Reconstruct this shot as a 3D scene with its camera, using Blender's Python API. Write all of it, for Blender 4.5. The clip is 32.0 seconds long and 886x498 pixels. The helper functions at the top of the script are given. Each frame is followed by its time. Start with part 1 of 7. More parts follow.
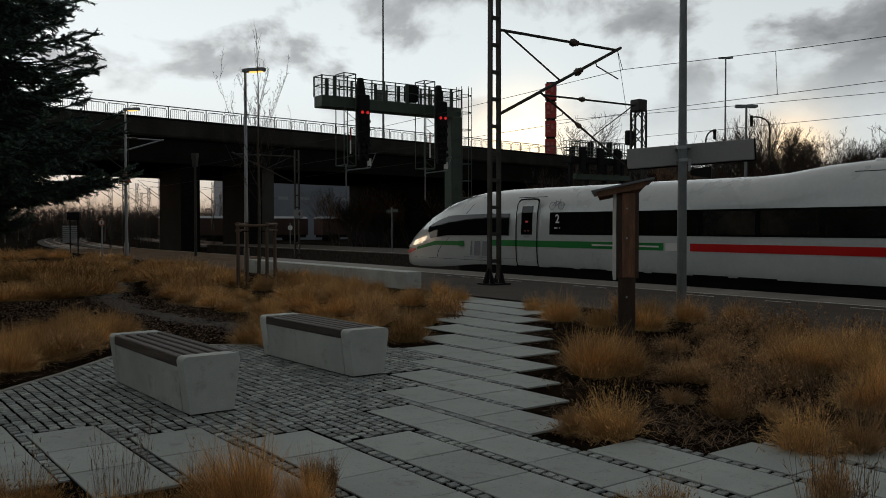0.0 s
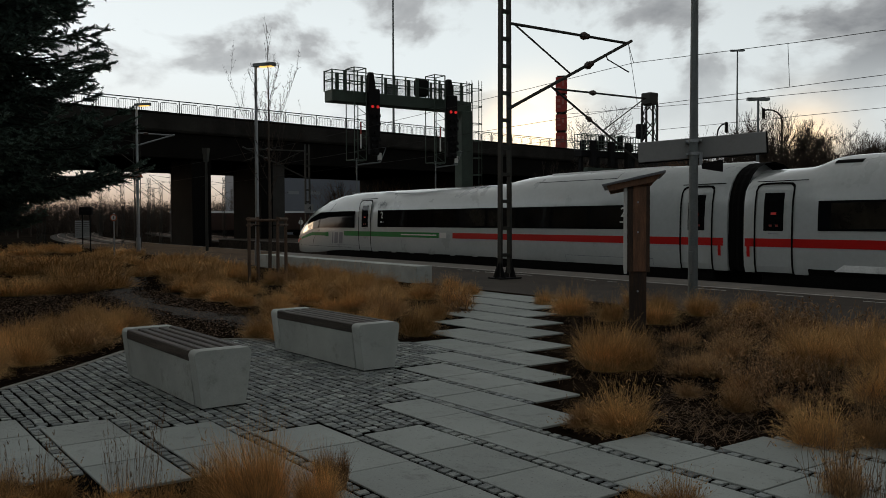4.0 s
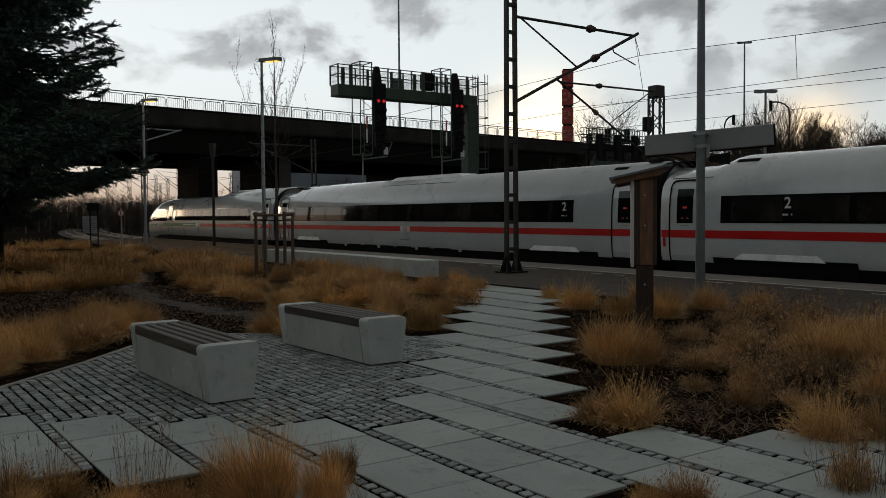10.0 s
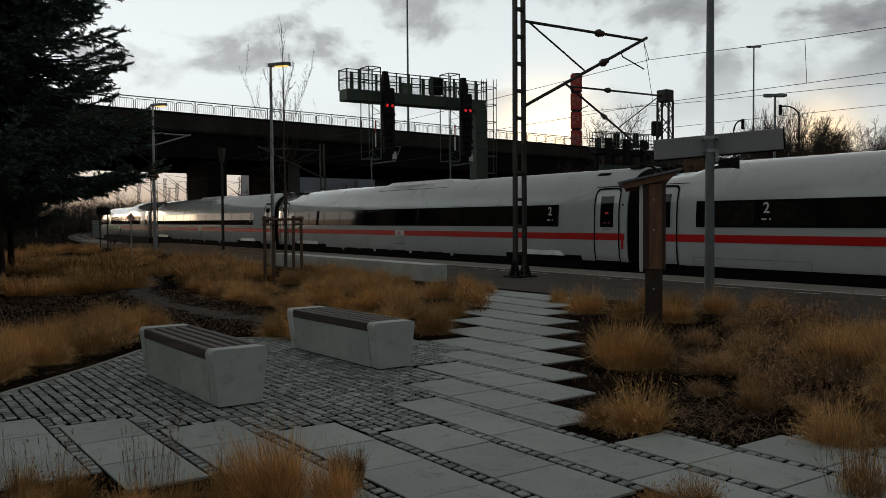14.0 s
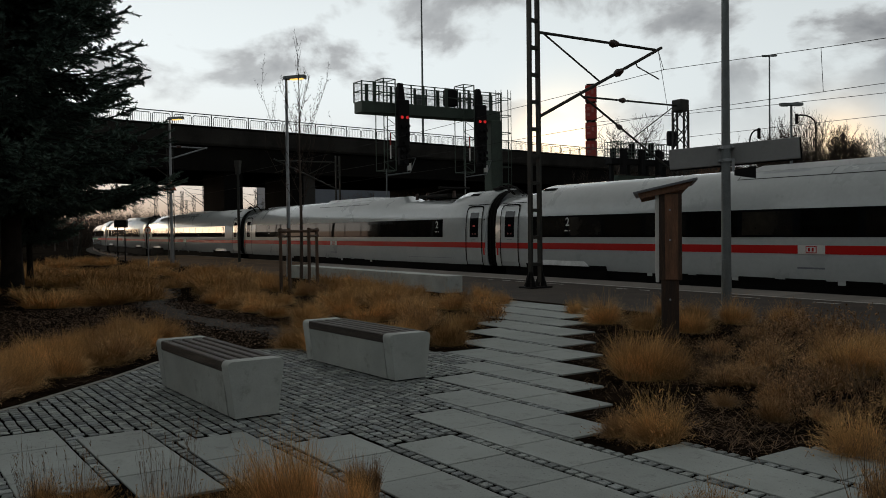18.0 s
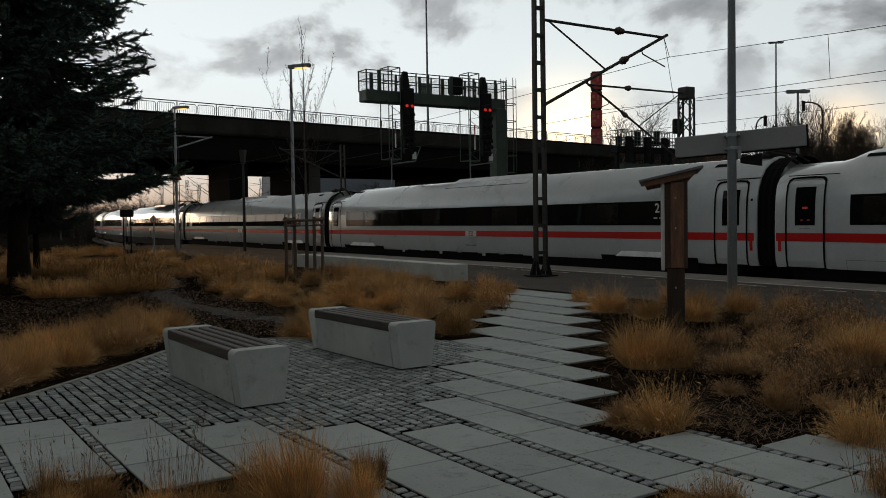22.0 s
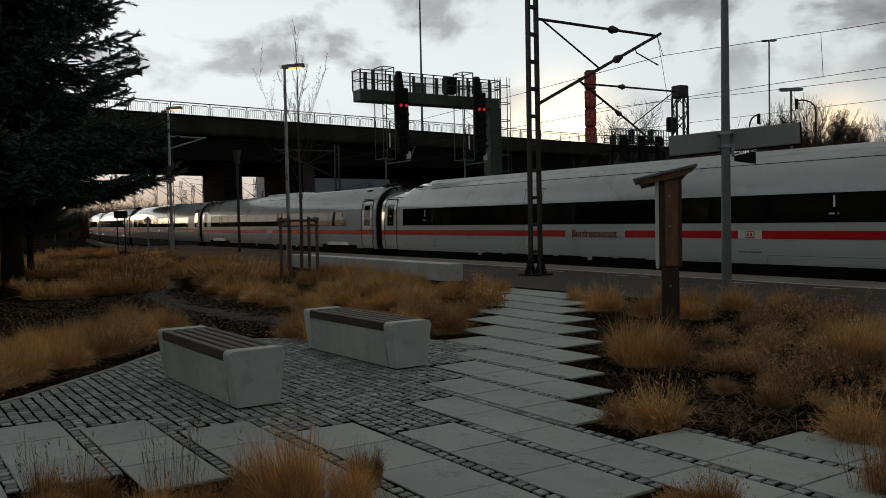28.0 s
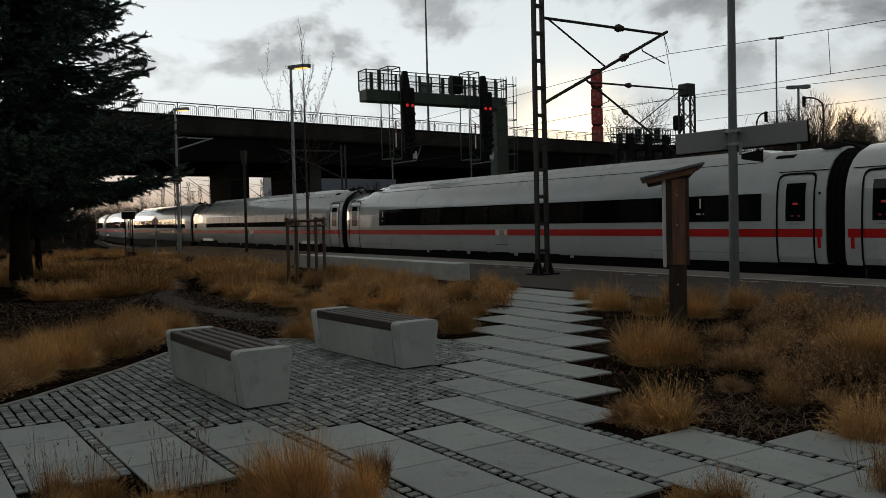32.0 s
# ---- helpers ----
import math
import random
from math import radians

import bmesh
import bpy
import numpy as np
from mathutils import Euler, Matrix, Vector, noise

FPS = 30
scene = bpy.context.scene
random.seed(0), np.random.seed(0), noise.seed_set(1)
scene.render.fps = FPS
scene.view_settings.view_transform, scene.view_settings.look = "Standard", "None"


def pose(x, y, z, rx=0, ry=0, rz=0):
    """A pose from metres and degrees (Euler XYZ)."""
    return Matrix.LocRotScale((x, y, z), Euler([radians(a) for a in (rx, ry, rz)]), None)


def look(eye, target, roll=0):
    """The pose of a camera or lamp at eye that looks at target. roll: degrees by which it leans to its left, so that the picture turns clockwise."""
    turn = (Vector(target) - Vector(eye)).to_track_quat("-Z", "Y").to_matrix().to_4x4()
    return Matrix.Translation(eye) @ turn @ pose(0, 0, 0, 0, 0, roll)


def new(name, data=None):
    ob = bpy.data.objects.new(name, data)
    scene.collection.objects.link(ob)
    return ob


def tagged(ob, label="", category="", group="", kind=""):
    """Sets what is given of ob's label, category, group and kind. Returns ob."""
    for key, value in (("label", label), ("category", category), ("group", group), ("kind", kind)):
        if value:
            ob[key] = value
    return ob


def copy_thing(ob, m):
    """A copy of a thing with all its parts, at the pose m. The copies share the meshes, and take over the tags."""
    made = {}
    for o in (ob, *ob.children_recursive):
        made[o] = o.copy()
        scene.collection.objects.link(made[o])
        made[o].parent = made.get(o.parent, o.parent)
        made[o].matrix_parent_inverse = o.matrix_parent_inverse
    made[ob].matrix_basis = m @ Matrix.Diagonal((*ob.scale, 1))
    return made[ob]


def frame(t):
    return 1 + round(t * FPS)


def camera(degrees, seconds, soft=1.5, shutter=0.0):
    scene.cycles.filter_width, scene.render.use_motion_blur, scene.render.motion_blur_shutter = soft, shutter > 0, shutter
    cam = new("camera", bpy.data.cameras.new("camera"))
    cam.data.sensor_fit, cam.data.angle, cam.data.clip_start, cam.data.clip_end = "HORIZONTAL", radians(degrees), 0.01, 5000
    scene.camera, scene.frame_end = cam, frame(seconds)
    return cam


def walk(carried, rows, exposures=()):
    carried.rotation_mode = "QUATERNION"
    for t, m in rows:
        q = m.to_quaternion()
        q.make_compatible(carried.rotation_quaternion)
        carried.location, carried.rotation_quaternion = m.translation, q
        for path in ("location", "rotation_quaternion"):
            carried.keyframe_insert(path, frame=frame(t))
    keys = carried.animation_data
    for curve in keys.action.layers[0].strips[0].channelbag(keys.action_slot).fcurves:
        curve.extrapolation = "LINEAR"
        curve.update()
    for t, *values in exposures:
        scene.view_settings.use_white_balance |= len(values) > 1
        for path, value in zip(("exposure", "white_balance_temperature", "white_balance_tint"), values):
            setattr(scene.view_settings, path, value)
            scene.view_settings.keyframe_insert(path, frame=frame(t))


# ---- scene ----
LENS = 54.42
EYE = (0.0, 0.0, 1.75)
cam = camera(LENS, 32.0, soft=0.9)


def aim(turn, tilt, lean):
    """The camera held at EYE: degrees from -x towards +y, up from the horizon, and leaning to its left."""
    a, b = radians(turn), radians(tilt)
    return look(EYE, (EYE[0] - math.cos(a) * math.cos(b), EYE[1] + math.sin(a) * math.cos(b), EYE[2] + math.sin(b)), lean)


walk(cam, [
    (0, aim(35.604, -1.543, -0.057)),
    (0.5, aim(35.543, -1.572, -0.081)),
    (1, aim(35.466, -1.731, -0.083)),
    (1.5, aim(35.317, -1.767, -0.050)),
    (2, aim(35.133, -1.743, -0.091)),
    (2.5, aim(34.991, -1.798, -0.059)),
    (3, aim(34.914, -1.768, -0.118)),
    (3.5, aim(34.903, -1.859, -0.135)),
    (5.5, aim(34.914, -1.925, -0.306)),
    (6, aim(34.907, -1.868, -0.322)),
    (6.5, aim(34.866, -1.868, -0.304)),
    (7, aim(34.795, -1.826, -0.361)),
    (7.5, aim(34.739, -1.892, -0.389)),
    (8, aim(34.667, -1.914, -0.413)),
    (8.5, aim(34.576, -1.967, -0.499)),
    (9, aim(34.500, -2.100, -0.475)),
    (9.5, aim(34.473, -2.149, -0.480)),
    (10, aim(34.460, -2.313, -0.438)),
    (10.5, aim(34.360, -2.441, -0.479)),
    (11, aim(34.215, -2.507, -0.445)),
    (11.5, aim(34.145, -2.455, -0.442)),
    (12, aim(34.151, -2.509, -0.470)),
    (12.5, aim(34.266, -2.501, -0.349)),
    (13, aim(34.216, -2.380, -0.338)),
    (13.5, aim(34.061, -2.210, -0.341)),
    (14, aim(33.902, -2.018, -0.420)),
    (14.5, aim(33.747, -1.836, -0.446)),
    (16.5, aim(33.134, -1.604, -0.529)),
    (17, aim(33.010, -1.492, -0.581)),
    (17.5, aim(32.929, -1.449, -0.661)),
    (18, aim(32.894, -1.268, -0.698)),
    (18.5, aim(32.884, -1.128, -0.763)),
    (19, aim(32.852, -1.105, -0.764)),
    (19.5, aim(32.774, -1.188, -0.797)),
    (20, aim(32.674, -1.257, -0.808)),
    (20.5, aim(32.578, -1.434, -0.831)),
    (21, aim(32.528, -1.600, -0.830)),
    (21.5, aim(32.509, -1.866, -0.892)),
    (22, aim(32.534, -2.015, -0.846)),
    (22.5, aim(32.491, -2.098, -0.838)),
    (23, aim(32.486, -2.169, -0.846)),
    (23.5, aim(32.494, -2.193, -0.896)),
    (24, aim(32.543, -2.198, -0.977)),
    (24.5, aim(32.665, -2.310, -0.948)),
    (25, aim(32.806, -2.514, -0.952)),
    (25.5, aim(32.961, -2.719, -0.930)),
    (27.5, aim(32.989, -2.207, -1.116)),
    (28, aim(32.875, -2.057, -1.135)),
    (28.5, aim(32.769, -2.012, -1.167)),
    (29, aim(32.684, -1.945, -1.211)),
    (29.5, aim(32.594, -2.029, -1.208)),
    (30, aim(32.560, -2.171, -1.295)),
    (30.5, aim(32.596, -2.265, -1.237)),
    (31, aim(32.582, -2.244, -1.285)),
    (31.5, aim(32.516, -2.169, -1.295)),
    (32, aim(32.422, -2.073, -1.396)),
])

# ---- world, sun, exposure ----
SUN_TURN, SUN_TILT = -8.0, 2.2
sa, se = radians(SUN_TURN), radians(SUN_TILT)
SUN_DIR = Vector((-math.cos(sa) * math.cos(se), math.sin(sa) * math.cos(se), math.sin(se)))
ga, ge = radians(40.8), radians(5.2)
GAP_DIR = Vector((-math.cos(ga) * math.cos(ge), math.sin(ga) * math.cos(ge), math.sin(ge)))
la, le = radians(57.6), radians(4.6)
LIT_DIR = Vector((-math.cos(la) * math.cos(le), math.sin(la) * math.cos(le), math.sin(le)))
scene.view_settings.exposure = 0.0


def make_world():
    w = bpy.data.worlds.new("sky")
    scene.world = w
    w.use_nodes = True
    nt = w.node_tree
    nt.nodes.clear()
    N, K = nt.nodes.new, nt.links.new

    def math_node(op, a, b=None, c=None, clamp=False):
        n = N("ShaderNodeMath")
        n.operation, n.use_clamp = op, clamp
        for i, v in enumerate((a, b, c)):
            if v is None:
                continue
            if isinstance(v, (int, float)):
                n.inputs[i].default_value = v
            else:
                K(v, n.inputs[i])
        return n.outputs[0]

    def mix(f, a, b):
        n = N("ShaderNodeMix")
        n.data_type = "RGBA"
        for sock, v in ((n.inputs[0], f), (n.inputs[6], a), (n.inputs[7], b)):
            if isinstance(v, (int, float)):
                sock.default_value = v
            elif isinstance(v, tuple):
                sock.default_value = (*v, 1)
            else:
                K(v, sock)
        return n.outputs[2]

    sky = N("ShaderNodeTexSky")
    sky.sky_type, sky.sun_disc = "NISHITA", False
    sky.sun_elevation, sky.sun_rotation = se, math.atan2(SUN_DIR.x, SUN_DIR.y)
    sky.air_density, sky.dust_density = 1.0, 1.5
    co = N("ShaderNodeTexCoord").outputs["Generated"]
    sep = N("ShaderNodeSeparateXYZ")
    K(co, sep.inputs[0])
    x, y, z = sep.outputs
    up = math_node("MAXIMUM", z, 0.0)
    # soft heaped clouds, thicker towards the north
    stretch = N("ShaderNodeMapping")
    stretch.inputs["Location"].default_value = (3.1, 0.7, 1.9)
    stretch.inputs["Scale"].default_value = (1.0, 1.0, 1.9)
    K(co, stretch.inputs["Vector"])
    n1 = N("ShaderNodeTexNoise")
    n1.inputs["Scale"].default_value, n1.inputs["Detail"].default_value, n1.inputs["Roughness"].default_value = 6.0, 9, 0.53
    n1.inputs["Distortion"].default_value = 0.25
    K(stretch.outputs[0], n1.inputs["Vector"])
    bias = math_node("MULTIPLY_ADD", y, 0.24, -0.168)
    ramp = N("ShaderNodeValToRGB")
    ramp.color_ramp.elements[0].position, ramp.color_ramp.elements[1].position = 0.475, 0.552
    K(math_node("ADD", n1.outputs["Fac"], bias), ramp.inputs[0])
    thick = ramp.outputs[0]
    # nearness to the sun's place, and height in the sky
    dot = N("ShaderNodeVectorMath")
    dot.operation = "DOT_PRODUCT"
    K(co, dot.inputs[0])
    dot.inputs[1].default_value = SUN_DIR
    near = math_node("MAXIMUM", dot.outputs["Value"], 0.0)
    glow = math_node("POWER", near, 12.0)
    wide = math_node("MULTIPLY_ADD", dot.outputs["Value"], 0.5, 0.5)
    fall = N("ShaderNodeMapRange")
    fall.interpolation_type = "SMOOTHSTEP"
    K(up, fall.inputs["Value"])
    fall.inputs["From Min"].default_value, fall.inputs["From Max"].default_value = 0.16, 0.62
    fall.inputs["To Min"].default_value, fall.inputs["To Max"].default_value = 1.0, 0.0
    low = fall.outputs[0]
    verylow = math_node("POWER", math_node("SUBTRACT", 1.0, up), 24.0)
    veil = mix(low, (0.33, 0.335, 0.325), (0.862, 0.935, 0.955))
    veil = mix(math_node("MULTIPLY", verylow, 0.90), veil, (0.98, 0.78, 0.53))
    veil = mix(math_node("MULTIPLY", glow, verylow), veil, (1.7, 1.30, 0.90))
    dusk = math_node("MULTIPLY", math_node("POWER", near, 8.0), math_node("POWER", math_node("SUBTRACT", 1.0, up), 20.0))
    dusk = math_node("MULTIPLY", dusk, math_node("SUBTRACT", 1.0, glow))
    veil = mix(math_node("MULTIPLY", dusk, 3.6, clamp=True), veil, (0.40, 0.285, 0.215))
    body = N("ShaderNodeMapRange")
    K(math_node("ADD", n1.outputs["Fac"], bias), body.inputs["Value"])
    body.inputs["From Min"].default_value, body.inputs["From Max"].default_value = 0.49, 0.63
    grey = mix(low, (0.30, 0.31, 0.31), mix(body.outputs[0], (0.60, 0.625, 0.635), (0.31, 0.325, 0.345)))
    lift = N("ShaderNodeMapRange")
    lift.interpolation_type = "SMOOTHSTEP"
    K(up, lift.inputs["Value"])
    lift.inputs["From Min"].default_value, lift.inputs["From Max"].default_value = 0.09, 0.20
    lift.inputs["To Min"].default_value, lift.inputs["To Max"].default_value = 0.12, 1.0
    deck = mix(math_node("MULTIPLY", thick, lift.outputs[0]), veil, grey)
    # a bright gap in the clouds beside the sunset
    gap = N("ShaderNodeVectorMath")
    gap.operation = "DOT_PRODUCT"
    K(co, gap.inputs[0])
    gap.inputs[1].default_value = GAP_DIR
    bright = math_node("POWER", math_node("MAXIMUM", gap.outputs["Value"], 0.0), 750.0)
    deck = mix(math_node("MULTIPLY", bright, 0.9), deck, (2.3, 1.85, 1.25))
    east = N("ShaderNodeVectorMath")
    east.operation = "DOT_PRODUCT"
    K(co, east.inputs[0])
    east.inputs[1].default_value = LIT_DIR
    lit = math_node("POWER", math_node("MAXIMUM", east.outputs["Value"], 0.0), 1500.0)
    deck = mix(math_node("MULTIPLY", lit, 0.95), deck, (1.7, 1.25, 0.74))
    # the side away from the sunset is darker
    dim = math_node("ADD", 0.28, math_node("MULTIPLY", wide, 0.80))
    scl = N("ShaderNodeVectorMath")
    scl.operation = "SCALE"
    K(deck, scl.inputs[0]), K(dim, scl.inputs["Scale"])
    tone = N("ShaderNodeVectorMath")
    tone.operation = "SCALE"
    K(sky.outputs[0], tone.inputs[0])
    tone.inputs["Scale"].default_value = 0.10
    total = mix(0.96, tone.outputs[0], scl.outputs[0])
    bg = N("ShaderNodeBackground")
    bg.inputs["Strength"].default_value = 1.0
    K(total, bg.inputs["Color"])
    out = N("ShaderNodeOutputWorld")
    K(bg.outputs[0], out.inputs["Surface"])


make_world()
sun = new("sun", bpy.data.lights.new("sun", "SUN"))
sun.data.energy, sun.data.angle, sun.data.color = 0.3, radians(16), (1.0, 0.72, 0.45)
sun.matrix_world = look((0, 0, 60), Vector((0, 0, 60)) - SUN_DIR)

# ---- materials ----
MATS = {}


def mat(name, color, rough=0.8, metal=0.0, var=0.25, scale=3.0, fine=40.0, bump=0.15, emit=None, glow=0.0, island=0.0, obrand=0.0, tint=None, spec=0.5, coat=0.0, stain=0.0, speck=0.0, gloss=0.08):
    """A surface with two scales of variation (blotches and grain), bump, and optional change from piece to piece."""
    if name in MATS:
        return MATS[name]
    m = bpy.data.materials.new(name)
    m.use_nodes = True
    nt = m.node_tree
    N, K = nt.nodes.new, nt.links.new
    b = nt.nodes["Principled BSDF"]
    b.inputs["Roughness"].default_value, b.inputs["Metallic"].default_value = rough, metal
    b.inputs["Specular IOR Level"].default_value = spec
    b.inputs["Coat Weight"].default_value = coat
    b.inputs["Coat Roughness"].default_value = gloss
    co = N("ShaderNodeTexCoord").outputs["Object"]
    geo = None
    if obrand:
        info = N("ShaderNodeObjectInfo")
        shift = N("ShaderNodeVectorMath")
        shift.operation = "MULTIPLY_ADD"
        K(info.outputs["Random"], shift.inputs[0])
        shift.inputs[1].default_value = (37, 53, 71)
        K(co, shift.inputs[2])
        co = shift.outputs[0]

    def noise_tex(s, detail=4, roughness=0.6):
        n = N("ShaderNodeTexNoise")
        n.inputs["Scale"].default_value, n.inputs["Detail"].default_value, n.inputs["Roughness"].default_value = s, detail, roughness
        K(co, n.inputs["Vector"])
        return n.outputs["Fac"]

    big, small = noise_tex(scale), noise_tex(fine, 3, 0.7)

    def remap(sock, lo, hi, a=0.3, z=0.7):
        n = N("ShaderNodeMapRange")
        K(sock, n.inputs["Value"])
        n.inputs["From Min"].default_value, n.inputs["From Max"].default_value = a, z
        n.inputs["To Min"].default_value, n.inputs["To Max"].default_value = lo, hi
        return n.outputs[0]

    def mul(a, c):
        n = N("ShaderNodeMath")
        n.operation = "MULTIPLY"
        K(a, n.inputs[0])
        if isinstance(c, float):
            n.inputs[1].default_value = c
        else:
            K(c, n.inputs[1])
        return n.outputs[0]

    val = mul(remap(big, 1 - var, 1 + var), remap(small, 1 - 0.6 * var, 1 + 0.6 * var))
    if island:
        g = N("ShaderNodeNewGeometry")
        val = mul(val, remap(g.outputs["Random Per Island"], 1 - island, 1 + island, 0, 1))
    if obrand:
        val = mul(val, remap(info.outputs["Random"], 1 - obrand, 1 + obrand, 0, 1))
    base = N("ShaderNodeMix")
    base.data_type = "RGBA"
    base.inputs[6].default_value = (*color, 1)
    base.inputs[7].default_value = (*(tint or color), 1)
    K(remap(noise_tex(scale * 0.45 + 0.11), 0, 1, 0.4, 0.62), base.inputs[0])
    scl = N("ShaderNodeVectorMath")
    scl.operation = "SCALE"
    K(base.outputs[2], scl.inputs[0]), K(val, scl.inputs["Scale"])
    last = scl.outputs[0]
    if stain:
        st = N("ShaderNodeMix")
        st.data_type = "RGBA"
        K(mul(remap(noise_tex(scale * 2.3, 6, 0.75), 0, 1, 0.55, 0.72), stain), st.inputs[0])
        K(last, st.inputs[6])
        st.inputs[7].default_value = (color[0] * 0.35, color[1] * 0.33, color[2] * 0.3, 1)
        last = st.outputs[2]
    if speck:
        # scattered small pits and dirt specks
        sp_ = N("ShaderNodeMix")
        sp_.data_type = "RGBA"
        K(mul(remap(noise_tex(44.0, 2, 0.5), 0, 1, 0.66, 0.71), speck), sp_.inputs[0])
        K(last, sp_.inputs[6])
        sp_.inputs[7].default_value = (color[0] * 0.22, color[1] * 0.20, color[2] * 0.18, 1)
        last = sp_.outputs[2]
    K(last, b.inputs["Base Color"])
    dr = min(0.12, 0.4 * rough)
    rn = remap(big, rough - dr, min(1, rough + dr))
    K(rn, b.inputs["Roughness"])
    if bump:
        bp = N("ShaderNodeBump")
        bp.inputs["Strength"].default_value, bp.inputs["Distance"].default_value = bump, 0.02
        K(small, bp.inputs["Height"])
        K(bp.outputs[0], b.inputs["Normal"])
    if emit:
        b.inputs["Emission Color"].default_value = (*emit, 1)
        b.inputs["Emission Strength"].default_value = glow
    MATS[name] = m
    return m


def wood_mat(name, color, rough=0.7, stretch=(2, 22, 22), var=0.4):
    m = mat(name, color, rough, var=var, scale=1.2, fine=9.0, bump=0.3, obrand=0.25)
    nt = m.node_tree
    mp = nt.nodes.new("ShaderNodeMapping")
    mp.inputs["Scale"].default_value = stretch
    for n in [n for n in nt.nodes if n.bl_idname == "ShaderNodeTexNoise"]:
        src = n.inputs["Vector"].links[0].from_socket
        if not mp.inputs["Vector"].links:
            nt.links.new(src, mp.inputs["Vector"])
        nt.links.new(mp.outputs[0], n.inputs["Vector"])
    return m


M_CONC = mat("pale_concrete", (0.545, 0.57, 0.535), 0.75, var=0.12, scale=2.0, fine=70, bump=0.08, obrand=0.05, tint=(0.455, 0.482, 0.458), stain=0.6, speck=0.12)
M_SLAB = mat("paving_slab", (0.390, 0.42, 0.40), 0.8, var=0.16, scale=2.2, fine=90, bump=0.12, obrand=0.09, tint=(0.335, 0.365, 0.35), stain=0.6, speck=0.6)
M_SETT = mat("granite_sett", (0.325, 0.35, 0.33), 0.7, var=0.34, scale=7, fine=60, bump=0.7, obrand=0.36, stain=0.5, speck=0.5, tint=(0.24, 0.265, 0.27))
M_SETT_ALL = mat("granite_sett_field", (0.325, 0.35, 0.33), 0.7, var=0.34, scale=7, fine=60, bump=0.7, island=0.38, stain=0.5, speck=0.5, tint=(0.24, 0.265, 0.27))
M_EDGING = mat("pale_edging_stone", (0.34, 0.33, 0.29), 0.85, var=0.25, scale=5, fine=50, bump=0.3, obrand=0.15, stain=0.5)
M_JOINT = mat("joint_sand", (0.006, 0.0055, 0.005), 0.95, var=0.4, scale=8, fine=120, bump=0.3, spec=0.0)
M_SOIL = mat("dark_soil", (0.0105, 0.0075, 0.0054), 0.95, var=0.6, scale=2.5, fine=35, bump=1.0, tint=(0.0200, 0.0135, 0.0092), spec=0.0)
M_GROUND = mat("far_ground", (0.013, 0.0105, 0.0085), 0.98, var=0.5, scale=0.15, fine=3, bump=0.5, tint=(0.021, 0.017, 0.013), spec=0.0)
M_ASPH = mat("worn_asphalt", (0.058, 0.049, 0.042), 0.85, var=0.3, scale=0.9, fine=60, bump=0.35, tint=(0.084, 0.069, 0.057), stain=0.3, spec=0.2)
M_SAND = mat("sandy_verge", (0.135, 0.092, 0.058), 0.95, var=0.4, scale=0.8, fine=30, bump=0.6, tint=(0.10, 0.066, 0.042), spec=0.1)
M_EDGE = mat("platform_edge_concrete", (0.22, 0.20, 0.18), 0.8, var=0.2, scale=1.5, fine=40, bump=0.2, obrand=0.12)
M_LINE = mat("worn_white_line", (0.62, 0.60, 0.57), 0.7, var=0.3, scale=5, fine=30, bump=0.1, stain=0.5)
M_BALLAST = mat("ballast", (0.045, 0.037, 0.031), 0.95, var=0.6, scale=6, fine=25, bump=1.0, spec=0.1)
M_STONE = mat("ballast_stone", (0.075, 0.070, 0.065), 0.9, var=0.3, scale=6, fine=25, bump=0.3, island=0.5)
M_RAIL = mat("rail_steel", (0.13, 0.085, 0.062), 0.6, 0.5, var=0.3, scale=2, fine=30)
M_SLEEP = mat("sleeper_concrete", (0.22, 0.20, 0.18), 0.9, var=0.3, scale=3, fine=30)
M_GRAVEL = mat("grey_gravel", (0.062, 0.057, 0.050), 0.95, var=0.55, scale=9, fine=45, bump=1.0)
M_WHITE = mat("train_white", (0.455, 0.485, 0.485), 0.34, var=0.07, scale=0.7, fine=8, bump=0.004, coat=1.0, tint=(0.43, 0.462, 0.468), spec=0.35, gloss=0.025)
M_ROOF = mat("train_roof_white", (0.66, 0.67, 0.68), 0.30, var=0.06, scale=0.6, fine=8, bump=0.01, coat=0.4, tint=(0.58, 0.60, 0.61))
M_ROOFGREY = mat("train_roof_grey", (0.30, 0.32, 0.34), 0.45, var=0.1, scale=1, fine=9, bump=0.02)
M_GLASS = mat("tinted_train_glass", (0.005, 0.006, 0.007), 0.05, var=0.2, scale=0.5, fine=5, bump=0.0, spec=0.28)
# brown that varies from pane to pane paints in reflections and lit interior
M_PANE = mat("tinted_pane_with_reflections", (0.016, 0.014, 0.011), 0.04, var=0.45, scale=0.9, fine=5, bump=0.0, obrand=0.8, spec=0.5, tint=(0.007, 0.007, 0.007))
M_RED = mat("train_red", (0.46, 0.007, 0.006), 0.45, var=0.06, scale=1, fine=9, bump=0.01, spec=0.25)
M_REDTEXT = mat("dark_red_lettering", (0.20, 0.006, 0.006), 0.5, var=0.05, bump=0, spec=0.2)
M_GREEN = mat("train_green", (0.008, 0.18, 0.036), 0.5, var=0.06, scale=1, fine=9, bump=0.01, spec=0.2)
# rubber, and also the black put where bogie, underfloor and slat gaps are shaded
M_RUBBER_SHADE = mat("black_rubber_and_shade", (0.006, 0.006, 0.006), 0.9, var=0.3, scale=3, fine=30, bump=0.1, spec=0.06)
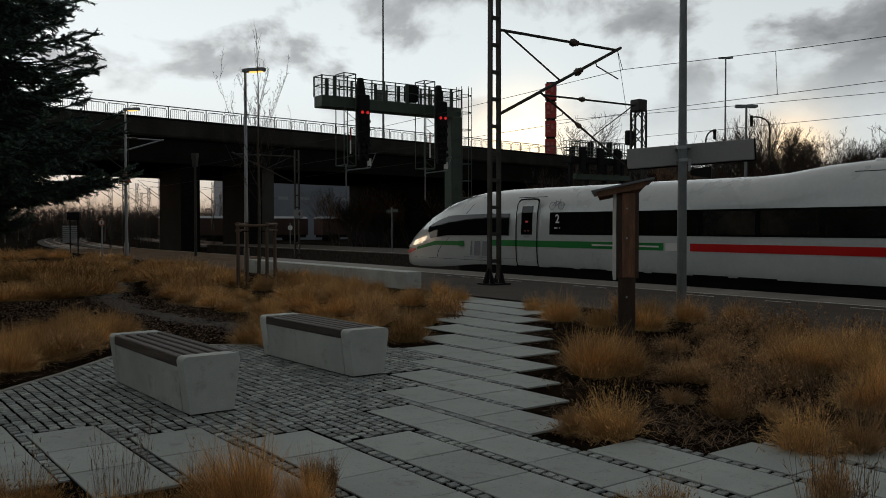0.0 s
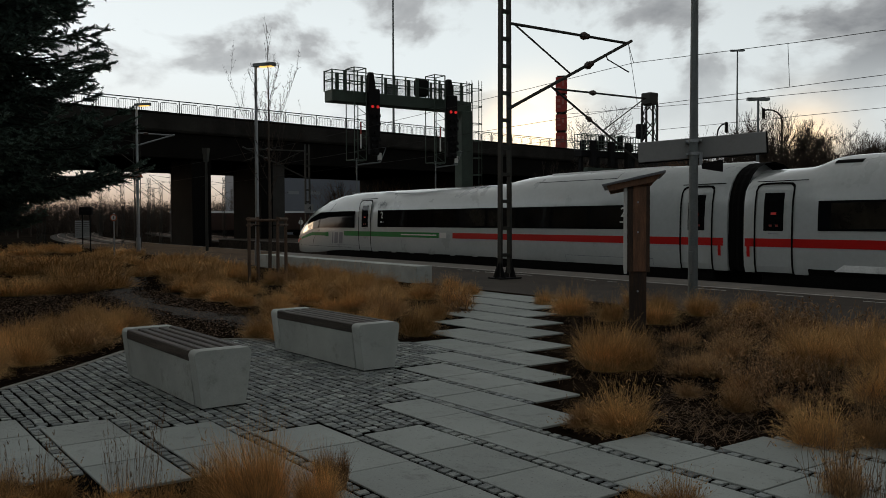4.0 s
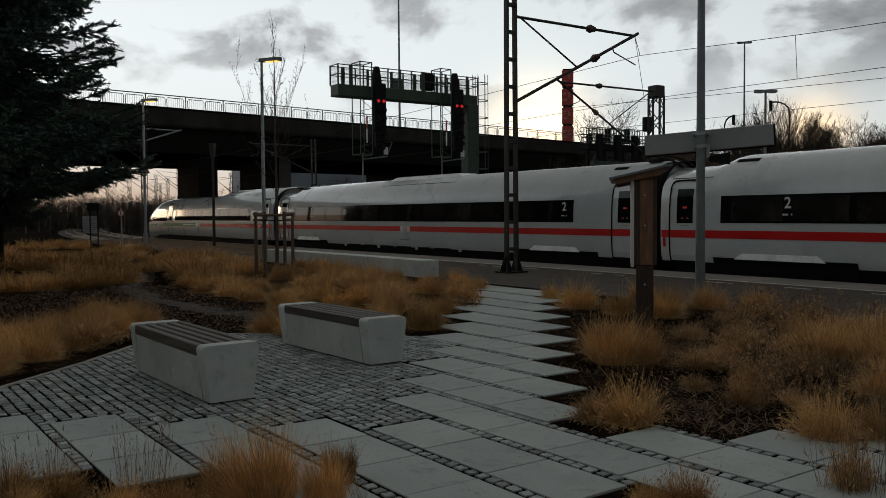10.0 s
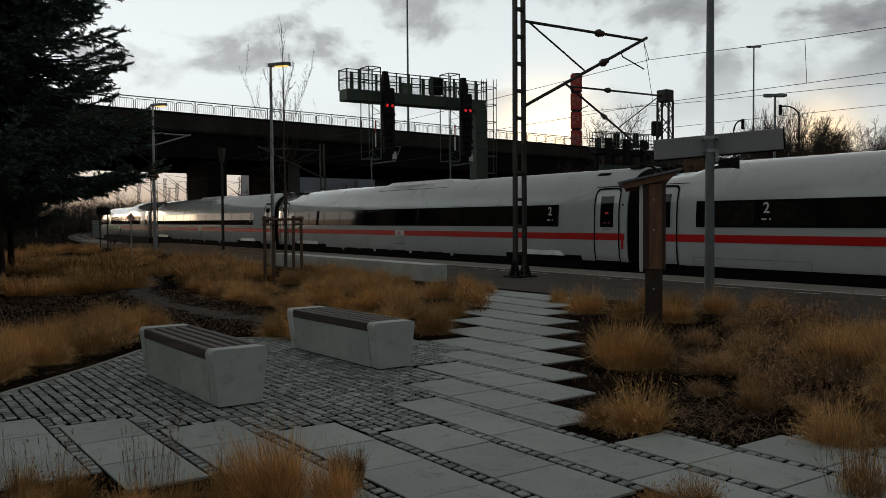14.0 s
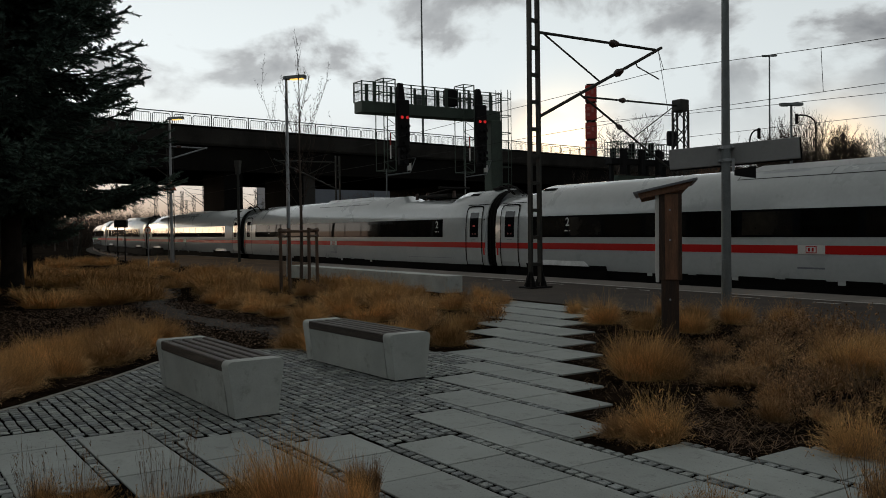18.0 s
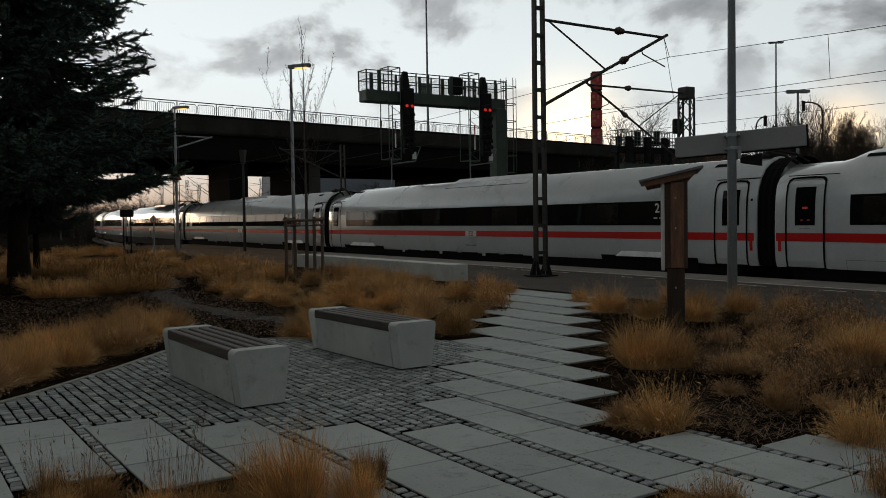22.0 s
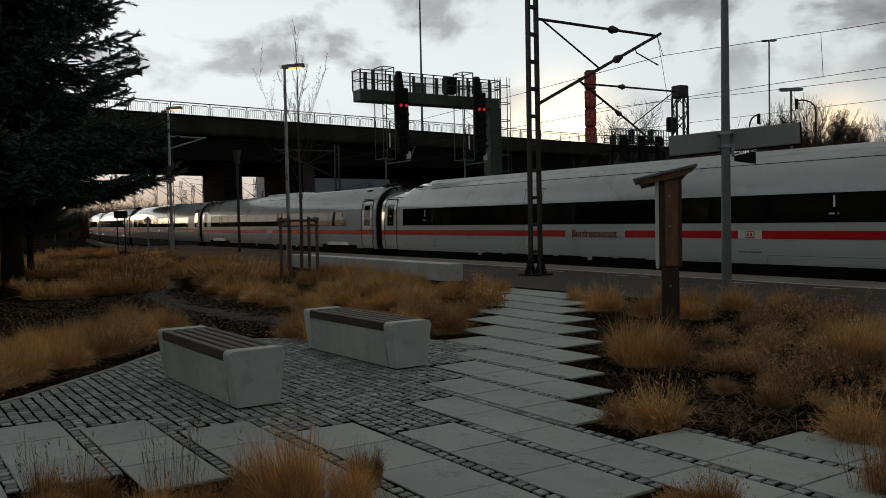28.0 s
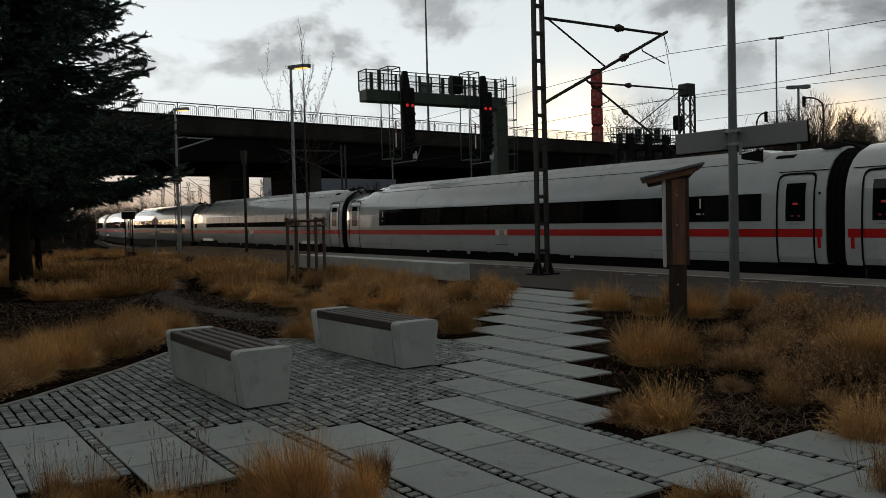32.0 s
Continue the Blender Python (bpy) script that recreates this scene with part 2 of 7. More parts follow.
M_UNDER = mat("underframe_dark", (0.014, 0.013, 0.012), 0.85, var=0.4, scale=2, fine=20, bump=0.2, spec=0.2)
M_SILVER = mat("bogie_cover_grey", (0.62, 0.64, 0.64), 0.5, var=0.2, scale=2, fine=20, bump=0.05)
M_LETTER = mat("pale_lettering", (0.62, 0.62, 0.60), 0.5, var=0.03, bump=0)
M_GREYMARK = mat("grey_lettering", (0.16, 0.17, 0.20), 0.5, var=0.05, bump=0)
M_DISPLAY = mat("red_door_display", (0.2, 0.02, 0.02), 0.4, var=0.05, bump=0, emit=(1.0, 0.06, 0.05), glow=0.09)
M_DISPLAY_DIM = mat("dim_red_door_display", (0.06, 0.02, 0.02), 0.4, var=0.05, bump=0, emit=(1.0, 0.10, 0.08), glow=0.022)
M_HEAD = mat("headlamp_glass", (0.7, 0.66, 0.55), 0.1, var=0.05, bump=0, emit=(1.0, 0.85, 0.6), glow=0.04)
# bridge and pier concrete go near black: the shade is in the base colour
M_BRIDGE = mat("bridge_concrete_shade", (0.011, 0.010, 0.009), 0.95, var=0.3, scale=0.35, fine=8, bump=0.2, stain=0.5, tint=(0.008, 0.007, 0.006), spec=0.1)
M_PIER_SHADE = mat("pier_concrete", (0.007, 0.0065, 0.006), 0.95, var=0.25, scale=0.5, fine=10, bump=0.2, stain=0.5, spec=0.1)
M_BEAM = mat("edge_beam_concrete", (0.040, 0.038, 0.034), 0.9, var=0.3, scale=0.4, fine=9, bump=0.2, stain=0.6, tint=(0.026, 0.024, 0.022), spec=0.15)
# paler copy of the pier concrete for the face that catches light
M_PIER_LIT = mat("lit_weathered_pier_concrete", (0.05, 0.048, 0.044), 0.9, var=0.3, scale=0.5, fine=10, bump=0.2, stain=0.5)
M_RAILING = mat("railing_paint", (0.10, 0.11, 0.115), 0.6, 0.3, var=0.2, scale=3, fine=30)
M_GALV = mat("galvanised_steel", (0.34, 0.36, 0.38), 0.5, 0.6, var=0.2, scale=4, fine=30, bump=0.05)
M_POLE = mat("grey_green_pole_paint", (0.16, 0.18, 0.185), 0.55, 0.2, var=0.2, scale=3, fine=30, bump=0.06, stain=0.3)
M_MAST = mat("mast_steel", (0.028, 0.031, 0.028), 0.65, 0.3, var=0.35, scale=3, fine=25, bump=0.15, tint=(0.042, 0.038, 0.031))
M_GANTRY = mat("gantry_green_paint", (0.048, 0.072, 0.056), 0.65, 0.1, var=0.3, scale=1.5, fine=20, bump=0.08, stain=0.3)
M_BLACK = mat("matt_black", (0.009, 0.009, 0.010), 0.8, var=0.3, scale=3, fine=20, bump=0.05, spec=0.2)
M_WIRE = mat("copper_wire", (0.012, 0.011, 0.010), 0.8, 0.0, var=0.1, bump=0)
M_INSUL = mat("brown_insulator", (0.05, 0.025, 0.018), 0.3, var=0.1, bump=0)
M_SIGRED = mat("red_signal_light", (0.4, 0.01, 0.01), 0.3, var=0.02, bump=0, emit=(1.0, 0.03, 0.03), glow=0.38)
M_SODIUM = mat("sodium_lamp_lens", (0.8, 0.6, 0.3), 0.3, var=0.02, bump=0, emit=(1.0, 0.55, 0.12), glow=1.6)
M_SIGN = mat("grey_sign_back", (0.26, 0.265, 0.265), 0.55, var=0.08, scale=1.2, fine=20, bump=0.02, stain=0.2)
M_TOWER = mat("red_tower_paint", (0.33, 0.038, 0.030), 0.75, var=0.25, scale=0.6, fine=8, bump=0.05)
M_TOWERPALE = mat("faded_red_sign", (0.36, 0.13, 0.11), 0.75, var=0.2, scale=0.8, fine=8, bump=0.03)
M_WOODPOST = wood_mat("red_brown_timber", (0.145, 0.070, 0.038), 0.7, (14, 14, 1.6))
# darker copy of the board's timber for its shaded faces
M_WOODSHADE = wood_mat("shaded_brown_timber", (0.052, 0.029, 0.018), 0.75, (14, 14, 1.6), 0.6)
M_WOODGREY = wood_mat("weathered_stakes", (0.12, 0.078, 0.054), 0.8, (14, 14, 1.6))
M_SLAT = wood_mat("dark_bench_slats", (0.060, 0.049, 0.041), 0.62, (1.3, 24, 24), 0.8)
M_ROOFTIN = mat("grey_roof_sheet", (0.16, 0.165, 0.18), 0.45, 0.5, var=0.2, scale=3, fine=30)
M_PANEL = mat("white_panel_edge", (0.62, 0.62, 0.60), 0.6, var=0.08, scale=3, fine=30)
M_BARK = mat("grey_bark", (0.085, 0.066, 0.052), 0.9, var=0.35, scale=4, fine=30, bump=0.6)
M_BARK_DARK = mat("dark_spruce_bark", (0.026, 0.020, 0.016), 0.95, var=0.35, scale=4, fine=30, bump=0.6, spec=0.1)
M_TWIG = mat("brown_twigs", (0.046, 0.032, 0.023), 0.9, var=0.3, scale=2, fine=20, bump=0.1, island=0.35)
M_TWIG_RED = mat("orange_brown_twigs", (0.17, 0.085, 0.04), 0.9, var=0.3, scale=0.5, fine=20, bump=0.1, island=0.4)
M_NEEDLE = mat("spruce_needles", (0.078, 0.124, 0.098), 0.75, var=0.35, scale=0.6, fine=6, bump=0.0, island=0.6, tint=(0.048, 0.086, 0.070))
M_GRASS = mat("golden_dry_grass", (0.675, 0.422, 0.180), 0.85, var=0.35, scale=1.0, fine=6, bump=0.0, island=0.5, obrand=0.18, tint=(0.46, 0.27, 0.112), spec=0.2)
M_GRASS_PALE = mat("pale_dry_grass", (0.56, 0.355, 0.172), 0.85, var=0.35, scale=1.0, fine=6, bump=0.0, island=0.5, obrand=0.18, tint=(0.36, 0.212, 0.092))
M_STALK = mat("dark_stalks", (0.23, 0.145, 0.08), 0.85, var=0.3, scale=2, fine=9, bump=0.0, island=0.5)
M_WEED = mat("dead_brown_weeds", (0.27, 0.155, 0.078), 0.9, var=0.35, scale=3, fine=12, bump=0.0, island=0.55, tint=(0.36, 0.22, 0.115), spec=0.15)
M_LITTER = mat("dry_leaf_litter", (0.165, 0.100, 0.060), 0.9, var=0.4, scale=2, fine=9, bump=0.0, island=0.55)
M_STRAW = mat("bleached_straw", (0.24, 0.155, 0.09), 0.85, var=0.3, scale=3, fine=12, bump=0.0, island=0.6, spec=0.2)
M_ORANGE = mat("orange_reflective", (0.42, 0.10, 0.035), 0.6, var=0.05, bump=0, scale=2)
M_SIGNWHITE = mat("white_sign_face", (0.70, 0.70, 0.68), 0.5, var=0.06, bump=0, scale=2)
M_RUST = mat("rust_red_wall", (0.060, 0.034, 0.027), 0.9, var=0.3, scale=0.3, fine=6, bump=0.1)
M_HALL = mat("pale_hall_cladding", (0.20, 0.22, 0.26), 0.7, var=0.1, scale=0.2, fine=6, bump=0.05)

# ---- building helpers ----


class Geo:
    """Collects vertices and faces for one mesh."""

    def __init__(self):
        self.v, self.f = [], []

    def add(self, verts, faces, m=None):
        o = len(self.v)
        self.v += [tuple(m @ Vector(p)) for p in verts] if m is not None else [tuple(p) for p in verts]
        self.f += [tuple(i + o for i in f) for f in faces]
        return self

    def box(self, c, s, b=0.0, m=None):
        """A box round c of size s, with chamfered edges of width b."""
        X, Y, Z = s[0] / 2, s[1] / 2, s[2] / 2
        b = min(b, 0.49 * min(s))
        if b <= 0:
            vs = [(i * X, j * Y, k * Z) for i in (-1, 1) for j in (-1, 1) for k in (-1, 1)]
            fs = [(0, 1, 3, 2), (4, 6, 7, 5), (0, 4, 5, 1), (2, 3, 7, 6), (0, 2, 6, 4), (1, 5, 7, 3)]
        else:
            vs, idx = [], {}
            for i in (-1, 1):
                for j in (-1, 1):
                    for k in (-1, 1):
                        for a, p in enumerate(((i * X, j * (Y - b), k * (Z - b)), (i * (X - b), j * Y, k * (Z - b)), (i * (X - b), j * (Y - b), k * Z))):
                            idx[i, j, k, a] = len(vs)
                            vs.append(p)
            fs = []
            q = [(-1, -1), (1, -1), (1, 1), (-1, 1)]
            for sgn in (-1, 1):
                fs.append([idx[sgn, u, w, 0] for u, w in q])
                fs.append([idx[u, sgn, w, 1] for u, w in q])
                fs.append([idx[u, w, sgn, 2] for u, w in q])
            for u in (-1, 1):
                for w in (-1, 1):
                    fs.append([idx[u, w, -1, 0], idx[u, w, 1, 0], idx[u, w, 1, 1], idx[u, w, -1, 1]])
                    fs.append([idx[u, -1, w, 0], idx[u, 1, w, 0], idx[u, 1, w, 2], idx[u, -1, w, 2]])
                    fs.append([idx[-1, u, w, 1], idx[1, u, w, 1], idx[1, u, w, 2], idx[-1, u, w, 2]])
                    for t in (-1, 1):
                        fs.append([idx[u, w, t, 0], idx[u, w, t, 1], idx[u, w, t, 2]])
            out = []
            for f in fs:
                p = [Vector(vs[i]) for i in f]
                n = (p[1] - p[0]).cross(p[2] - p[0])
                mid = sum(p, Vector()) / len(p)
                out.append(f if n.dot(mid) > 0 else f[::-1])
            fs = out
        t = Matrix.Translation(c)
        return self.add(vs, fs, t if m is None else m @ t)

    def tube(self, p0, p1, r0, r1=None, n=8, cap=True):
        r1 = r0 if r1 is None else r1
        p0, p1 = Vector(p0), Vector(p1)
        d = (p1 - p0).normalized()
        a = d.orthogonal().normalized()
        c = d.cross(a)
        ring = [(math.cos(6.28318 * i / n), math.sin(6.28318 * i / n)) for i in range(n)]
        vs = [p0 + (a * x + c * y) * r0 for x, y in ring] + [p1 + (a * x + c * y) * r1 for x, y in ring]
        fs = [(i, (i + 1) % n, n + (i + 1) % n, n + i) for i in range(n)]
        if cap:
            fs += [tuple(range(n - 1, -1, -1)), tuple(range(n, 2 * n))]
        return self.add(vs, fs)

    def path(self, pts, r, n=6):
        pts = [Vector(p) for p in pts]
        rings = []
        side = (pts[1] - pts[0]).orthogonal().normalized()
        for i, p in enumerate(pts):
            d = (pts[min(i + 1, len(pts) - 1)] - pts[max(i - 1, 0)]).normalized()
            if d.length < 0.5:
                d = (pts[i] - pts[i - 1]).normalized()
            side = (side - d * side.dot(d)).normalized()
            up = d.cross(side)
            rings.append([p + (side * math.cos(6.28318 * k / n) + up * math.sin(6.28318 * k / n)) * r for k in range(n)])
        return self.loft(rings)

    def loft(self, rings, cap=True):
        """Joins closed rings of equal length."""
        n = len(rings[0])
        vs = [p for r in rings for p in r]
        fs = [(k * n + i, k * n + (i + 1) % n, (k + 1) * n + (i + 1) % n, (k + 1) * n + i) for k in range(len(rings) - 1) for i in range(n)]
        if cap:
            fs += [tuple(range(n - 1, -1, -1)), tuple(range((len(rings) - 1) * n, len(rings) * n))]
        return self.add(vs, fs)

    def prism(self, poly, h0, h1, m=None):
        """A flat polygon (x, y) raised from h0 to h1."""
        n = len(poly)
        vs = [(x, y, h0) for x, y in poly] + [(x, y, h1) for x, y in poly]
        fs = [(i, (i + 1) % n, n + (i + 1) % n, n + i) for i in range(n)] + [tuple(range(n - 1, -1, -1)), tuple(range(n, 2 * n))]
        return self.add(vs, fs, m)

    def mesh(self, name, material, smooth=False):
        me = bpy.data.meshes.new(name)
        me.from_pydata(self.v, [], self.f)
        me.materials.append(material)
        if smooth:
            me.polygons.foreach_set("use_smooth", [True] * len(me.polygons))
            me.set_sharp_from_angle(angle=radians(38))
        me.update()
        return me


def thing(name, label, category, m=None, group="", kind=""):
    ob = new(name)
    ob.empty_display_size = 0.1
    if m is not None:
        ob.matrix_basis = m
    return tagged(ob, label, category, group, kind)


def solid(name, geo, material, label, category, m=None, group="", kind="", smooth=False):
    ob = new(name, geo.mesh(name, material, smooth))
    if m is not None:
        ob.matrix_basis = m
    return tagged(ob, label, category, group, kind)


def part(name, geo, material, parent, label="", m=None, smooth=False):
    me = geo if isinstance(geo, bpy.types.Mesh) else geo.mesh(name, material, smooth)
    ob = new(name, me)
    ob.parent = parent
    if m is not None:
        ob.matrix_basis = m
    return tagged(ob, label)


def text_mesh(body, size, material, name="lettering", bold=0.0):
    cu = bpy.data.curves.new(name, "FONT")
    cu.body, cu.size, cu.align_x, cu.align_y, cu.extrude = body, size, "CENTER", "CENTER", 0.002
    cu.offset = bold
    ob = bpy.data.objects.new(name, cu)
    scene.collection.objects.link(ob)
    bpy.context.view_layer.update()
    me = bpy.data.meshes.new_from_object(ob.evaluated_get(bpy.context.evaluated_depsgraph_get()))
    bpy.data.objects.remove(ob)
    me.materials.clear()
    me.materials.append(material)
    return me


# paving axes: u runs along the slab rows, v across them
GRID = radians(-1.03)
U = Vector((-math.cos(GRID), math.sin(GRID), 0))
V = Vector((math.sin(GRID), math.cos(GRID), 0))


def uv(u, v, z=0.0):
    return U * u + V * v + Vector((0, 0, z))


RAIL_Z = -0.76
TRACK_Y = 21.86
BEND_X, BEND_R = -54.0, 600.0


def on_track(s, y=TRACK_Y):
    """Place and heading (radians, 0 = towards -x) at the running length s of a track that bends away beyond BEND_X."""
    if s >= BEND_X:
        return Vector((s, y, RAIL_Z)), 0.0
    r = BEND_R - (y - TRACK_Y)
    a = (BEND_X - s) / r
    return Vector((BEND_X - r * math.sin(a), y + r * (1 - math.cos(a)), RAIL_Z)), a

# ---- ground, tracks, platforms, paving ----


def build_ground():
    xs = [-4000, -900, -260, -120, -76, -70, -69.9, -55, -40, -30, -22, -16, -12, -8, -4, 0, 4, 12, 40, 40.1, 120, 400, 4000]
    ys = [-4000, -600, -120, -60, -30, -14, -8, -4, 0, 3, 6, 9, 11.5, 13.2, 20.15, 20.16, 24, 30, 60, 140, 500, 4000]
    rng = random.Random(4)
    g = Geo()
    top = {}
    for i, x in enumerate(xs):
        for j, y in enumerate(ys):
            near = -69.95 < x < 40.05 and -700 < y < 20.155
            z = -0.013 if near else -1.02
            top[i, j] = len(g.v)
            g.v.append((x, y, z))
    mats = []
    for i in range(len(xs) - 1):
        for j in range(len(ys) - 1):
            g.f.append((top[i, j], top[i + 1, j], top[i + 1, j + 1], top[i, j + 1]))
            mats.append(0 if (xs[i] > -69.95 and xs[i + 1] < 40.2 and ys[j] >= -60 and ys[j + 1] < 21) else 1)
    me = g.mesh("ground", M_SOIL)
    me.materials.append(M_GROUND)
    me.polygons.foreach_set("material_index", mats)
    tagged(new("ground", me), "dark bare soil and rough ground round a station", "ground", kind="structure")


build_ground()

# slab rows: v from, v to, u of the right end, u of the left end
ROWS = [
    (0.10, 0.72, 6.1, 8.9), (0.80, 1.38, 6.24, 8.34), (1.47, 2.03, 5.70, 7.84), (2.13, 2.74, 4.25, 7.22), (2.86, 3.45, 3.75, 6.58),
    (3.56, 4.13, 3.76, 6.03), (4.24, 4.75, 2.45, 6.92), (4.86, 5.43, 5.33, 7.65), (5.53, 6.14, 6.12, 8.5), (6.24, 6.76, 6.88, 9.15),
    (6.87, 7.52, 7.71, 10.2), (7.63, 8.42, 8.58, 11.05), (8.54, 9.28, 9.61, 12.1), (9.40, 10.20, 10.58, 13.1), (10.33, 11.09, 11.63, 14.1),
    (11.22, 12.08, 12.55, 15.3), (12.22, 13.12, 13.66, 16.5),
    (4.86, 5.43, 1.8, 4.68), (5.53, 6.12, 1.2, 4.06), (6.22, 6.72, 0.6, 3.43), (6.82, 7.4, 0.0, 2.8), (7.5, 8.1, -0.6, 2.2),
]
SLABS, STRIPS = [], []
for v0, v1, ur, ul in ROWS:
    n = max(1, round((ul - ur) / 0.80))
    for k in range(n):
        a, b = ur + (ul - ur) * k / n, ur + (ul - ur) * (k + 1) / n
        SLABS.append((a, b, v0, v1))
for v0, v1, ur, ul in ROWS:
    nxt = [r for r in ROWS if 0 < r[0] - v1 < 0.2 and min(r[3], ul) - max(r[2], ur) > 0.1]
    for r in nxt:
        STRIPS.append((max(r[2], ur), (max if v1 < 6.8 and ul < 9.3 else min)(r[3], ul), v1, r[0]))


def in_slab(u, v, pad=0.03):
    return any(a - pad < u < b + pad and v0 - pad < v < v1 + pad for v0, v1, a, b in ROWS)


def plaza_left(v):
    """The cobbled corner's far edge, as u for a given v."""
    pts = [(0.2, 8.8), (1.3, 9.72), (2.47, 10.9), (3.27, 11.84), (4.2, 12.45), (5.04, 12.03), (5.43, 11.71), (6.77, 10.4), (7.22, 10.04)]
    for (v0, u0), (v1, u1) in zip(pts[:-1], pts[1:]):
        if v0 <= v <= v1:
            return u0 + (u1 - u0) * (v - v0) / (v1 - v0)
    return -1


def build_paving():
    pav = tagged(new("pavement"), "pale concrete slab paving with granite sett strips", "pavement", kind="structure")
    bed = Geo()
    for v0, v1, a, b in ROWS:
        bed.add([uv(a + 0.01, v0 - 0.12, -0.007), uv(b - 0.01, v0 - 0.12, -0.007), uv(b - 0.01, v1 + 0.02, -0.007), uv(a + 0.01, v1 + 0.02, -0.007)], [(3, 2, 1, 0)])
    pts = [uv(plaza_left(v) - 0.03, v, -0.006) for v in (0.2, 1.3, 2.47, 3.27, 4.2, 5.04, 5.43, 6.77, 7.2)] + [uv(7.0, 5.0, -0.006), uv(6.0, 3.6, -0.006), uv(7.2, 2.4, -0.006), uv(8.4, 0.9, -0.006), uv(8.8, 0.2, -0.006)]
    bed.add(pts, [tuple(range(len(pts)))])
    part("joint_bed", bed, M_JOINT, pav, "dark sandy joints")
    shared = {}
    # thin pale edging that holds the setts against the soil
    for va, vb in ((0.2, 1.3), (1.3, 2.47), (2.47, 3.27), (3.27, 4.2), (4.2, 5.04), (5.04, 5.43), (5.43, 6.77)):
        p, q = uv(plaza_left(va) + 0.02, va, -0.02), uv(plaza_left(vb) + 0.02, vb, -0.02)
        n = max(1, round((q - p).length / 0.5))
        for k in range(n):
            a, b = p.lerp(q, k / n), p.lerp(q, (k + 1) / n)
            d = b - a
            part("edging_stone", Geo().box((0, 0, 0), (d.length - 0.008, 0.05, 0.058), 0.005), M_EDGING, pav, m=Matrix.Translation((a + b) / 2) @ pose(0, 0, 0, 0, 0, math.degrees(math.atan2(d.y, d.x))))
    rng = random.Random(11)
    for a, b, v0, v1 in SLABS:
        w, h = round(b - a, 2), round(v1 - v0, 2)
        if (w, h) not in shared:
            shared[w, h] = Geo().box((0, 0, 0), (w - 0.013, h - 0.016, 0.06), 0.004).mesh("slab", M_SLAB)
        c = uv((a + b) / 2, (v0 + v1) / 2, -0.0255 + rng.uniform(-0.001, 0.002))
        part("slab", shared[w, h], None, pav, m=Matrix.Translation(c) @ pose(0, 0, 0, rng.uniform(-0.25, 0.25), rng.uniform(-0.25, 0.25), math.degrees(-GRID) + rng.uniform(-0.15, 0.15)))
    # setts: a jittered grid over the corner and single rows in the strips
    setts = []
    v = 0.25
    row = 0
    while v < 7.2:
        u1 = plaza_left(v)
        near = [r for r in ROWS[:11] if r[0] - 0.13 < v < r[1] + 0.13]
        u0 = min(r[3] for r in near) + 0.055
        u = 5.4 + 0.05 * (row % 2)
        while u < u1 - 0.05:
            if u > u0 and not in_slab(u, v, 0.04):
                setts.append((u, v))
            u += 0.108
        v += 0.106
        row += 1
    field = len(setts)
    for a, b, v0, v1 in STRIPS:
        u = a + 0.06
        while u < b:
            if not any(abs(p - u) < 0.08 and abs(q - (v0 + v1) / 2) < 0.058 for p, q in setts[:field]):
                setts.append((u, (v0 + v1) / 2))
            u += 0.112
    strip_setts = set(setts[field:])
    # close what the rows leave open beside the slab ends
    cell = {}
    for p in setts:
        cell.setdefault((int(p[0] * 10), int(p[1] * 10)), []).append(p)

    def free(u, v):
        i, j = int(u * 10), int(v * 10)
        return not any(abs(p - u) < 0.084 and abs(q - v) < 0.070 for a in (-1, 0, 1) for b in (-1, 0, 1) for p, q in cell.get((i + a, j + b), ()))
    v = 0.3
    while v < 7.1:
        u = max(r[2] for r in ROWS[:11] if r[0] - 0.14 < v < r[1] + 0.14) + 0.3
        while u < plaza_left(v) - 0.06:
            if not in_slab(u, v, 0.046) and free(u, v):
                setts.append((u, v))
                cell.setdefault((int(u * 10), int(v * 10)), []).append((u, v))
            u += 0.02
        v += 0.02
    shapes = []
    for k in range(9):
        r = random.Random(k)
        s = [(-0.0430, -0.0365), (0.0430, -0.037), (0.0425, 0.037), (-0.0425, 0.0365)]
        s = [(x + r.uniform(-0.006, 0.006), y + r.uniform(-0.005, 0.005)) for x, y in s]
        top = [(x * 0.95 + r.uniform(-0.002, 0.002), y * 0.95 + r.uniform(-0.002, 0.002)) for x, y in s]
        shapes.append(([(x, y, -0.05) for x, y in s] + [(x, y, -0.003) for x, y in s] + [(x, y, 0.003) for x, y in top],
                       [(i, (i + 1) % 4, 4 + (i + 1) % 4, 4 + i) for i in range(4)] + [(4 + i, 4 + (i + 1) % 4, 8 + (i + 1) % 4, 8 + i) for i in range(4)] + [(8, 9, 10, 11)]))
    meshes = [Geo().add(*s).mesh("sett", M_SETT) for s in shapes]
    setts.sort(key=lambda p: (p[0] - 6.6) ** 2 + (p[1] - 2.8) ** 2)
    rest = Geo()
    for i, (u, v) in enumerate(setts):
        m = Matrix.Translation(uv(u + rng.uniform(-0.006, 0.006), v + rng.uniform(-0.004, 0.004), rng.uniform(-0.003, 0.001))) @ pose(0, 0, 0, rng.uniform(-2, 2), rng.uniform(-2, 2), math.degrees(-GRID) + rng.uniform(-6.5, 6.5) + 180 * rng.randrange(2))
        if (u, v) not in strip_setts:
            m = m @ Matrix.Diagonal((0.99, 1.14, 1, 1))
        else:
            m = Matrix.Translation((0, 0, 0.002)) @ m @ Matrix.Diagonal((0.93, 0.99, 1, 1))
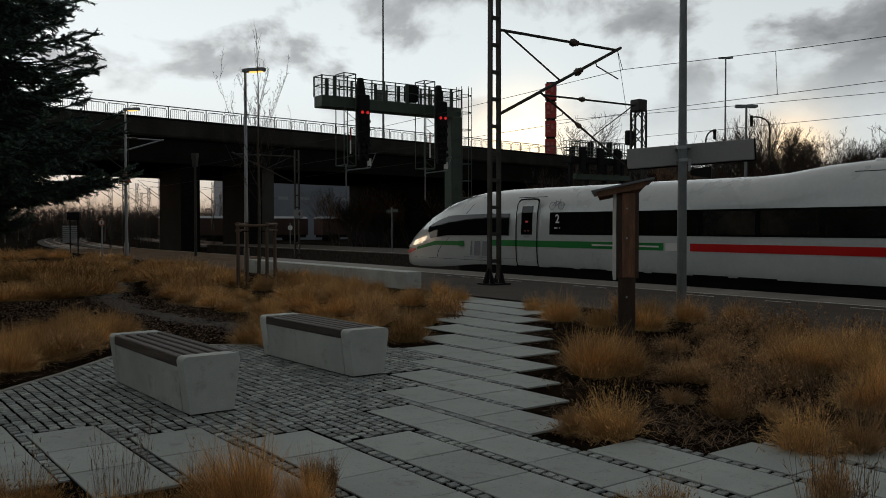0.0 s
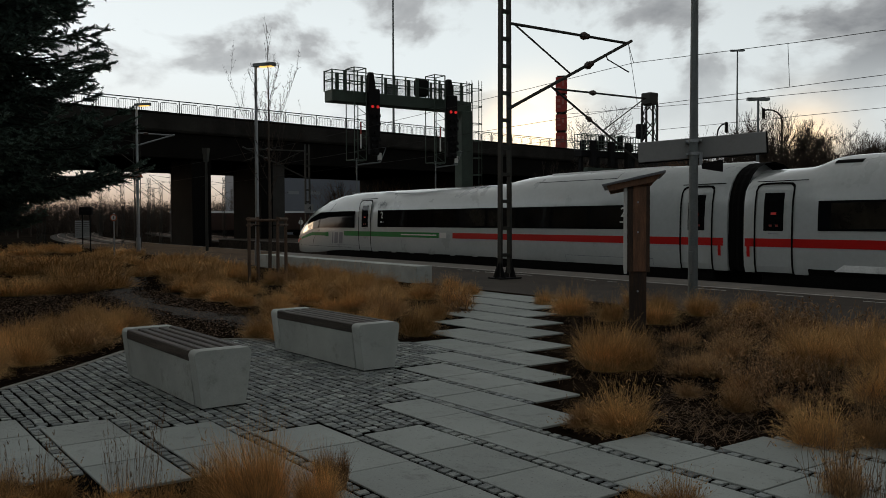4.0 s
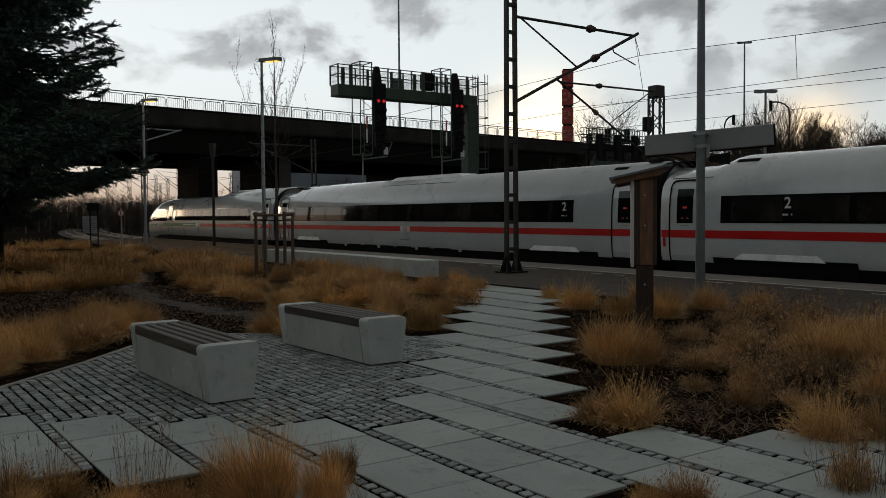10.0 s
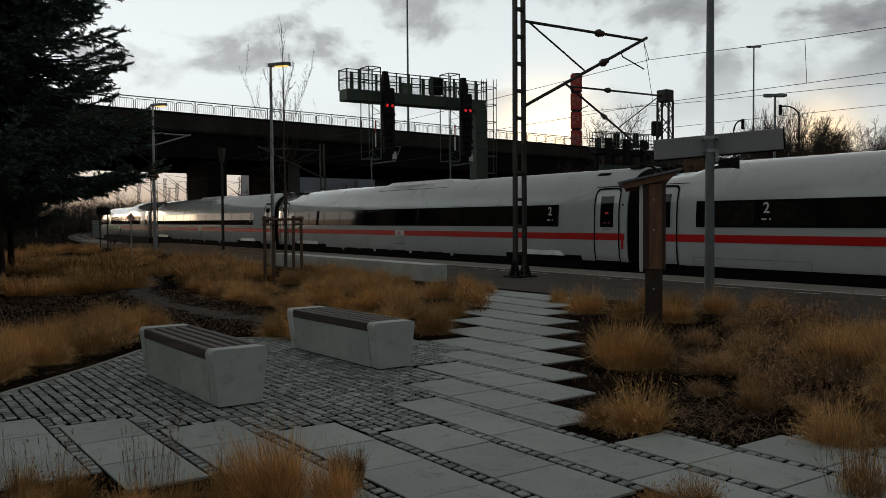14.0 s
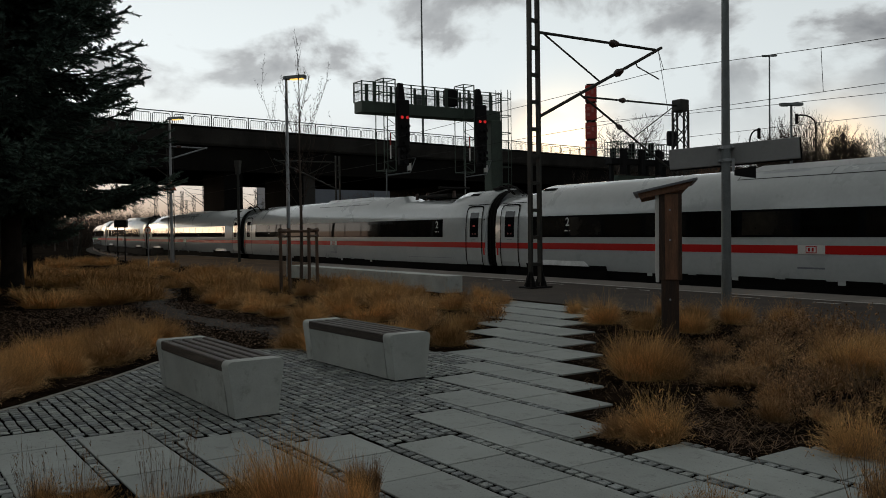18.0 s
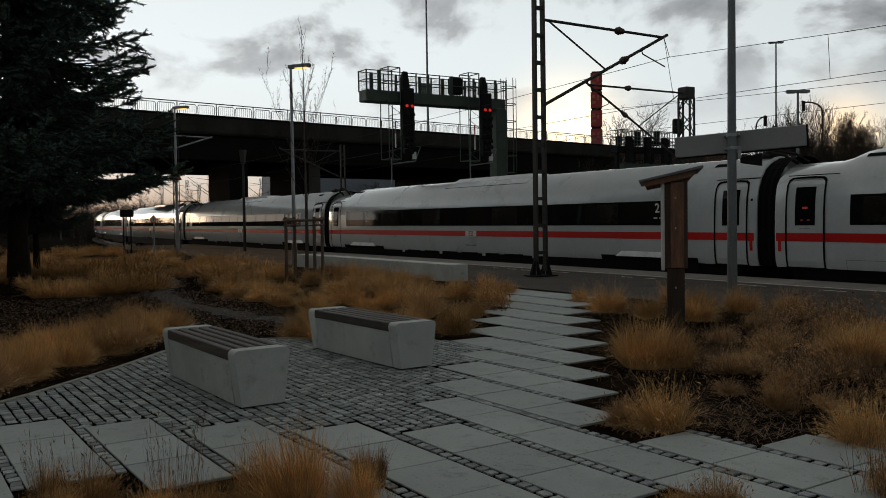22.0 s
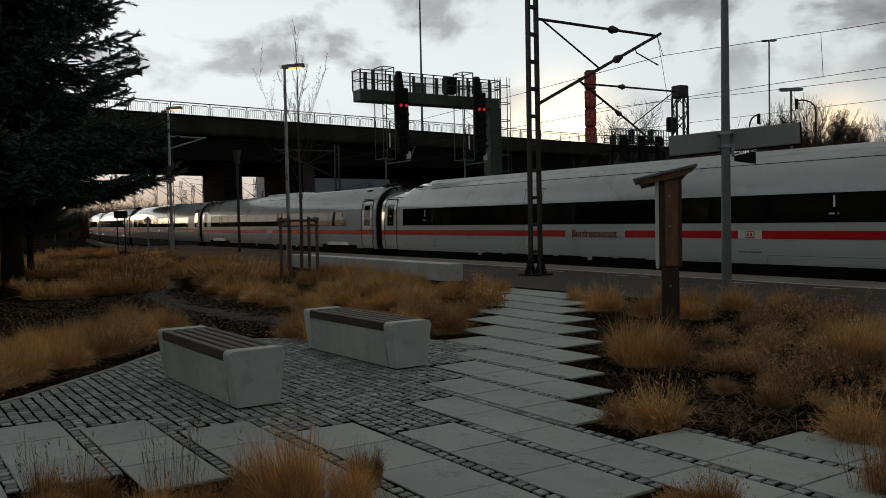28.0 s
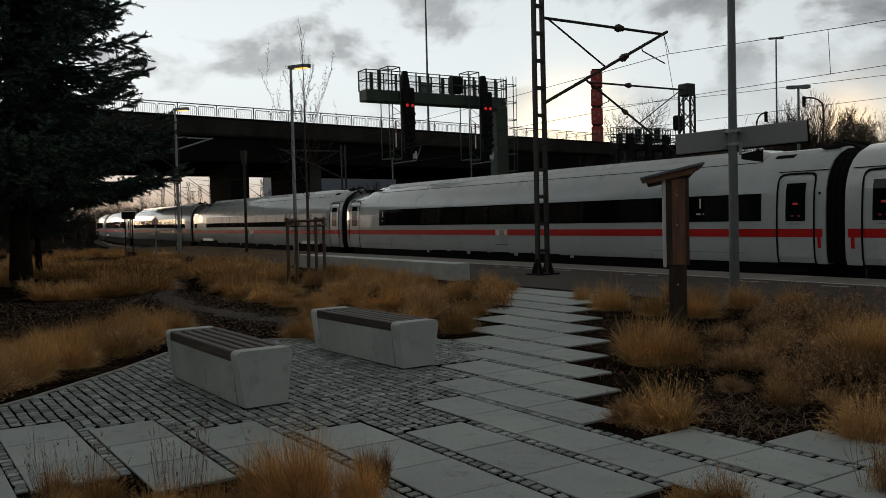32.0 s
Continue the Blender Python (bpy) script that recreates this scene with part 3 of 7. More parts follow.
        if i < 300:
            part("sett", meshes[i % 9], None, pav, m=m)
        else:
            rest.add(*shapes[i % 9], m)
    tagged(part("sett_field", rest, M_SETT_ALL, pav, "grey granite setts laid in rows"), kind="stuff")


def build_platform():
    pl = tagged(new("platform"), "worn asphalt railway platform with a pale painted line", "platform", kind="structure")
    part("asphalt", Geo().box((-15, 15.8, -0.055), (108, 5.2, 0.10)), M_ASPH, pl)
    verge = Geo()
    vx = random.Random(8)
    pts = [(-69.0, 13.3), (-68.9, 20.0)] + [(-68 + 2.0 * k, (20.0 if k < 13 else 18.6 - 0.22 * (k - 13)) + vx.uniform(-0.2, 0.06)) for k in range(1, 21)] + [(-27.0, 13.3)]
    verge.add([(x, y, 0.006) for x, y in pts], [tuple(range(len(pts) - 1, -1, -1))])
    part("sandy_verge", verge, M_SAND, pl, "brown sandy verge grown over the asphalt")
    part("edge_base", Geo().box((-15, 19.3, -0.50), (108, 1.76, 0.80)), M_EDGE, pl)
    me = Geo().box((0, 0, 0), (0.995, 1.74, 0.09), 0.008).mesh("edge_slab", M_EDGE)
    for k in range(80):
        part("edge_slab", me, None, pl, m=pose(-68 + k * 1.0, 19.29, -0.045, 0, 0, 0))
    part("white_line", Geo().box((-15, 18.42, 0.001), (106, 0.09, 0.006)), M_LINE, pl, "worn white safety line")
    worn = Geo()
    r = random.Random(3)
    x = -60.0
    while x < 10:
        w = r.uniform(0.2, 0.9)
        worn.box((x, 17.78 + r.uniform(-0.03, 0.03), -0.003), (w, r.uniform(0.03, 0.07), 0.008))
        x += w + r.uniform(0.4, 2.2)
    part("worn_line", worn, M_LINE, pl, "faded remains of an older line")
    # platform across the tracks
    far = tagged(new("far_platform"), "dark asphalt platform across the tracks", "platform", kind="structure")
    part("asphalt", Geo().box((-30, 33.0, -0.06), (100, 6.4, 0.12)), M_ASPH, far)
    part("kerb", Geo().box((-30, 29.72, -0.45), (100, 0.26, 0.80), 0.02), M_BALLAST, far, "dark platform wall")
    part("kerb_top", Geo().box((-30, 29.72, -0.01), (100, 0.30, 0.06), 0.01), M_EDGE, far, "pale concrete platform kerb")


def build_tracks():
    for ty, s0, s1 in ((TRACK_Y, -420, 60), (26.6, -420, 60), (40.0, -420, 60), (44.8, -420, 60)):
        tr = tagged(new("track"), "railway track with rusty rails on brown ballast", "track", kind="structure")
        st = list(range(60, -60, -30)) + list(range(-54, -421, -12))
        bed, rails = Geo(), (Geo(), Geo())
        for a, b in zip(st[:-1], st[1:]):
            (pa, ha), (pb, hb) = on_track(a, ty), on_track(b, ty)
            na, nb = Vector((math.sin(ha), math.cos(ha), 0)), Vector((math.sin(hb), math.cos(hb), 0))
            lo, hi = Vector((0, 0, -0.30)), Vector((0, 0, -0.14))
            q = [pa - na * 2.1 + lo, pa - na * 1.5 + hi, pa + na * 1.5 + hi, pa + na * 2.1 + lo, pb - nb * 2.1 + lo, pb - nb * 1.5 + hi, pb + nb * 1.5 + hi, pb + nb * 2.1 + lo]
            bed.add(q, [(0, 1, 5, 4), (1, 2, 6, 5), (2, 3, 7, 6)])
            for g, off in zip(rails, (-0.75, 0.75)):
                for z0, z1, w in ((-0.16, -0.13, 0.07), (-0.13, -0.04, 0.012), (-0.04, 0.0, 0.036)):
                    A, B = pa + na * off, pb + nb * off
                    r = [A - na * w + Vector((0, 0, z0)), A + na * w + Vector((0, 0, z0)), A + na * w + Vector((0, 0, z1)), A - na * w + Vector((0, 0, z1))]
                    r2 = [B - nb * w + Vector((0, 0, z0)), B + nb * w + Vector((0, 0, z0)), B + nb * w + Vector((0, 0, z1)), B - nb * w + Vector((0, 0, z1))]
                    g.loft([r, r2])
        part("ballast_bed", bed, M_BALLAST, tr)
        for g in rails:
            part("rail", g, M_RAIL, tr)
        sl = Geo()
        s = -30.0
        while s > -130 and ty < 30:
            p, h = on_track(s, ty)
            sl.box((0, 0, 0), (0.26, 2.5, 0.14), 0.02, Matrix.Translation(p + Vector((0, 0, -0.19))) @ pose(0, 0, 0, 0, 0, -math.degrees(h)))
            s -= 0.63
        if sl.v:
            tagged(part("sleepers", sl, M_SLEEP, tr, "row of concrete sleepers"), kind="stuff")


build_platform()
build_tracks()

# ---- the train ----
HALF = [(1.34, 0.29), (1.40, 0.48), (1.43, 0.9), (1.43, 1.30), (1.425, 1.75), (1.395, 2.22), (1.33, 2.52), (1.21, 2.80), (1.03, 3.04), (0.78, 3.23), (0.42, 3.38), (0.0, 3.43)]
TOP, BOT = 3.43, 0.29
LONG = 28.75


def half_width(z):
    for (w0, z0), (w1, z1) in zip(HALF[:-1], HALF[1:]):
        if z0 <= z <= z1:
            return w0 + (w1 - w0) * (z - z0) / (z1 - z0)
    return HALF[0][0]


def ring(x, top=TOP, bot=BOT, ws=1.0):
    k = (top - bot) / (TOP - BOT)
    h = [(w * ws, bot + (z - BOT) * k) for w, z in HALF]
    return [(x, -w, z) for w, z in h] + [(x, w, z) for w, z in h[-2::-1]]


def car_ring(x, top, ws=1.0):
    """A carriage's section whose roof alone is lowered to top."""
    h = [(w * ws, z if z < 2.5 else 2.52 + (z - 2.52) * (top - 2.52) / (TOP - 2.52)) for w, z in HALF]
    return [(x, -w, z) for w, z in h] + [(x, w, z) for w, z in h[-2::-1]]


NOSE = [(-1.50, 0.78, 0.44, 0.17), (-1.38, 0.96, 0.26, 0.32), (-1.0, 1.24, 0.10, 0.50), (-0.4, 1.60, 0.04, 0.66), (0.4, 2.02, 0.03, 0.79), (1.2, 2.40, 0.04, 0.88), (2.1, 2.72, 0.07, 0.945), (3.2, 2.98, 0.14, 0.985), (4.4, 3.12, 0.24, 1.0), (5.6, 3.165, 0.29, 1.0), (7.0, 3.17, 0.29, 1.0), (16.4, 3.17, 0.29, 1.0), (17.4, 3.22, 0.29, 1.0), (18.6, 3.37, 0.29, 1.0), (19.6, 3.43, 0.29, 1.0), (28.1, 3.43, 0.29, 1.0), (28.2, 3.38, 0.30, 0.985)]


def nose_side(x, z):
    """Half width of the end carriage at x metres behind its tip."""
    for a, b in zip(NOSE[:-1], NOSE[1:]):
        if a[0] <= x <= b[0]:
            t = (x - a[0]) / (b[0] - a[0])
            top, bot, ws = (a[i] + (b[i] - a[i]) * t for i in (1, 2, 3))
            return half_width(BOT + (z - bot) * (TOP - BOT) / (top - bot)) * ws
    return half_width(z)


def side_sheet(x0, x1, zs, sgn, out, wf=None, nx=1):
    """A thin sheet on the body's side between x0 and x1 along heights zs, standing out metres proud."""
    g = Geo()
    wf = wf or (lambda x, z: half_width(z))
    zs = sorted(set(list(zs) + [z for _, z in HALF if zs[0] + 0.01 < z < zs[-1] - 0.01]))
    n = len(zs)
    for i in range(nx + 1):
        x = x0 + (x1 - x0) * i / nx
        for z in zs:
            w = wf(x, z) + out
            g.v.append((x, sgn * w, z))
    for i in range(nx):
        for k in range(n - 1):
            a = i * n + k
            f = (a, a + 1, a + n + 1, a + n)
            g.f.append(f if sgn > 0 else f[::-1])
    return g


ZW = [1.44, 1.62, 1.80, 2.0, 2.21]


def door(parent, x, sgn):
    d = part("door", side_sheet(x - 0.53, x + 0.53, [0.30, 0.5, 0.9, 1.4, 1.9, 2.3, 2.62], sgn, 0.006), M_WHITE, parent, "white sliding door with a dark seal")
    seal = Geo()
    # one band up the side, round the two upper corners and down again
    edge = [(-1, 0.28), (-1, 0.5), (-1, 0.9), (-1, 1.3), (-1, 1.75), (-1, 2.22), (-1, 2.52), (-0.95, 2.655), (-0.80, 2.715), (-0.4, 2.73), (0.4, 2.73), (0.80, 2.715), (0.95, 2.655), (1, 2.52), (1, 2.22), (1, 1.75), (1, 1.3), (1, 0.9), (1, 0.5), (1, 0.28)]
    for u, z in edge:
        zi = z if z < 2.6 else z - 0.055
        for q, h in ((0.592, z), (0.537, zi)):
            seal.v.append((x + u * q, sgn * (half_width(h) + 0.020), h))
    for k in range(len(edge) - 1):
        f = (2 * k, 2 * k + 1, 2 * k + 3, 2 * k + 2)
        seal.f.append(f if sgn < 0 else f[::-1])
    sill = side_sheet(x - 0.61, x + 0.61, [0.27, 0.315], sgn, 0.022)
    seal.add(sill.v, sill.f)
    part("door_seal", seal, M_RUBBER_SHADE, d, "black rubber door seal")
    part("door_glass", side_sheet(x - 0.30, x + 0.30, [1.43, 1.8, 2.1, 2.45], sgn, 0.012), M_GLASS, d, "dark door window")
    part("door_display", side_sheet(x - 0.08, x + 0.08, [1.865, 1.925], sgn, 0.016), M_DISPLAY, d, "small red lit display")
    for u in (-0.13, 0.06):
        part("seat_display", side_sheet(x + u, x + u + 0.09, [1.545, 1.60], sgn, 0.016), M_DISPLAY_DIM, d, "dim red lit figures")
    part("step_light", side_sheet(x - 0.16, x + 0.16, [1.345, 1.362], sgn, 0.010), M_GREYMARK, d)
    part("drip_rail", side_sheet(x - 0.62, x + 0.90, [2.755, 2.78], sgn, 0.02), M_RUBBER_SHADE, d)


def bogie(parent, x):
    b = part("bogie", Geo().box((x, 0, -0.28), (3.4, 2.2, 0.42), 0.08), M_UNDER, parent, "dark bogie frame")
    for dx in (-1.25, 1.25):
        for s in (-0.75, 0.75):
            part("wheel", Geo().tube((x + dx, s - 0.06, -0.30), (x + dx, s + 0.06, -0.30), 0.46, 0.46, 18), M_UNDER, b)


def underside(parent, x0, x1, holes, closed=False):
    rng = random.Random(int(x0 * 10))
    # full-length black block added for the deep shade below the floor
    part("underfloor_box", Geo().box(((x0 + x1) / 2, 0, -0.03), (x1 - x0 - 0.6, 2.60, 0.66), 0.04), M_RUBBER_SHADE, parent)
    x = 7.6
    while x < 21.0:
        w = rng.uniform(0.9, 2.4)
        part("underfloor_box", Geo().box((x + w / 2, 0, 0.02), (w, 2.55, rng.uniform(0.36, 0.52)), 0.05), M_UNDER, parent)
        x += w + rng.uniform(0.15, 0.5)
    for a, b in holes:
        if closed:
            # skirts run past the bogies, marked by their panel joints
            for sgn in (-1, 1):
                part("skirt_joint", side_sheet(a - 0.6, b + 0.5, [0.535, 0.548], sgn, 0.006), M_GREYMARK, parent)
                for q in (a - 0.6, b + 0.5):
                    part("skirt_joint", side_sheet(q, q + 0.014, [0.30, 0.42, 0.535], sgn, 0.006), M_GREYMARK, parent)
            continue
        for sgn in (-1, 1):
            # no hole is cut: a black sheet on the skirt paints the opening's shade
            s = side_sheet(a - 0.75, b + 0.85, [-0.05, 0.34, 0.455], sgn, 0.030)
            part("bogie_opening", s, M_RUBBER_SHADE, parent, "black sheet for the shade in the bogie opening")
            g = Geo()
            lo = [(a, 1.43), (b, 1.43)]
            g.add([(a, sgn * 1.475, 0.425), (b, sgn * 1.475, 0.425), (b - 0.25, sgn * 1.425, 0.585), (a + 0.22, sgn * 1.425, 0.585), (a, sgn * 1.38, 0.41), (b, sgn * 1.38, 0.41), (b - 0.25, sgn * 1.40, 0.59), (a + 0.22, sgn * 1.40, 0.59)],
                  [(0, 1, 2, 3), (0, 4, 5, 1), (3, 2, 6, 7), (0, 3, 7, 4), (1, 5, 6, 2)])
            part("bogie_cover", g, M_SILVER, parent, "pale grey bogie cover")
    for k in range(6):
        for sgn in (-1, 1):
            # notches are thin black sheets laid over the skirt's lower edge
            part("skirt_notch", side_sheet(8.87 + 1.53 * k, 10.08 + 1.53 * k, [0.24, 0.325], sgn, 0.014), M_RUBBER_SHADE, parent)


def stripe(parent, x0, x1, material, label, wf=None, nx=1, zs=(1.00, 1.11, 1.225)):
    for sgn in (-1, 1):
        part("stripe", side_sheet(x0, x1, list(zs), sgn, 0.015, wf, nx), material, parent, label)


def windows(parent, x0, x1, n):
    for sgn in (-1, 1):
        band = part("window_band", side_sheet(x0, x1, ZW, sgn, 0.010), M_GLASS, parent, "continuous dark tinted window band")
        w = (x1 - x0 - 0.5) / n
        for k in range(n):
            a = x0 + 0.25 + k * w
            part("window_pane", side_sheet(a + 0.10, a + w - 0.10, [1.50, 1.8, 2.15], sgn, 0.016), M_PANE, band)


def bellows(parent, x):
    g = Geo()
    for k in range(7):
        s = 0.955 - 0.03 * (k % 2)
        g.v += ring(x - 0.30 + 0.1 * k, TOP * 0.985, BOT + 0.02, s)
    n = 2 * len(HALF) - 1
    g.f += [(k * n + i, k * n + (i + 1) % n, (k + 1) * n + (i + 1) % n, (k + 1) * n + i) for k in range(6) for i in range(n)]
    part("gangway_bellows", g, M_RUBBER_SHADE, parent, "black rubber gangway bellows")


TRAIN = "carriages of the white express train"


def mid_car(band0, band1, logo, label, closed=False, rear_door=True, seam=(11.6, 17.5), pantograph=False):
    c = thing("train_carriage", label, "train carriage", group=TRAIN)
    body = [(0.30, TOP - 0.34, 0.985), (0.36, TOP - 0.28, 1), (1.75, TOP - 0.26, 1), (2.02, TOP - 0.20, 1), (2.42, TOP - 0.05, 1), (2.75, TOP, 1)]
    body += [(20.2, TOP, 1), (20.7, TOP - 0.26, 1), (25.3, TOP - 0.28, 1), (25.8, TOP - 0.02, 1)] if pantograph else []
    body += [(28.39, TOP, 1), (28.45, TOP - 0.05, 0.985)]
    part("body", Geo().loft([car_ring(*q) for q in body]), M_WHITE, c, smooth=True)
    windows(c, band0, band1, 12)
    for sgn in (-1, 1):
        door(c, 1.24, sgn)
        if rear_door:
            door(c, 27.58, sgn)
    stripe(c, 0.36, 28.39, M_RED, "red stripe")
    underside(c, 0.5, 28.2, ((3.0, 5.75), (22.9, 25.5)), closed)
    bogie(c, 4.05), bogie(c, 24.6)
    for x, l in ((2.62, 0.75), (26.55, 0.62)):
        for sgn in (-1, 1):
            part("roof_hatch", side_sheet(x, x + l, [3.17, 3.2, 3.27], sgn, 0.012), M_RUBBER_SHADE, c, "grey roof hatch")
    part("roof_unit", Geo().loft([[(x, y, z) for y, z in ((-0.55, 3.33), (0.55, 3.33), (0.48, h), (-0.48, h))] for x, h in ((seam[0], 3.36), (seam[0] + 0.5, 3.49), (seam[1] - 0.4, 3.49), (seam[1], 3.36))]), M_ROOF, c, "white roof equipment housing")
    # panel joints along the roof's edge
    for sgn in (-1, 1):
        part("roof_seam", side_sheet(seam[0], seam[1], [3.085, 3.107], sgn, 0.006), M_UNDER, c)
        for x in (seam[0], (seam[0] + seam[1]) / 2, seam[1] - 0.02):
            part("roof_seam", side_sheet(x, x + 0.022, [3.10, 3.2, 3.30], sgn, 0.006), M_UNDER, c)
        part("roof_vent", side_sheet(seam[0] + 0.7, seam[0] + 2.2, [3.24, 3.29], sgn, 0.010), M_ROOFGREY, c, "grey roof grille")
        part("rescue_mark", side_sheet(28.24, 28.34, [0.72, 1.05], sgn, 0.016), M_RED, c)
        part("rescue_mark", side_sheet(0.42, 0.52, [0.72, 1.05], sgn, 0.016), M_RED, c)
        part("lamp", side_sheet(28.26, 28.33, [2.12, 2.19], sgn, 0.012), M_BLACK, c)
        part("logo_ground", side_sheet(logo - 0.22, logo + 0.58, [0.995, 1.23], sgn, 0.0165), M_LETTER, c, "pale gap in the stripe")
        part("emblem_shape", side_sheet(logo + 0.02, logo + 0.34, [1.02, 1.205], sgn, 0.020), M_RED, c)
        part("emblem_centre", side_sheet(logo + 0.045, logo + 0.315, [1.042, 1.183], sgn, 0.023), M_LETTER, c)
        part("emblem_bar", side_sheet(logo + 0.09, logo + 0.15, [1.065, 1.16], sgn, 0.026), M_RED, c)
        part("emblem_bar", side_sheet(logo + 0.20, logo + 0.26, [1.065, 1.16], sgn, 0.026), M_RED, c)
        part("stock_number_bar", side_sheet(logo - 0.25, logo + 0.55, [0.60, 0.645], sgn, 0.008), M_GREYMARK, c, "grey bar of small figures")
        for k in range(4):
            part("skirt_tab", side_sheet(8.4 + 3.3 * k, 8.62 + 3.3 * k, [0.20, 0.40], sgn, 0.018), M_WHITE, c, "pale hinge tab of the skirt")
    if pantograph:
        p = part("pantograph", Geo().box((23.0, 0, 3.32), (2.6, 1.1, 0.14), 0.03), M_UNDER, c, "dark folded pantograph")
        part("pan_arm", Geo().tube((21.6, 0, 3.42), (24.0, 0, 3.66), 0.05, 0.04, 6), M_UNDER, p)
        part("pan_head", Geo().tube((24.0, -0.85, 3.66), (24.0, 0.85, 3.66), 0.05, 0.05, 6), M_UNDER, p)
        for x in (21.4, 22.4, 24.6):
            part("pan_insulator", Geo().tube((x, -0.4, 3.2), (x, -0.4, 3.5), 0.09, 0.06, 8), M_INSUL, p)
    for pts in (((27.9, -0.5, 3.40), (28.2, -0.52, 3.52), (28.7, -0.5, 3.40), (29.1, -0.45, 3.15)), ((27.7, -0.1, 3.44), (28.2, -0.1, 3.58), (28.8, -0.12, 3.44), (29.2, -0.1, 3.2))):
        part("jumper_cable", Geo().path(pts, 0.045, 6), M_UNDER, c, "dark jumper cable over the gangway")
    part("cable_box", Geo().box((28.05, -0.35, 3.42), (0.5, 0.5, 0.12), 0.03), M_UNDER, c)
    bellows(c, LONG)
    return c


def end_car():
    c = thing("train_end_carriage", "streamlined white end carriage with green stripe and dark cab windows", "train carriage", group=TRAIN)
    part("body", Geo().loft([ring(*n) for n in NOSE]), M_WHITE, c, smooth=True)
    for sgn in (-1, 1):
        g = Geo()
        # cab side window: rises from a point behind the headlamps
        xs = [1.28, 1.5, 2.1, 2.9, 4.4, 5.6, 6.78]
        lo = [1.56, 1.25, 1.30, 1.38, 1.38, 1.39, 1.39]
        hi = [1.70, 1.80, 1.98, 2.16, 2.19, 2.20, 2.20]
        n = 9
        fine = []
        for k in range(len(xs) - 1):
            for f in (0, 0.25, 0.5, 0.75):
                fine.append([q[k] + (q[k + 1] - q[k]) * f for q in (xs, lo, hi)])
        fine.append([xs[-1], lo[-1], hi[-1]])
        for x, a, b in fine:
            for k in range(n):
                z = a + (b - a) * k / (n - 1)
                g.v.append((x, sgn * (nose_side(x, z) + 0.028), z))
        for i in range(len(fine) - 1):
            for k in range(n - 1):
                a = i * n + k
                f = (a, a + 1, a + n + 1, a + n)
                g.f.append(f if sgn > 0 else f[::-1])
        part("cab_window", g, M_GLASS, c, "dark tapering cab side window", smooth=True)
        for name, mate, rows, label in (("headlamp", M_HEAD, ((-1.15, 0.80, 0.88), (-0.9, 0.80, 0.93), (-0.6, 0.82, 0.94), (-0.25, 0.85, 0.90)), "pale headlamp cluster"),
                                        ("red_flash", M_RED, ((-1.25, 0.52, 0.64), (-1.0, 0.52, 0.70), (-0.7, 0.56, 0.74), (-0.3, 0.64, 0.77), (0.1, 0.72, 0.78)), "red flash on the nose")):
            g = Geo()
            for x, z0, z1 in rows:
                for z in (z0, (z0 + z1) / 2, z1):
                    g.v.append((x, sgn * (nose_side(x, z) + 0.022), z))
            g.f += [(3 * k + j, 3 * k + j + 1, 3 * k + j + 4, 3 * k + j + 3) if sgn > 0 else (3 * k + j + 3, 3 * k + j + 4, 3 * k + j + 1, 3 * k + j) for k in range(len(rows) - 1) for j in range(2)]
            part(name, g, mate, c, label)
        gs = Geo()
        for k in range(9):
            x = 0.20 + 0.45 * k
            e = min(1, k / 4)
            z0 = 0.74 + 0.23 * e
            z1 = 0.84 + 0.30 * e
            gs.v += [(x, sgn * (nose_side(x, z0) + 0.014), z0), (x, sgn * (nose_side(x, z1) + 0.014), z1)]
        gs.f += [(2 * k, 2 * k + 1, 2 * k + 3, 2 * k + 2) if sgn > 0 else (2 * k + 2, 2 * k + 3, 2 * k + 1, 2 * k) for k in range(8)]
        part("stripe", gs, M_GREEN, c, "green stripe sweeping down the nose")
        part("stripe", side_sheet(3.72, 4.05, [0.94, 1.16], sgn, 0.017), M_GREEN, c, "darker green end of the stripe")
        part("stripe", side_sheet(5.70, 13.97, [1.00, 1.11, 1.225], sgn, 0.015), M_GREEN, c, "green stripe")
        part("emblem_panel", side_sheet(14.05, 14.5, [1.00, 1.225], sgn, 0.016), M_LETTER, c)
        part("stripe", side_sheet(14.95, 28.1, [1.00, 1.11, 1.225], sgn, 0.015), M_RED, c, "red stripe")
        # plain slanted shapes where the maker's mark stands
        mark = Geo()
        w = nose_side(5.0, 0.95) + 0.014
        for x0, wide in ((4.42, 0.10), (4.66, 0.36), (5.16, 0.36)):
            q = [(x0, 0.60), (x0 + wide, 0.60), (x0 + wide + 0.06, 1.16), (x0 + 0.06, 1.16)]
            mark.add([(x, sgn * w, z) for x, z in q], [(0, 1, 2, 3) if sgn < 0 else (3, 2, 1, 0)])
        part("emblem", mark, M_GREYMARK, c, "grey slanted emblem shapes")
        door(c, 7.75, sgn)
        door(c, 27.15, sgn)
        for pts in (((4.95, 3.05), (4.75, 2.85), (4.35, 2.55), (4.05, 2.22)), ((3.0, 1.28), (2.55, 1.05), (2.2, 0.75), (2.05, 0.45))):
            seam = Geo()
            for x, z in pts:
                for dx in (-0.022, 0.022):
                    seam.v.append((x + dx, sgn * (nose_side(x + dx, z) + 0.010), z))
            seam.f += [(2 * k, 2 * k + 1, 2 * k + 3, 2 * k + 2) for k in range(len(pts) - 1)]
            part("cab_seam", seam, M_RUBBER_SHADE, c)
        part("skirt_seam", side_sheet(0.0, 6.4, [0.42, 0.432], sgn, 0.008, nose_side, 8), M_RUBBER_SHADE, c)
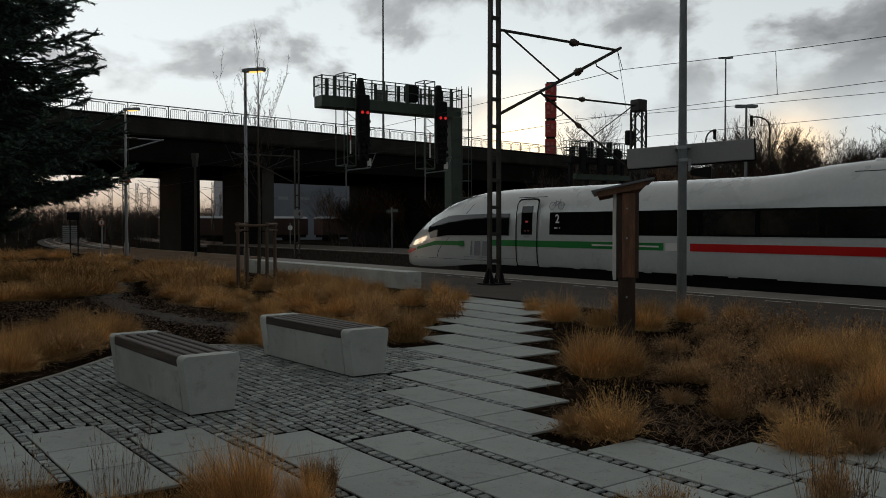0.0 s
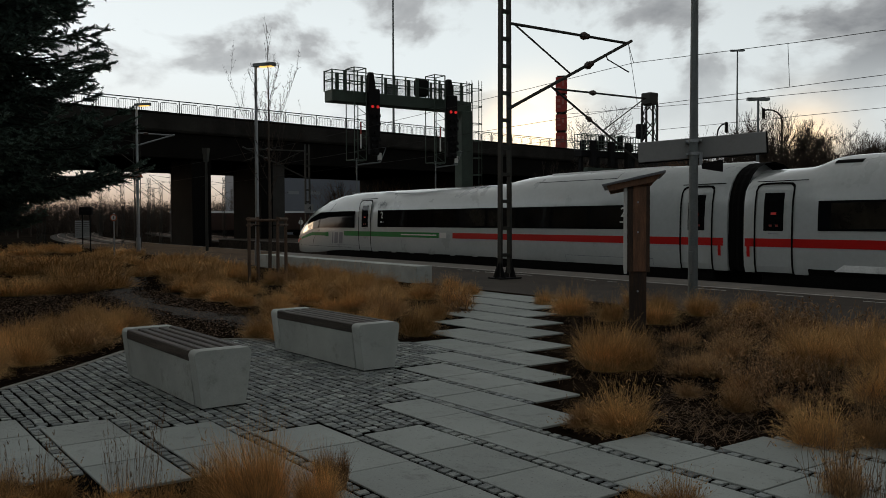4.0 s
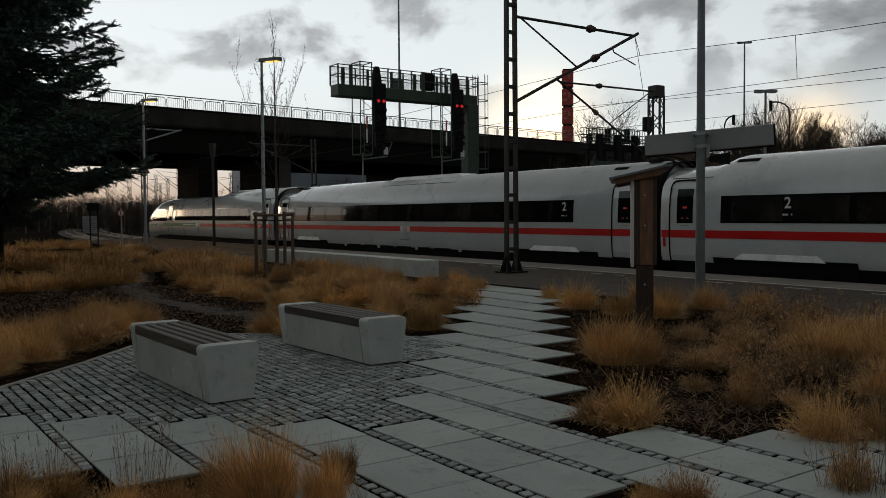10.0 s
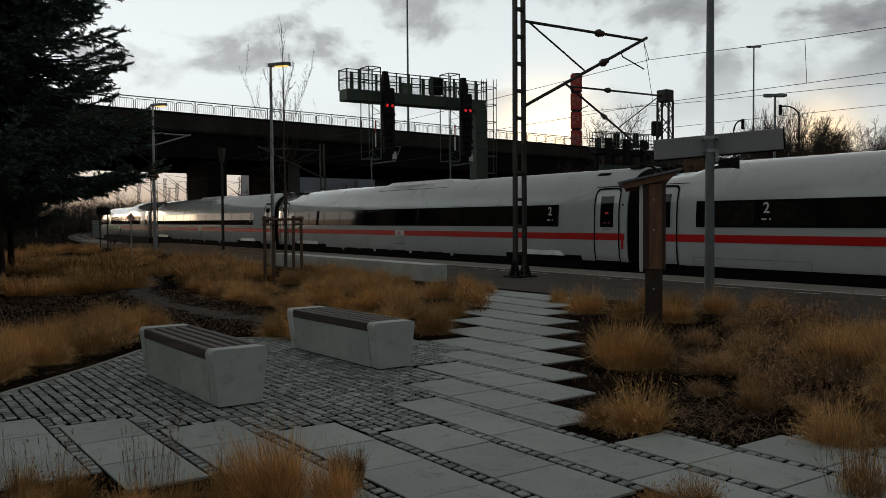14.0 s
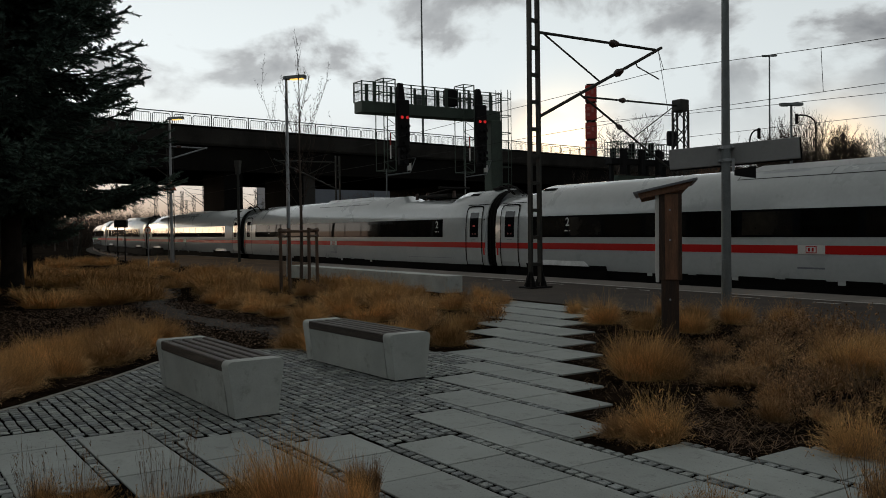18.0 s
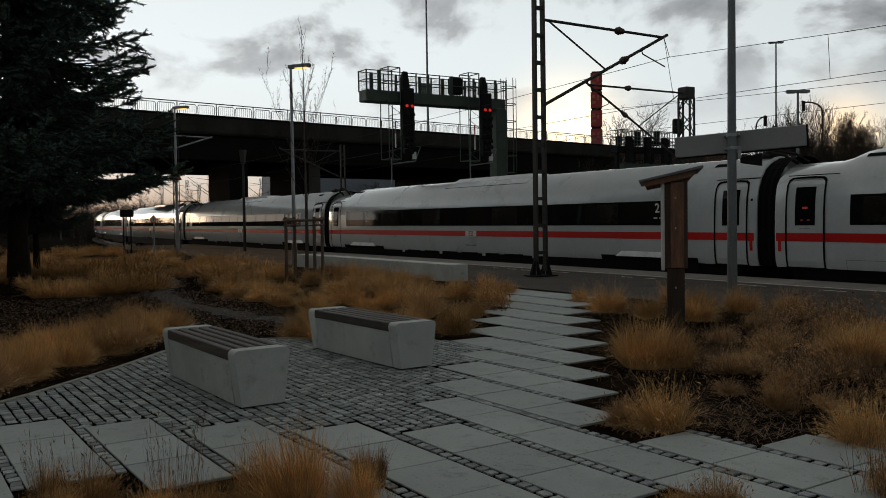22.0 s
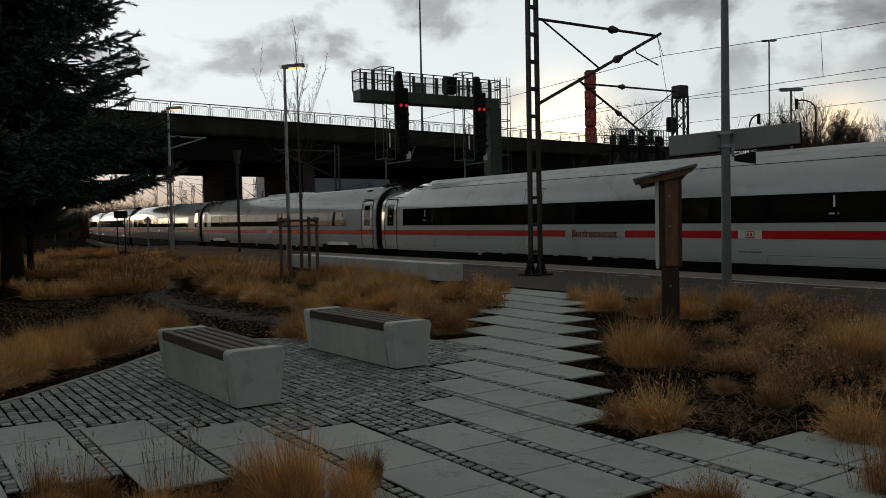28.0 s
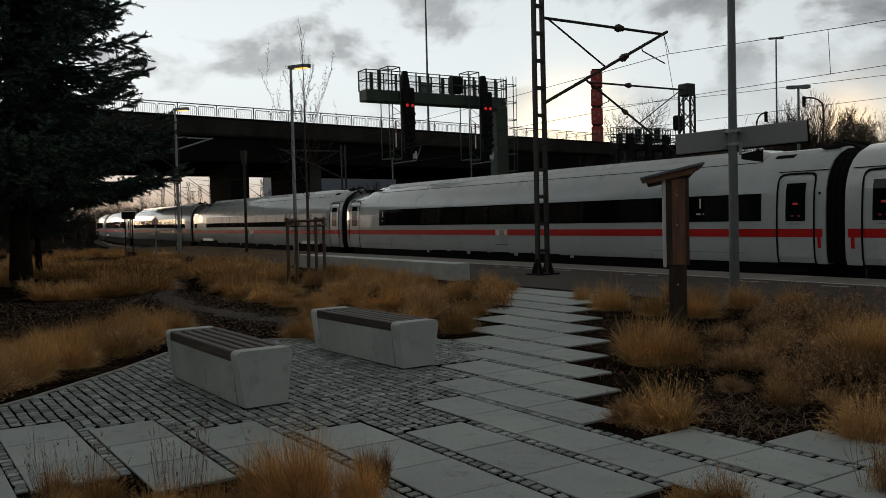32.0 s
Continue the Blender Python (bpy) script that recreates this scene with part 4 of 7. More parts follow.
        part("slogan", side_sheet(11.0, 13.8, [1.09, 1.14], sgn, 0.019), M_LETTER, c, "pale bar of lettering on the stripe")
        wq = lambda x, z: (x, sgn * (half_width(z) + 0.008), z)
        bike = Geo()
        for cx in (9.02, 9.46):
            bike.path([wq(cx + 0.15 * math.cos(q * 0.5236), 2.44 + 0.13 * math.sin(q * 0.5236)) for q in range(13)], 0.010, 4)
        for line in (((9.02, 2.44), (9.16, 2.58), (9.36, 2.58), (9.24, 2.44), (9.02, 2.44)), ((9.24, 2.44), (9.14, 2.64)), ((9.46, 2.44), (9.34, 2.66), (9.42, 2.66))):
            bike.path([wq(*q) for q in line], 0.009, 4)
        part("bicycle_mark", bike, M_GREYMARK, c, "grey bicycle outline")
        for x0, x1, k in ((8.95, 24.7, 8),):
            band = part("window_band", side_sheet(x0, x1, ZW, sgn, 0.010), M_GLASS, c, "continuous dark tinted window band")
            w = (x1 - x0 - 0.9) / k
            for j in range(k):
                a = x0 + 0.8 + j * w
                part("window_pane", side_sheet(a + 0.08, a + w - 0.08, [1.50, 1.8, 2.15], sgn, 0.016), M_PANE, band)
    # windscreen over the front
    g = Geo()
    rows = []
    for x in (0.1, 0.5, 1.0, 1.6, 2.3, 3.0):
        a = [q for q in zip(NOSE[:-1], NOSE[1:]) if q[0][0] <= x <= q[1][0]][0]
        t = (x - a[0][0]) / (a[1][0] - a[0][0])
        top, bot, ws = (a[0][i] + (a[1][i] - a[0][i]) * t for i in (1, 2, 3))
        r = ring(x, top + 0.012, bot, ws * 1.004)
        mid = len(r) // 2
        rows.append(r[mid - 3:mid + 4])
    for r in rows:
        g.v += r
    g.f += [(k * 7 + i, k * 7 + i + 1, (k + 1) * 7 + i + 1, (k + 1) * 7 + i) for k in range(5) for i in range(6)]
    part("windscreen", g, M_GLASS, c, "dark sloping windscreen", smooth=True)
    underside(c, 3.2, 28.0, ((4.6, 7.2), (22.2, 25.0)), True)
    bogie(c, 5.6), bogie(c, 23.6)
    for sgn in (-1, 1):
        part("roof_hatch", side_sheet(24.4, 25.3, [2.98, 3.06, 3.16], sgn, 0.025), M_ROOFGREY, c, "grey roof hatch")
    part("roof_unit", Geo().box((22.5, 0, 3.375), (5.5, 0.8, 0.12), 0.05), M_ROOF, c, "white roof equipment housing")
    for sgn in (-1, 1):
        part("rescue_mark", side_sheet(27.92, 28.02, [0.72, 1.05], sgn, 0.016), M_RED, c)
        part("roof_seam", side_sheet(19.6, 23.6, [3.085, 3.107], sgn, 0.006), M_UNDER, c)
        part("roof_seam", side_sheet(23.58, 23.6, [3.10, 3.2, 3.30], sgn, 0.006), M_UNDER, c)
    bellows(c, 28.45)
    return c


first = end_car()
CARS = [first]
SEATS = "white express train carriage with red stripe and dark windows"
motor = mid_car(2.52, 25.2, 14.12, SEATS)
trailer = mid_car(2.52, 25.2, 14.12, SEATS, True)
current = mid_car(2.52, 25.2, 14.12, "white express train carriage with a folded pantograph on its roof", True, True, (11.6, 17.5), True)
CARS += [motor, copy_thing(motor, Matrix()), current, copy_thing(motor, Matrix()), copy_thing(motor, Matrix()), trailer, copy_thing(motor, Matrix())]
CARS.append(mid_car(2.4, 26.6, 21.6, "white restaurant carriage with red lettering and dark windows", True, False, (3.2, 26.2)))
FIRST = "white first-class carriage with red stripe and dark windows"
CARS.append(mid_car(4.0, 26.5, 14.1, FIRST, False, True, (3.2, 26.2)))
CARS.append(mid_car(4.0, 26.5, 14.1, FIRST, True, True, (3.2, 26.2)))
last = copy_thing(first, Matrix())
last["label"] = "streamlined white end carriage closing the train"
CARS.append(last)

num = {"2": text_mesh("2", 0.42, M_LETTER, bold=0.006), "1": text_mesh("1", 0.40, M_LETTER, bold=0.010)}
for k, c in enumerate(CARS):
    cls = "2" if k < 8 else "1"
    w = half_width(1.95) + 0.022
    spots = (24.3, 9.35) if k == 0 else (24.35, 4.4) if k >= 8 else (24.75, 4.92 if k % 2 else 4.66)
    if k == 11:
        continue
    for x in spots:
        n = part("class_number", num[cls], None, c, "pale class number " + cls, m=pose(x, -w - 0.004, 1.97, 90, 0, 0))
        part("small_marks", Geo().box((x - 0.07, -w - 0.006, 1.67), (0.16, 0.006, 0.045)).box((x + 0.12, -w - 0.006, 1.67), (0.04, 0.006, 0.045)), M_LETTER, c)
diner = CARS[8]
part("lettering_plate", side_sheet(13.95, 16.9, [1.00, 1.225], -1, 0.019), M_WHITE, diner, "white gap in the stripe")
part("class_lettering", text_mesh("1. Klasse \u2192", 0.30, M_GREYMARK), None, diner, "grey lettering", m=pose(27.55, -half_width(1.85) - 0.012, 1.88, 90, 0, 0))
for x0, x1, z0, z1 in ((11.5, 11.53, 0.6, 2.75), (12.57, 12.6, 0.6, 2.75), (11.5, 12.6, 0.58, 0.60), (11.4, 12.7, 2.76, 2.79)):
    part("service_hatch_joint", side_sheet(x0, x1, [z0, z1], -1, 0.008), M_GREYMARK, diner)
part("lettering", text_mesh("Bordrestaurant", 0.36, M_REDTEXT, bold=0.008), None, diner, "red lettering", m=pose(15.42, -1.455, 1.11, 90, 0, 0))

# running length of the first gangway, by time
RUN = [(0, -2.68), (1, -5.1), (2, -8.0), (3, -11.33), (6, -23.92), (9, -40.5), (10, -47.05), (11, -54.0), (12, -61.3), (13, -68.85), (14, -77.0), (17, -104.28), (18, -114.3), (19, -124.7), (20, -135.6), (21, -147.2), (22, -159.12), (23, -171.4), (24, -183.8), (25, -197.0), (28, -238.7), (29, -253.47), (30, -268.8), (31, -284.4), (32, -300.8)]


def run_at(t):
    """Smooth running length at t: a steady pull-away with the small differences eased between the known times."""
    base = lambda q: -2.68 - 2.2 * q - 0.2222 * q * q
    ds = [(q, s - base(q)) for q, s in RUN]
    for (t0, d0), (t1, d1) in zip(ds[:-1], ds[1:]):
        if t0 <= t <= t1:
            k = (t - t0) / (t1 - t0)
            k = k * k * (3 - 2 * k)
            return base(t) + d0 + (d1 - d0) * k
    return base(t)


def car_pose(k, t):
    """Carriage k (0 leads) at t seconds; its own x runs from its front end backwards."""
    s = run_at(t) + (k - 1) * LONG
    if k == 0:
        s += LONG - 28.45
    if k == 11:
        pa, _ = on_track(s + 4)
        pb, _ = on_track(s + 24)
        d = (pb - pa).normalized()
        a = math.atan2(d.y, d.x)
        o = pa - d * 4 + d * 28.45
        return Matrix.Translation(o) @ Matrix.Translation((0, 0, -RAIL_Z)) @ pose(0, 0, 0, 0, 0, math.degrees(a) + 180)
    pa, _ = on_track(s + 4)
    pb, _ = on_track(s + 24)
    d = (pb - pa).normalized()
    a = math.atan2(d.y, d.x)
    o = pa - d * 4
    return Matrix.Translation(o) @ Matrix.Translation((0, 0, -RAIL_Z)) @ pose(0, 0, 0, 0, 0, math.degrees(a))


def motions():
    for k, c in enumerate(CARS):
        walk(c, [(t / 2, car_pose(k, t / 2)) for t in range(0, 65)])

# ---- road bridge ----
BR_A = Vector((-75.2, 17.5, 0))
BR_D = Vector((-9.4, 58.8, 0)).normalized()      # along the bridge
BR_N = Vector((-BR_D.y, BR_D.x, 0))              # away from the platform
BR_W = 24.8


def br(a, n, z):
    return BR_A + BR_D * a + BR_N * n + Vector((0, 0, z))


def build_bridge():
    b = thing("road_bridge", "dark concrete road bridge over the tracks with steel railings", "bridge")
    g = Geo()
    prof = [(-0.35, 11.05), (-0.35, 10.6), (0.0, 10.5), (0.25, 7.35), (1.2, 7.35), (1.25, 9.6), (BR_W - 1.25, 9.6), (BR_W - 1.2, 7.35), (BR_W - 0.25, 7.35), (BR_W, 10.5), (BR_W + 0.35, 10.6), (BR_W + 0.35, 11.05)]
    g.loft([[br(a, n, z) for n, z in prof] for a in (-120, -60, 0, 30, 60, 84, 110)])
    # deep shade on girders and underside comes from this near-black concrete
    part("deck", g, M_BRIDGE, b, "stained bridge deck and girders coloured near black for shade")
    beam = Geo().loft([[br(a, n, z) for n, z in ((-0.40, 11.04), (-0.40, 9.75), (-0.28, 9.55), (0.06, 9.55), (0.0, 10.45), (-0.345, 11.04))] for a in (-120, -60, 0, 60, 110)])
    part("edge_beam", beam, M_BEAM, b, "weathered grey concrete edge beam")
    for n in (0.0, BR_W):
        kerb = Geo().loft([[br(a, n + d, z) for d, z in ((-0.33, 11.05), (0.1, 11.05), (0.1, 11.25), (-0.33, 11.25))] for a in (-120, 110)])
        part("parapet_kerb", kerb, M_PIER_SHADE, b)
        r = part("railing", Geo().tube(br(-120, n, 12.32), br(110, n, 12.32), 0.05, 0.05, 6), M_RAILING, b, "grey steel railing with rounded panels")
        if n == 0:
            post = Geo().box((0, 0, 0.55), (0.07, 0.07, 1.1)).mesh("railing_post", M_RAILING)
            hoop = Geo()
            pts = [(-0.78, 0.12), (-0.80, 0.75), (-0.70, 0.90), (0.70, 0.90), (0.80, 0.75), (0.78, 0.12), (0.68, 0.05), (-0.68, 0.05), (-0.78, 0.12)]
            hoop.path([(x, 0, z) for x, z in pts], 0.035, 4)
            bar = Geo().tube((0, 0, 0.06), (0, 0, 0.90), 0.014, 0.014, 3).mesh("bar", M_RAILING)
            hoop = hoop.mesh("railing_panel", M_RAILING)
            rot = Matrix(((BR_D.x, -BR_D.y, 0, 0), (BR_D.y, BR_D.x, 0, 0), (0, 0, 1, 0), (0, 0, 0, 1)))
            for k in range(-6, 27):
                part("railing_post", post, None, r, m=Matrix.Translation(br(k * 3.7, 0, 11.22)) @ rot)
                for d in (0.98, 2.72):
                    pn = part("railing_panel", hoop, None, b, m=Matrix.Translation(br(k * 3.7 + d, 0, 11.22)) @ rot)
                    for i in range(7):
                        part("bar", bar, None, pn, m=pose(-0.60 + 0.2 * i, 0, 0))
    # wall piers that run under the deck; one is split into shaded and lit colours
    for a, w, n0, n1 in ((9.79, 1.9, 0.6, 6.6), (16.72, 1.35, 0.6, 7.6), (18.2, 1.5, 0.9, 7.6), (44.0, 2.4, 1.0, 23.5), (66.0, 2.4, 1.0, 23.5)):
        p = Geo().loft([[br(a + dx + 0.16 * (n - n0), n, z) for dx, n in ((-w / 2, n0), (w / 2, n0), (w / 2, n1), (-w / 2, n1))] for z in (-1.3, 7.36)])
        part("pier", p, M_PIER_LIT if a == 18.2 else M_PIER_SHADE, b, "concrete wall pier")
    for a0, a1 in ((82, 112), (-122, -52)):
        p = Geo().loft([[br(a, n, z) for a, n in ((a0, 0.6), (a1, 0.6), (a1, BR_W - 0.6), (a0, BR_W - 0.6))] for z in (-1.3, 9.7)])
        part("abutment", p, M_PIER_SHADE, b, "concrete abutment")


build_bridge()


def lattice(g, base, h, w, d, bay, r=0.03, turn=0.0, taper=1.0):
    """A four-legged lattice mast."""
    m = Matrix.Translation(base) @ pose(0, 0, 0, 0, 0, turn)
    n = max(1, round(h / bay))

    def c(i, k):
        s = 1 + (taper - 1) * k / n
        x, y = ((-1, -1), (1, -1), (1, 1), (-1, 1))[i % 4]
        return m @ Vector((x * w / 2 * s, y * d / 2 * s, h * k / n))
    for i in range(4):
        g.tube(c(i, 0), c(i, n), r * 1.5, r * 1.3, 4)
        for k in range(n):
            a, b = (c(i, k), c(i + 1, k + 1)) if (k + i) % 2 else (c(i + 1, k), c(i, k + 1))
            g.tube(a, b, r * 0.8, r * 0.8, 3, False)
    return g


# ---- catenary ----
def batten_mast(name, base, h, w0, w1, label, turn=0.0):
    t = thing(name, label, "mast", Matrix.Translation(base) @ pose(0, 0, 0, 0, 0, turn), "catenary masts")
    for s in (-1, 1):
        g = Geo().loft([[(x, s * w / 2 + dy, z) for x, dy in ((-0.08, -0.035), (0.08, -0.035), (0.08, 0.035), (-0.08, 0.035))] for z, w in ((0.15, w0), (h, w1))])
        part("channel", g, M_MAST, t)
    me = {}
    k, z = 0, 0.7
    while z < h - 0.2:
        w = w0 + (w1 - w0) * z / h
        part("batten", Geo().box((0, 0, z), (0.14, w + 0.04, 0.10), 0.008), M_MAST, t)
        z += 0.80
    g = Geo()
    g.box((0, 0, 0.02), (0.62, 0.80, 0.04), 0.01)
    part("foot", g, M_BLACK, t, "flat dark foot plate")
    for x, y, dx, dy in ((0.06, 0.2, 1, 0), (-0.06, 0.2, -1, 0), (0.06, -0.2, 1, 0), (-0.06, -0.2, -1, 0), (0, 0.20, 0, 1), (0, -0.20, 0, -1)):
        q = Geo()
        nx, ny = (0, 0.012) if dx else (0.012, 0)
        tri = [(x, y, 0.04), (x + dx * 0.22, y + dy * 0.19, 0.04), (x + dx * 0.03, y + dy * 0.03, 0.48), (x, y, 0.48)]
        q.loft([[(a - nx, b - ny, c) for a, b, c in tri], [(a + nx, b + ny, c) for a, b, c in tri]])
        part("gusset", q, M_BLACK, t)
    return t


mast = batten_mast("catenary_mast", (-20.0, 16.2, 0), 8.85, 0.36, 0.30, "dark steel batten mast carrying the overhead line arm")


def cantilever(parent_m, reach, z_top, z_low, label, group="overhead line arms", low_reach=None, flip=1):
    """An overhead-line arm in the plane across the track, reaching in +y from the mast."""
    t = thing("cantilever_arm", label, "cantilever", parent_m, group)
    tip = Vector((0, reach, z_top - 0.02))
    top, low = Vector((0, 0.12, z_top)), Vector((0, 0.12, z_low))
    part("top_tube", Geo().tube(top, tip, 0.045, 0.045, 8), M_MAST, t)
    part("diagonal_tube", Geo().tube(low, tip + Vector((0, 0.15, 0.1)), 0.05, 0.05, 8), M_MAST, t)
    mid = low.lerp(tip, 0.5)
    part("stay", Geo().tube(Vector((0, 0.40, z_top - 0.02)), mid, 0.028, 0.028, 6), M_MAST, t)
    for a, b, f in ((top, tip, 0.58), (low, tip, 0.62)):
        d = (b - a).normalized()
        e1 = d.orthogonal().normalized()
        e2 = d.cross(e1)
        rings = []
        for k in range(9):
            q, rr = a + d * ((b - a).length * f + 0.045 * k), (0.05, 0.11, 0.07, 0.135, 0.075, 0.11, 0.06, 0.09, 0.05)[k]
            rings.append([q + (e1 * math.cos(i * 0.62832) + e2 * math.sin(i * 0.62832)) * rr for i in range(10)])
        g = Geo().loft(rings)
        part("insulator", g, M_INSUL, t, "ribbed brown insulator")
    reg = low.lerp(tip, 0.80)
    part("registration_arm", Geo().path([reg, reg + Vector((0, 0.06, -0.12)), reg + Vector((0.1, 0.95, -0.46))], 0.022, 5), M_MAST, t)
    return t


cantilever(pose(-20.0, 16.2, 0), 5.25, 7.58, 5.04, "dark steel overhead line arm with ribbed insulators")


def wire(name, pts, r, label):
    solid(name, Geo().path(pts, r, 4), M_WIRE, label, "overhead wire", group="overhead wires")


def sag(a, b, d, n=10):
    a, b = Vector(a), Vector(b)
    return [a.lerp(b, k / n) - Vector((0, 0, 4 * d * (k / n) * (1 - k / n))) for k in range(n + 1)]


NEAR_MESS = sag((-20, 21.7, 6.95), (42, 21.7, 6.95), 0.97)
wire("messenger_wire", NEAR_MESS, 0.011, "thin dark messenger wire above the near track")
wire("messenger_wire", sag((-74, 22.1, 6.1), (-20, 21.7, 6.95), 0.25), 0.011, "thin dark messenger wire above the near track")
wire("contact_wire", [(-78, 22.2, 4.9), (-20, 21.8, 5.50), (42, 21.8, 4.75)], 0.010, "thin dark contact wire above the near track")


# ---- benches ----
def bench(m):
    t = thing("bench", "pale concrete block bench with dark timber slats", "bench", m, "concrete benches")
    L, W, H = 2.26, 0.56, 0.55
    r, n = 0.05, 4
    # end cheeks: rounded trapezoids that taper towards the ground
    def cheek(x0, x1):
        pts = []
        w0, w1 = W / 2 - 0.065, W / 2
        pts += [(-w0, 0.018), (w0, 0.018)]
        for k in range(n + 1):
            a = math.pi / 2 * k / n
            pts.append((w1 - r + r * math.cos(a), H - r + r * math.sin(a)))
        for k in range(n + 1):
            a = math.pi / 2 + math.pi / 2 * k / n
            pts.append((-w1 + r + r * math.cos(a), H - r + r * math.sin(a)))
        g = Geo()
        rings = [[(x, y * s, z) for y, z in pts] for x, s in ((x0, 0.992), (x0 + 0.008, 1.0), (x1 - 0.008, 1.0), (x1, 0.992))]
        return g.loft(rings)
    part("end_block", cheek(-L / 2, -L / 2 + 0.17), M_CONC, t, smooth=True)
    part("end_block", cheek(L / 2 - 0.17, L / 2), M_CONC, t, smooth=True)
    g = Geo()
    w0, w1 = W / 2 - 0.06, W / 2 - 0.012
    g.loft([[(x, -w0, 0.018), (x, w0, 0.018), (x, w1, H - 0.075), (x, -w1, H - 0.075)] for x in (-L / 2 + 0.184, L / 2 - 0.184)])
    part("core", g, M_CONC, t)
    # inset black strip draws the contact shadow along the bench's base
    part("plinth", Geo().box((0, 0, 0.009), (L - 0.10, W - 0.20, 0.018)), M_JOINT, t, "black recessed strip for the contact shade")
    lx = L - 0.345
    # black board added below the slats to paint the shade in their gaps
    part("slat_bed", Geo().box((0, 0, H - 0.071), (lx, W - 0.03, 0.012)), M_RUBBER_SHADE, t)
    for k in range(5):
        y = -W / 2 + 0.045 + k * (W - 0.09) / 4
        edge = k in (0, 4)
        part("slat", Geo().box((0, y, H - 0.055 if edge else H - 0.036), (lx, 0.080, 0.105 if edge else 0.066), 0.010), M_SLAT, t)
    return t


def along(p, q):
    d = Vector(q) - Vector(p)
    c = (Vector(p) + Vector(q)) / 2
    return c, math.degrees(math.atan2(d.y, d.x))


b1 = bench(Matrix.Translation((-8.87, 2.87, 0.0)) @ pose(0, 0, 0, 0, 0, 1.6))
b2 = copy_thing(b1, Matrix.Translation((-9.76, 5.07, 0.0)) @ pose(0, 0, 0, 0, 0, 2.4))

# ---- low wall ----
solid("low_wall", Geo().box((-25.5, 13.32, 0.20), (11.0, 0.52, 0.54), 0.015), M_CONC, "long low pale concrete seat wall beside the platform", "wall", kind="structure")

# ---- signal gantry ----
def signal_head(t, y, x, red=True):
    """A hanging colour-light signal with its access cage, on the gantry at y."""
    cage = part("access_cage", Geo(), M_GANTRY, t, "open steel ladder cage below the walkway")
    g = Geo()
    for dx in (-0.45, 0.45):
        for dy in (-0.62, 0.10):
            g.tube((x + dx, y + dy - 0.35, 9.9), (x + dx, y + dy - 0.35, 8.1), 0.035, 0.035, 4)
            g.tube((x + dx, y + dy - 0.35, 8.1), (x + dx, y + dy - 0.35, 5.0), 0.028, 0.028, 4)
    for z in (9.9, 9.15, 8.1, 5.0):
        for a, b in (((-0.45, -0.97), (0.45, -0.97)), ((0.45, -0.97), (0.45, -0.25)), ((0.45, -0.25), (-0.45, -0.25)), ((-0.45, -0.25), (-0.45, -0.97))):
            g.tube((x + a[0], y + a[1], z), (x + b[0], y + b[1], z), 0.03, 0.03, 4)
    z = 7.9
    while z > 5.2:
        g.tube((x + 0.45, y - 0.97, z), (x + 0.45, y - 0.25, z - 0.45), 0.016, 0.016, 3)
        g.tube((x + 0.45, y - 0.25, z - 0.45), (x + 0.45, y - 0.97, z - 0.62), 0.016, 0.016, 3)
        z -= 0.62
    me = g.mesh("access_cage", M_GANTRY)
    cage.data = me
    part("warning_bar", Geo().tube((x + 0.48, y - 0.60, 7.0), (x + 0.48, y - 0.60, 6.35), 0.04, 0.04, 6), M_TOWER, cage, "red part of a striped bar")
    part("warning_bar", Geo().tube((x + 0.48, y - 0.60, 6.35), (x + 0.48, y - 0.60, 5.6), 0.04, 0.04, 6), M_SIGNWHITE, cage, "white part of a striped bar")
    s = part("signal_box", Geo().box((x + 0.30, y + 0.28, 7.55), (0.35, 0.72, 2.6), 0.05), M_BLACK, t, "black signal housing")
    for dy in (-0.06, 0.27):
        part("red_lamp", Geo().tube((x + 0.50, y + 0.18 + dy, 7.88), (x + 0.54, y + 0.18 + dy, 7.88), 0.085, 0.085, 14), M_SIGRED, s, "glowing red signal lamp")
    for dy, z in ((0.0, 7.4), (0.3, 7.4), (0.0, 6.95), (0.3, 6.95), (0.15, 6.5)):
        part("dark_lamp", Geo().tube((x + 0.47, y + 0.16 + dy, z), (x + 0.62, y + 0.16 + dy, z), 0.11, 0.12, 12), M_BLACK, s, "unlit lamp with hood")
    part("upper_box", Geo().loft([[(x + 0.2 + a * s, y + 0.18 + b * s, z) for a, b in ((-0.2, -0.22), (0.2, -0.22), (0.2, 0.22), (-0.2, 0.22))] for z, s in ((8.8, 1.0), (9.3, 0.8), (9.75, 0.55))]), M_BLACK, s, "black indicator box")
    lower = part("lower_signal_box", Geo().box((x + 0.32, y + 0.28, 5.78), (0.30, 0.60, 1.0), 0.05).box((x + 0.25, y + 0.28, 6.28), (0.12, 0.16, 0.3)), M_BLACK, t, "black lower signal housing")
    for dy, z in ((0.02, 6.1), (0.30, 6.1), (0.02, 5.75), (0.30, 5.75), (0.16, 5.42)):
        part("hooded_lamp", Geo().tube((x + 0.46, y + 0.14 + dy, z), (x + 0.66, y + 0.14 + dy, z + 0.02), 0.10, 0.12, 10), M_BLACK, lower, "unlit lamp with hood")
    low = Geo()
    low.path([(x, y - 0.6, 4.75), (x, y + 0.9, 4.95), (x, y + 1.25, 5.75), (x, y + 0.72, 5.72), (x, y + 0.72, 5.0)], 0.035, 5)
    low.tube((x, y - 0.6, 5.1), (x, y - 0.6, 3.2), 0.04, 0.04, 6)
    part("lower_frame", low, M_POLE, t, "pale steel frame below the signal")
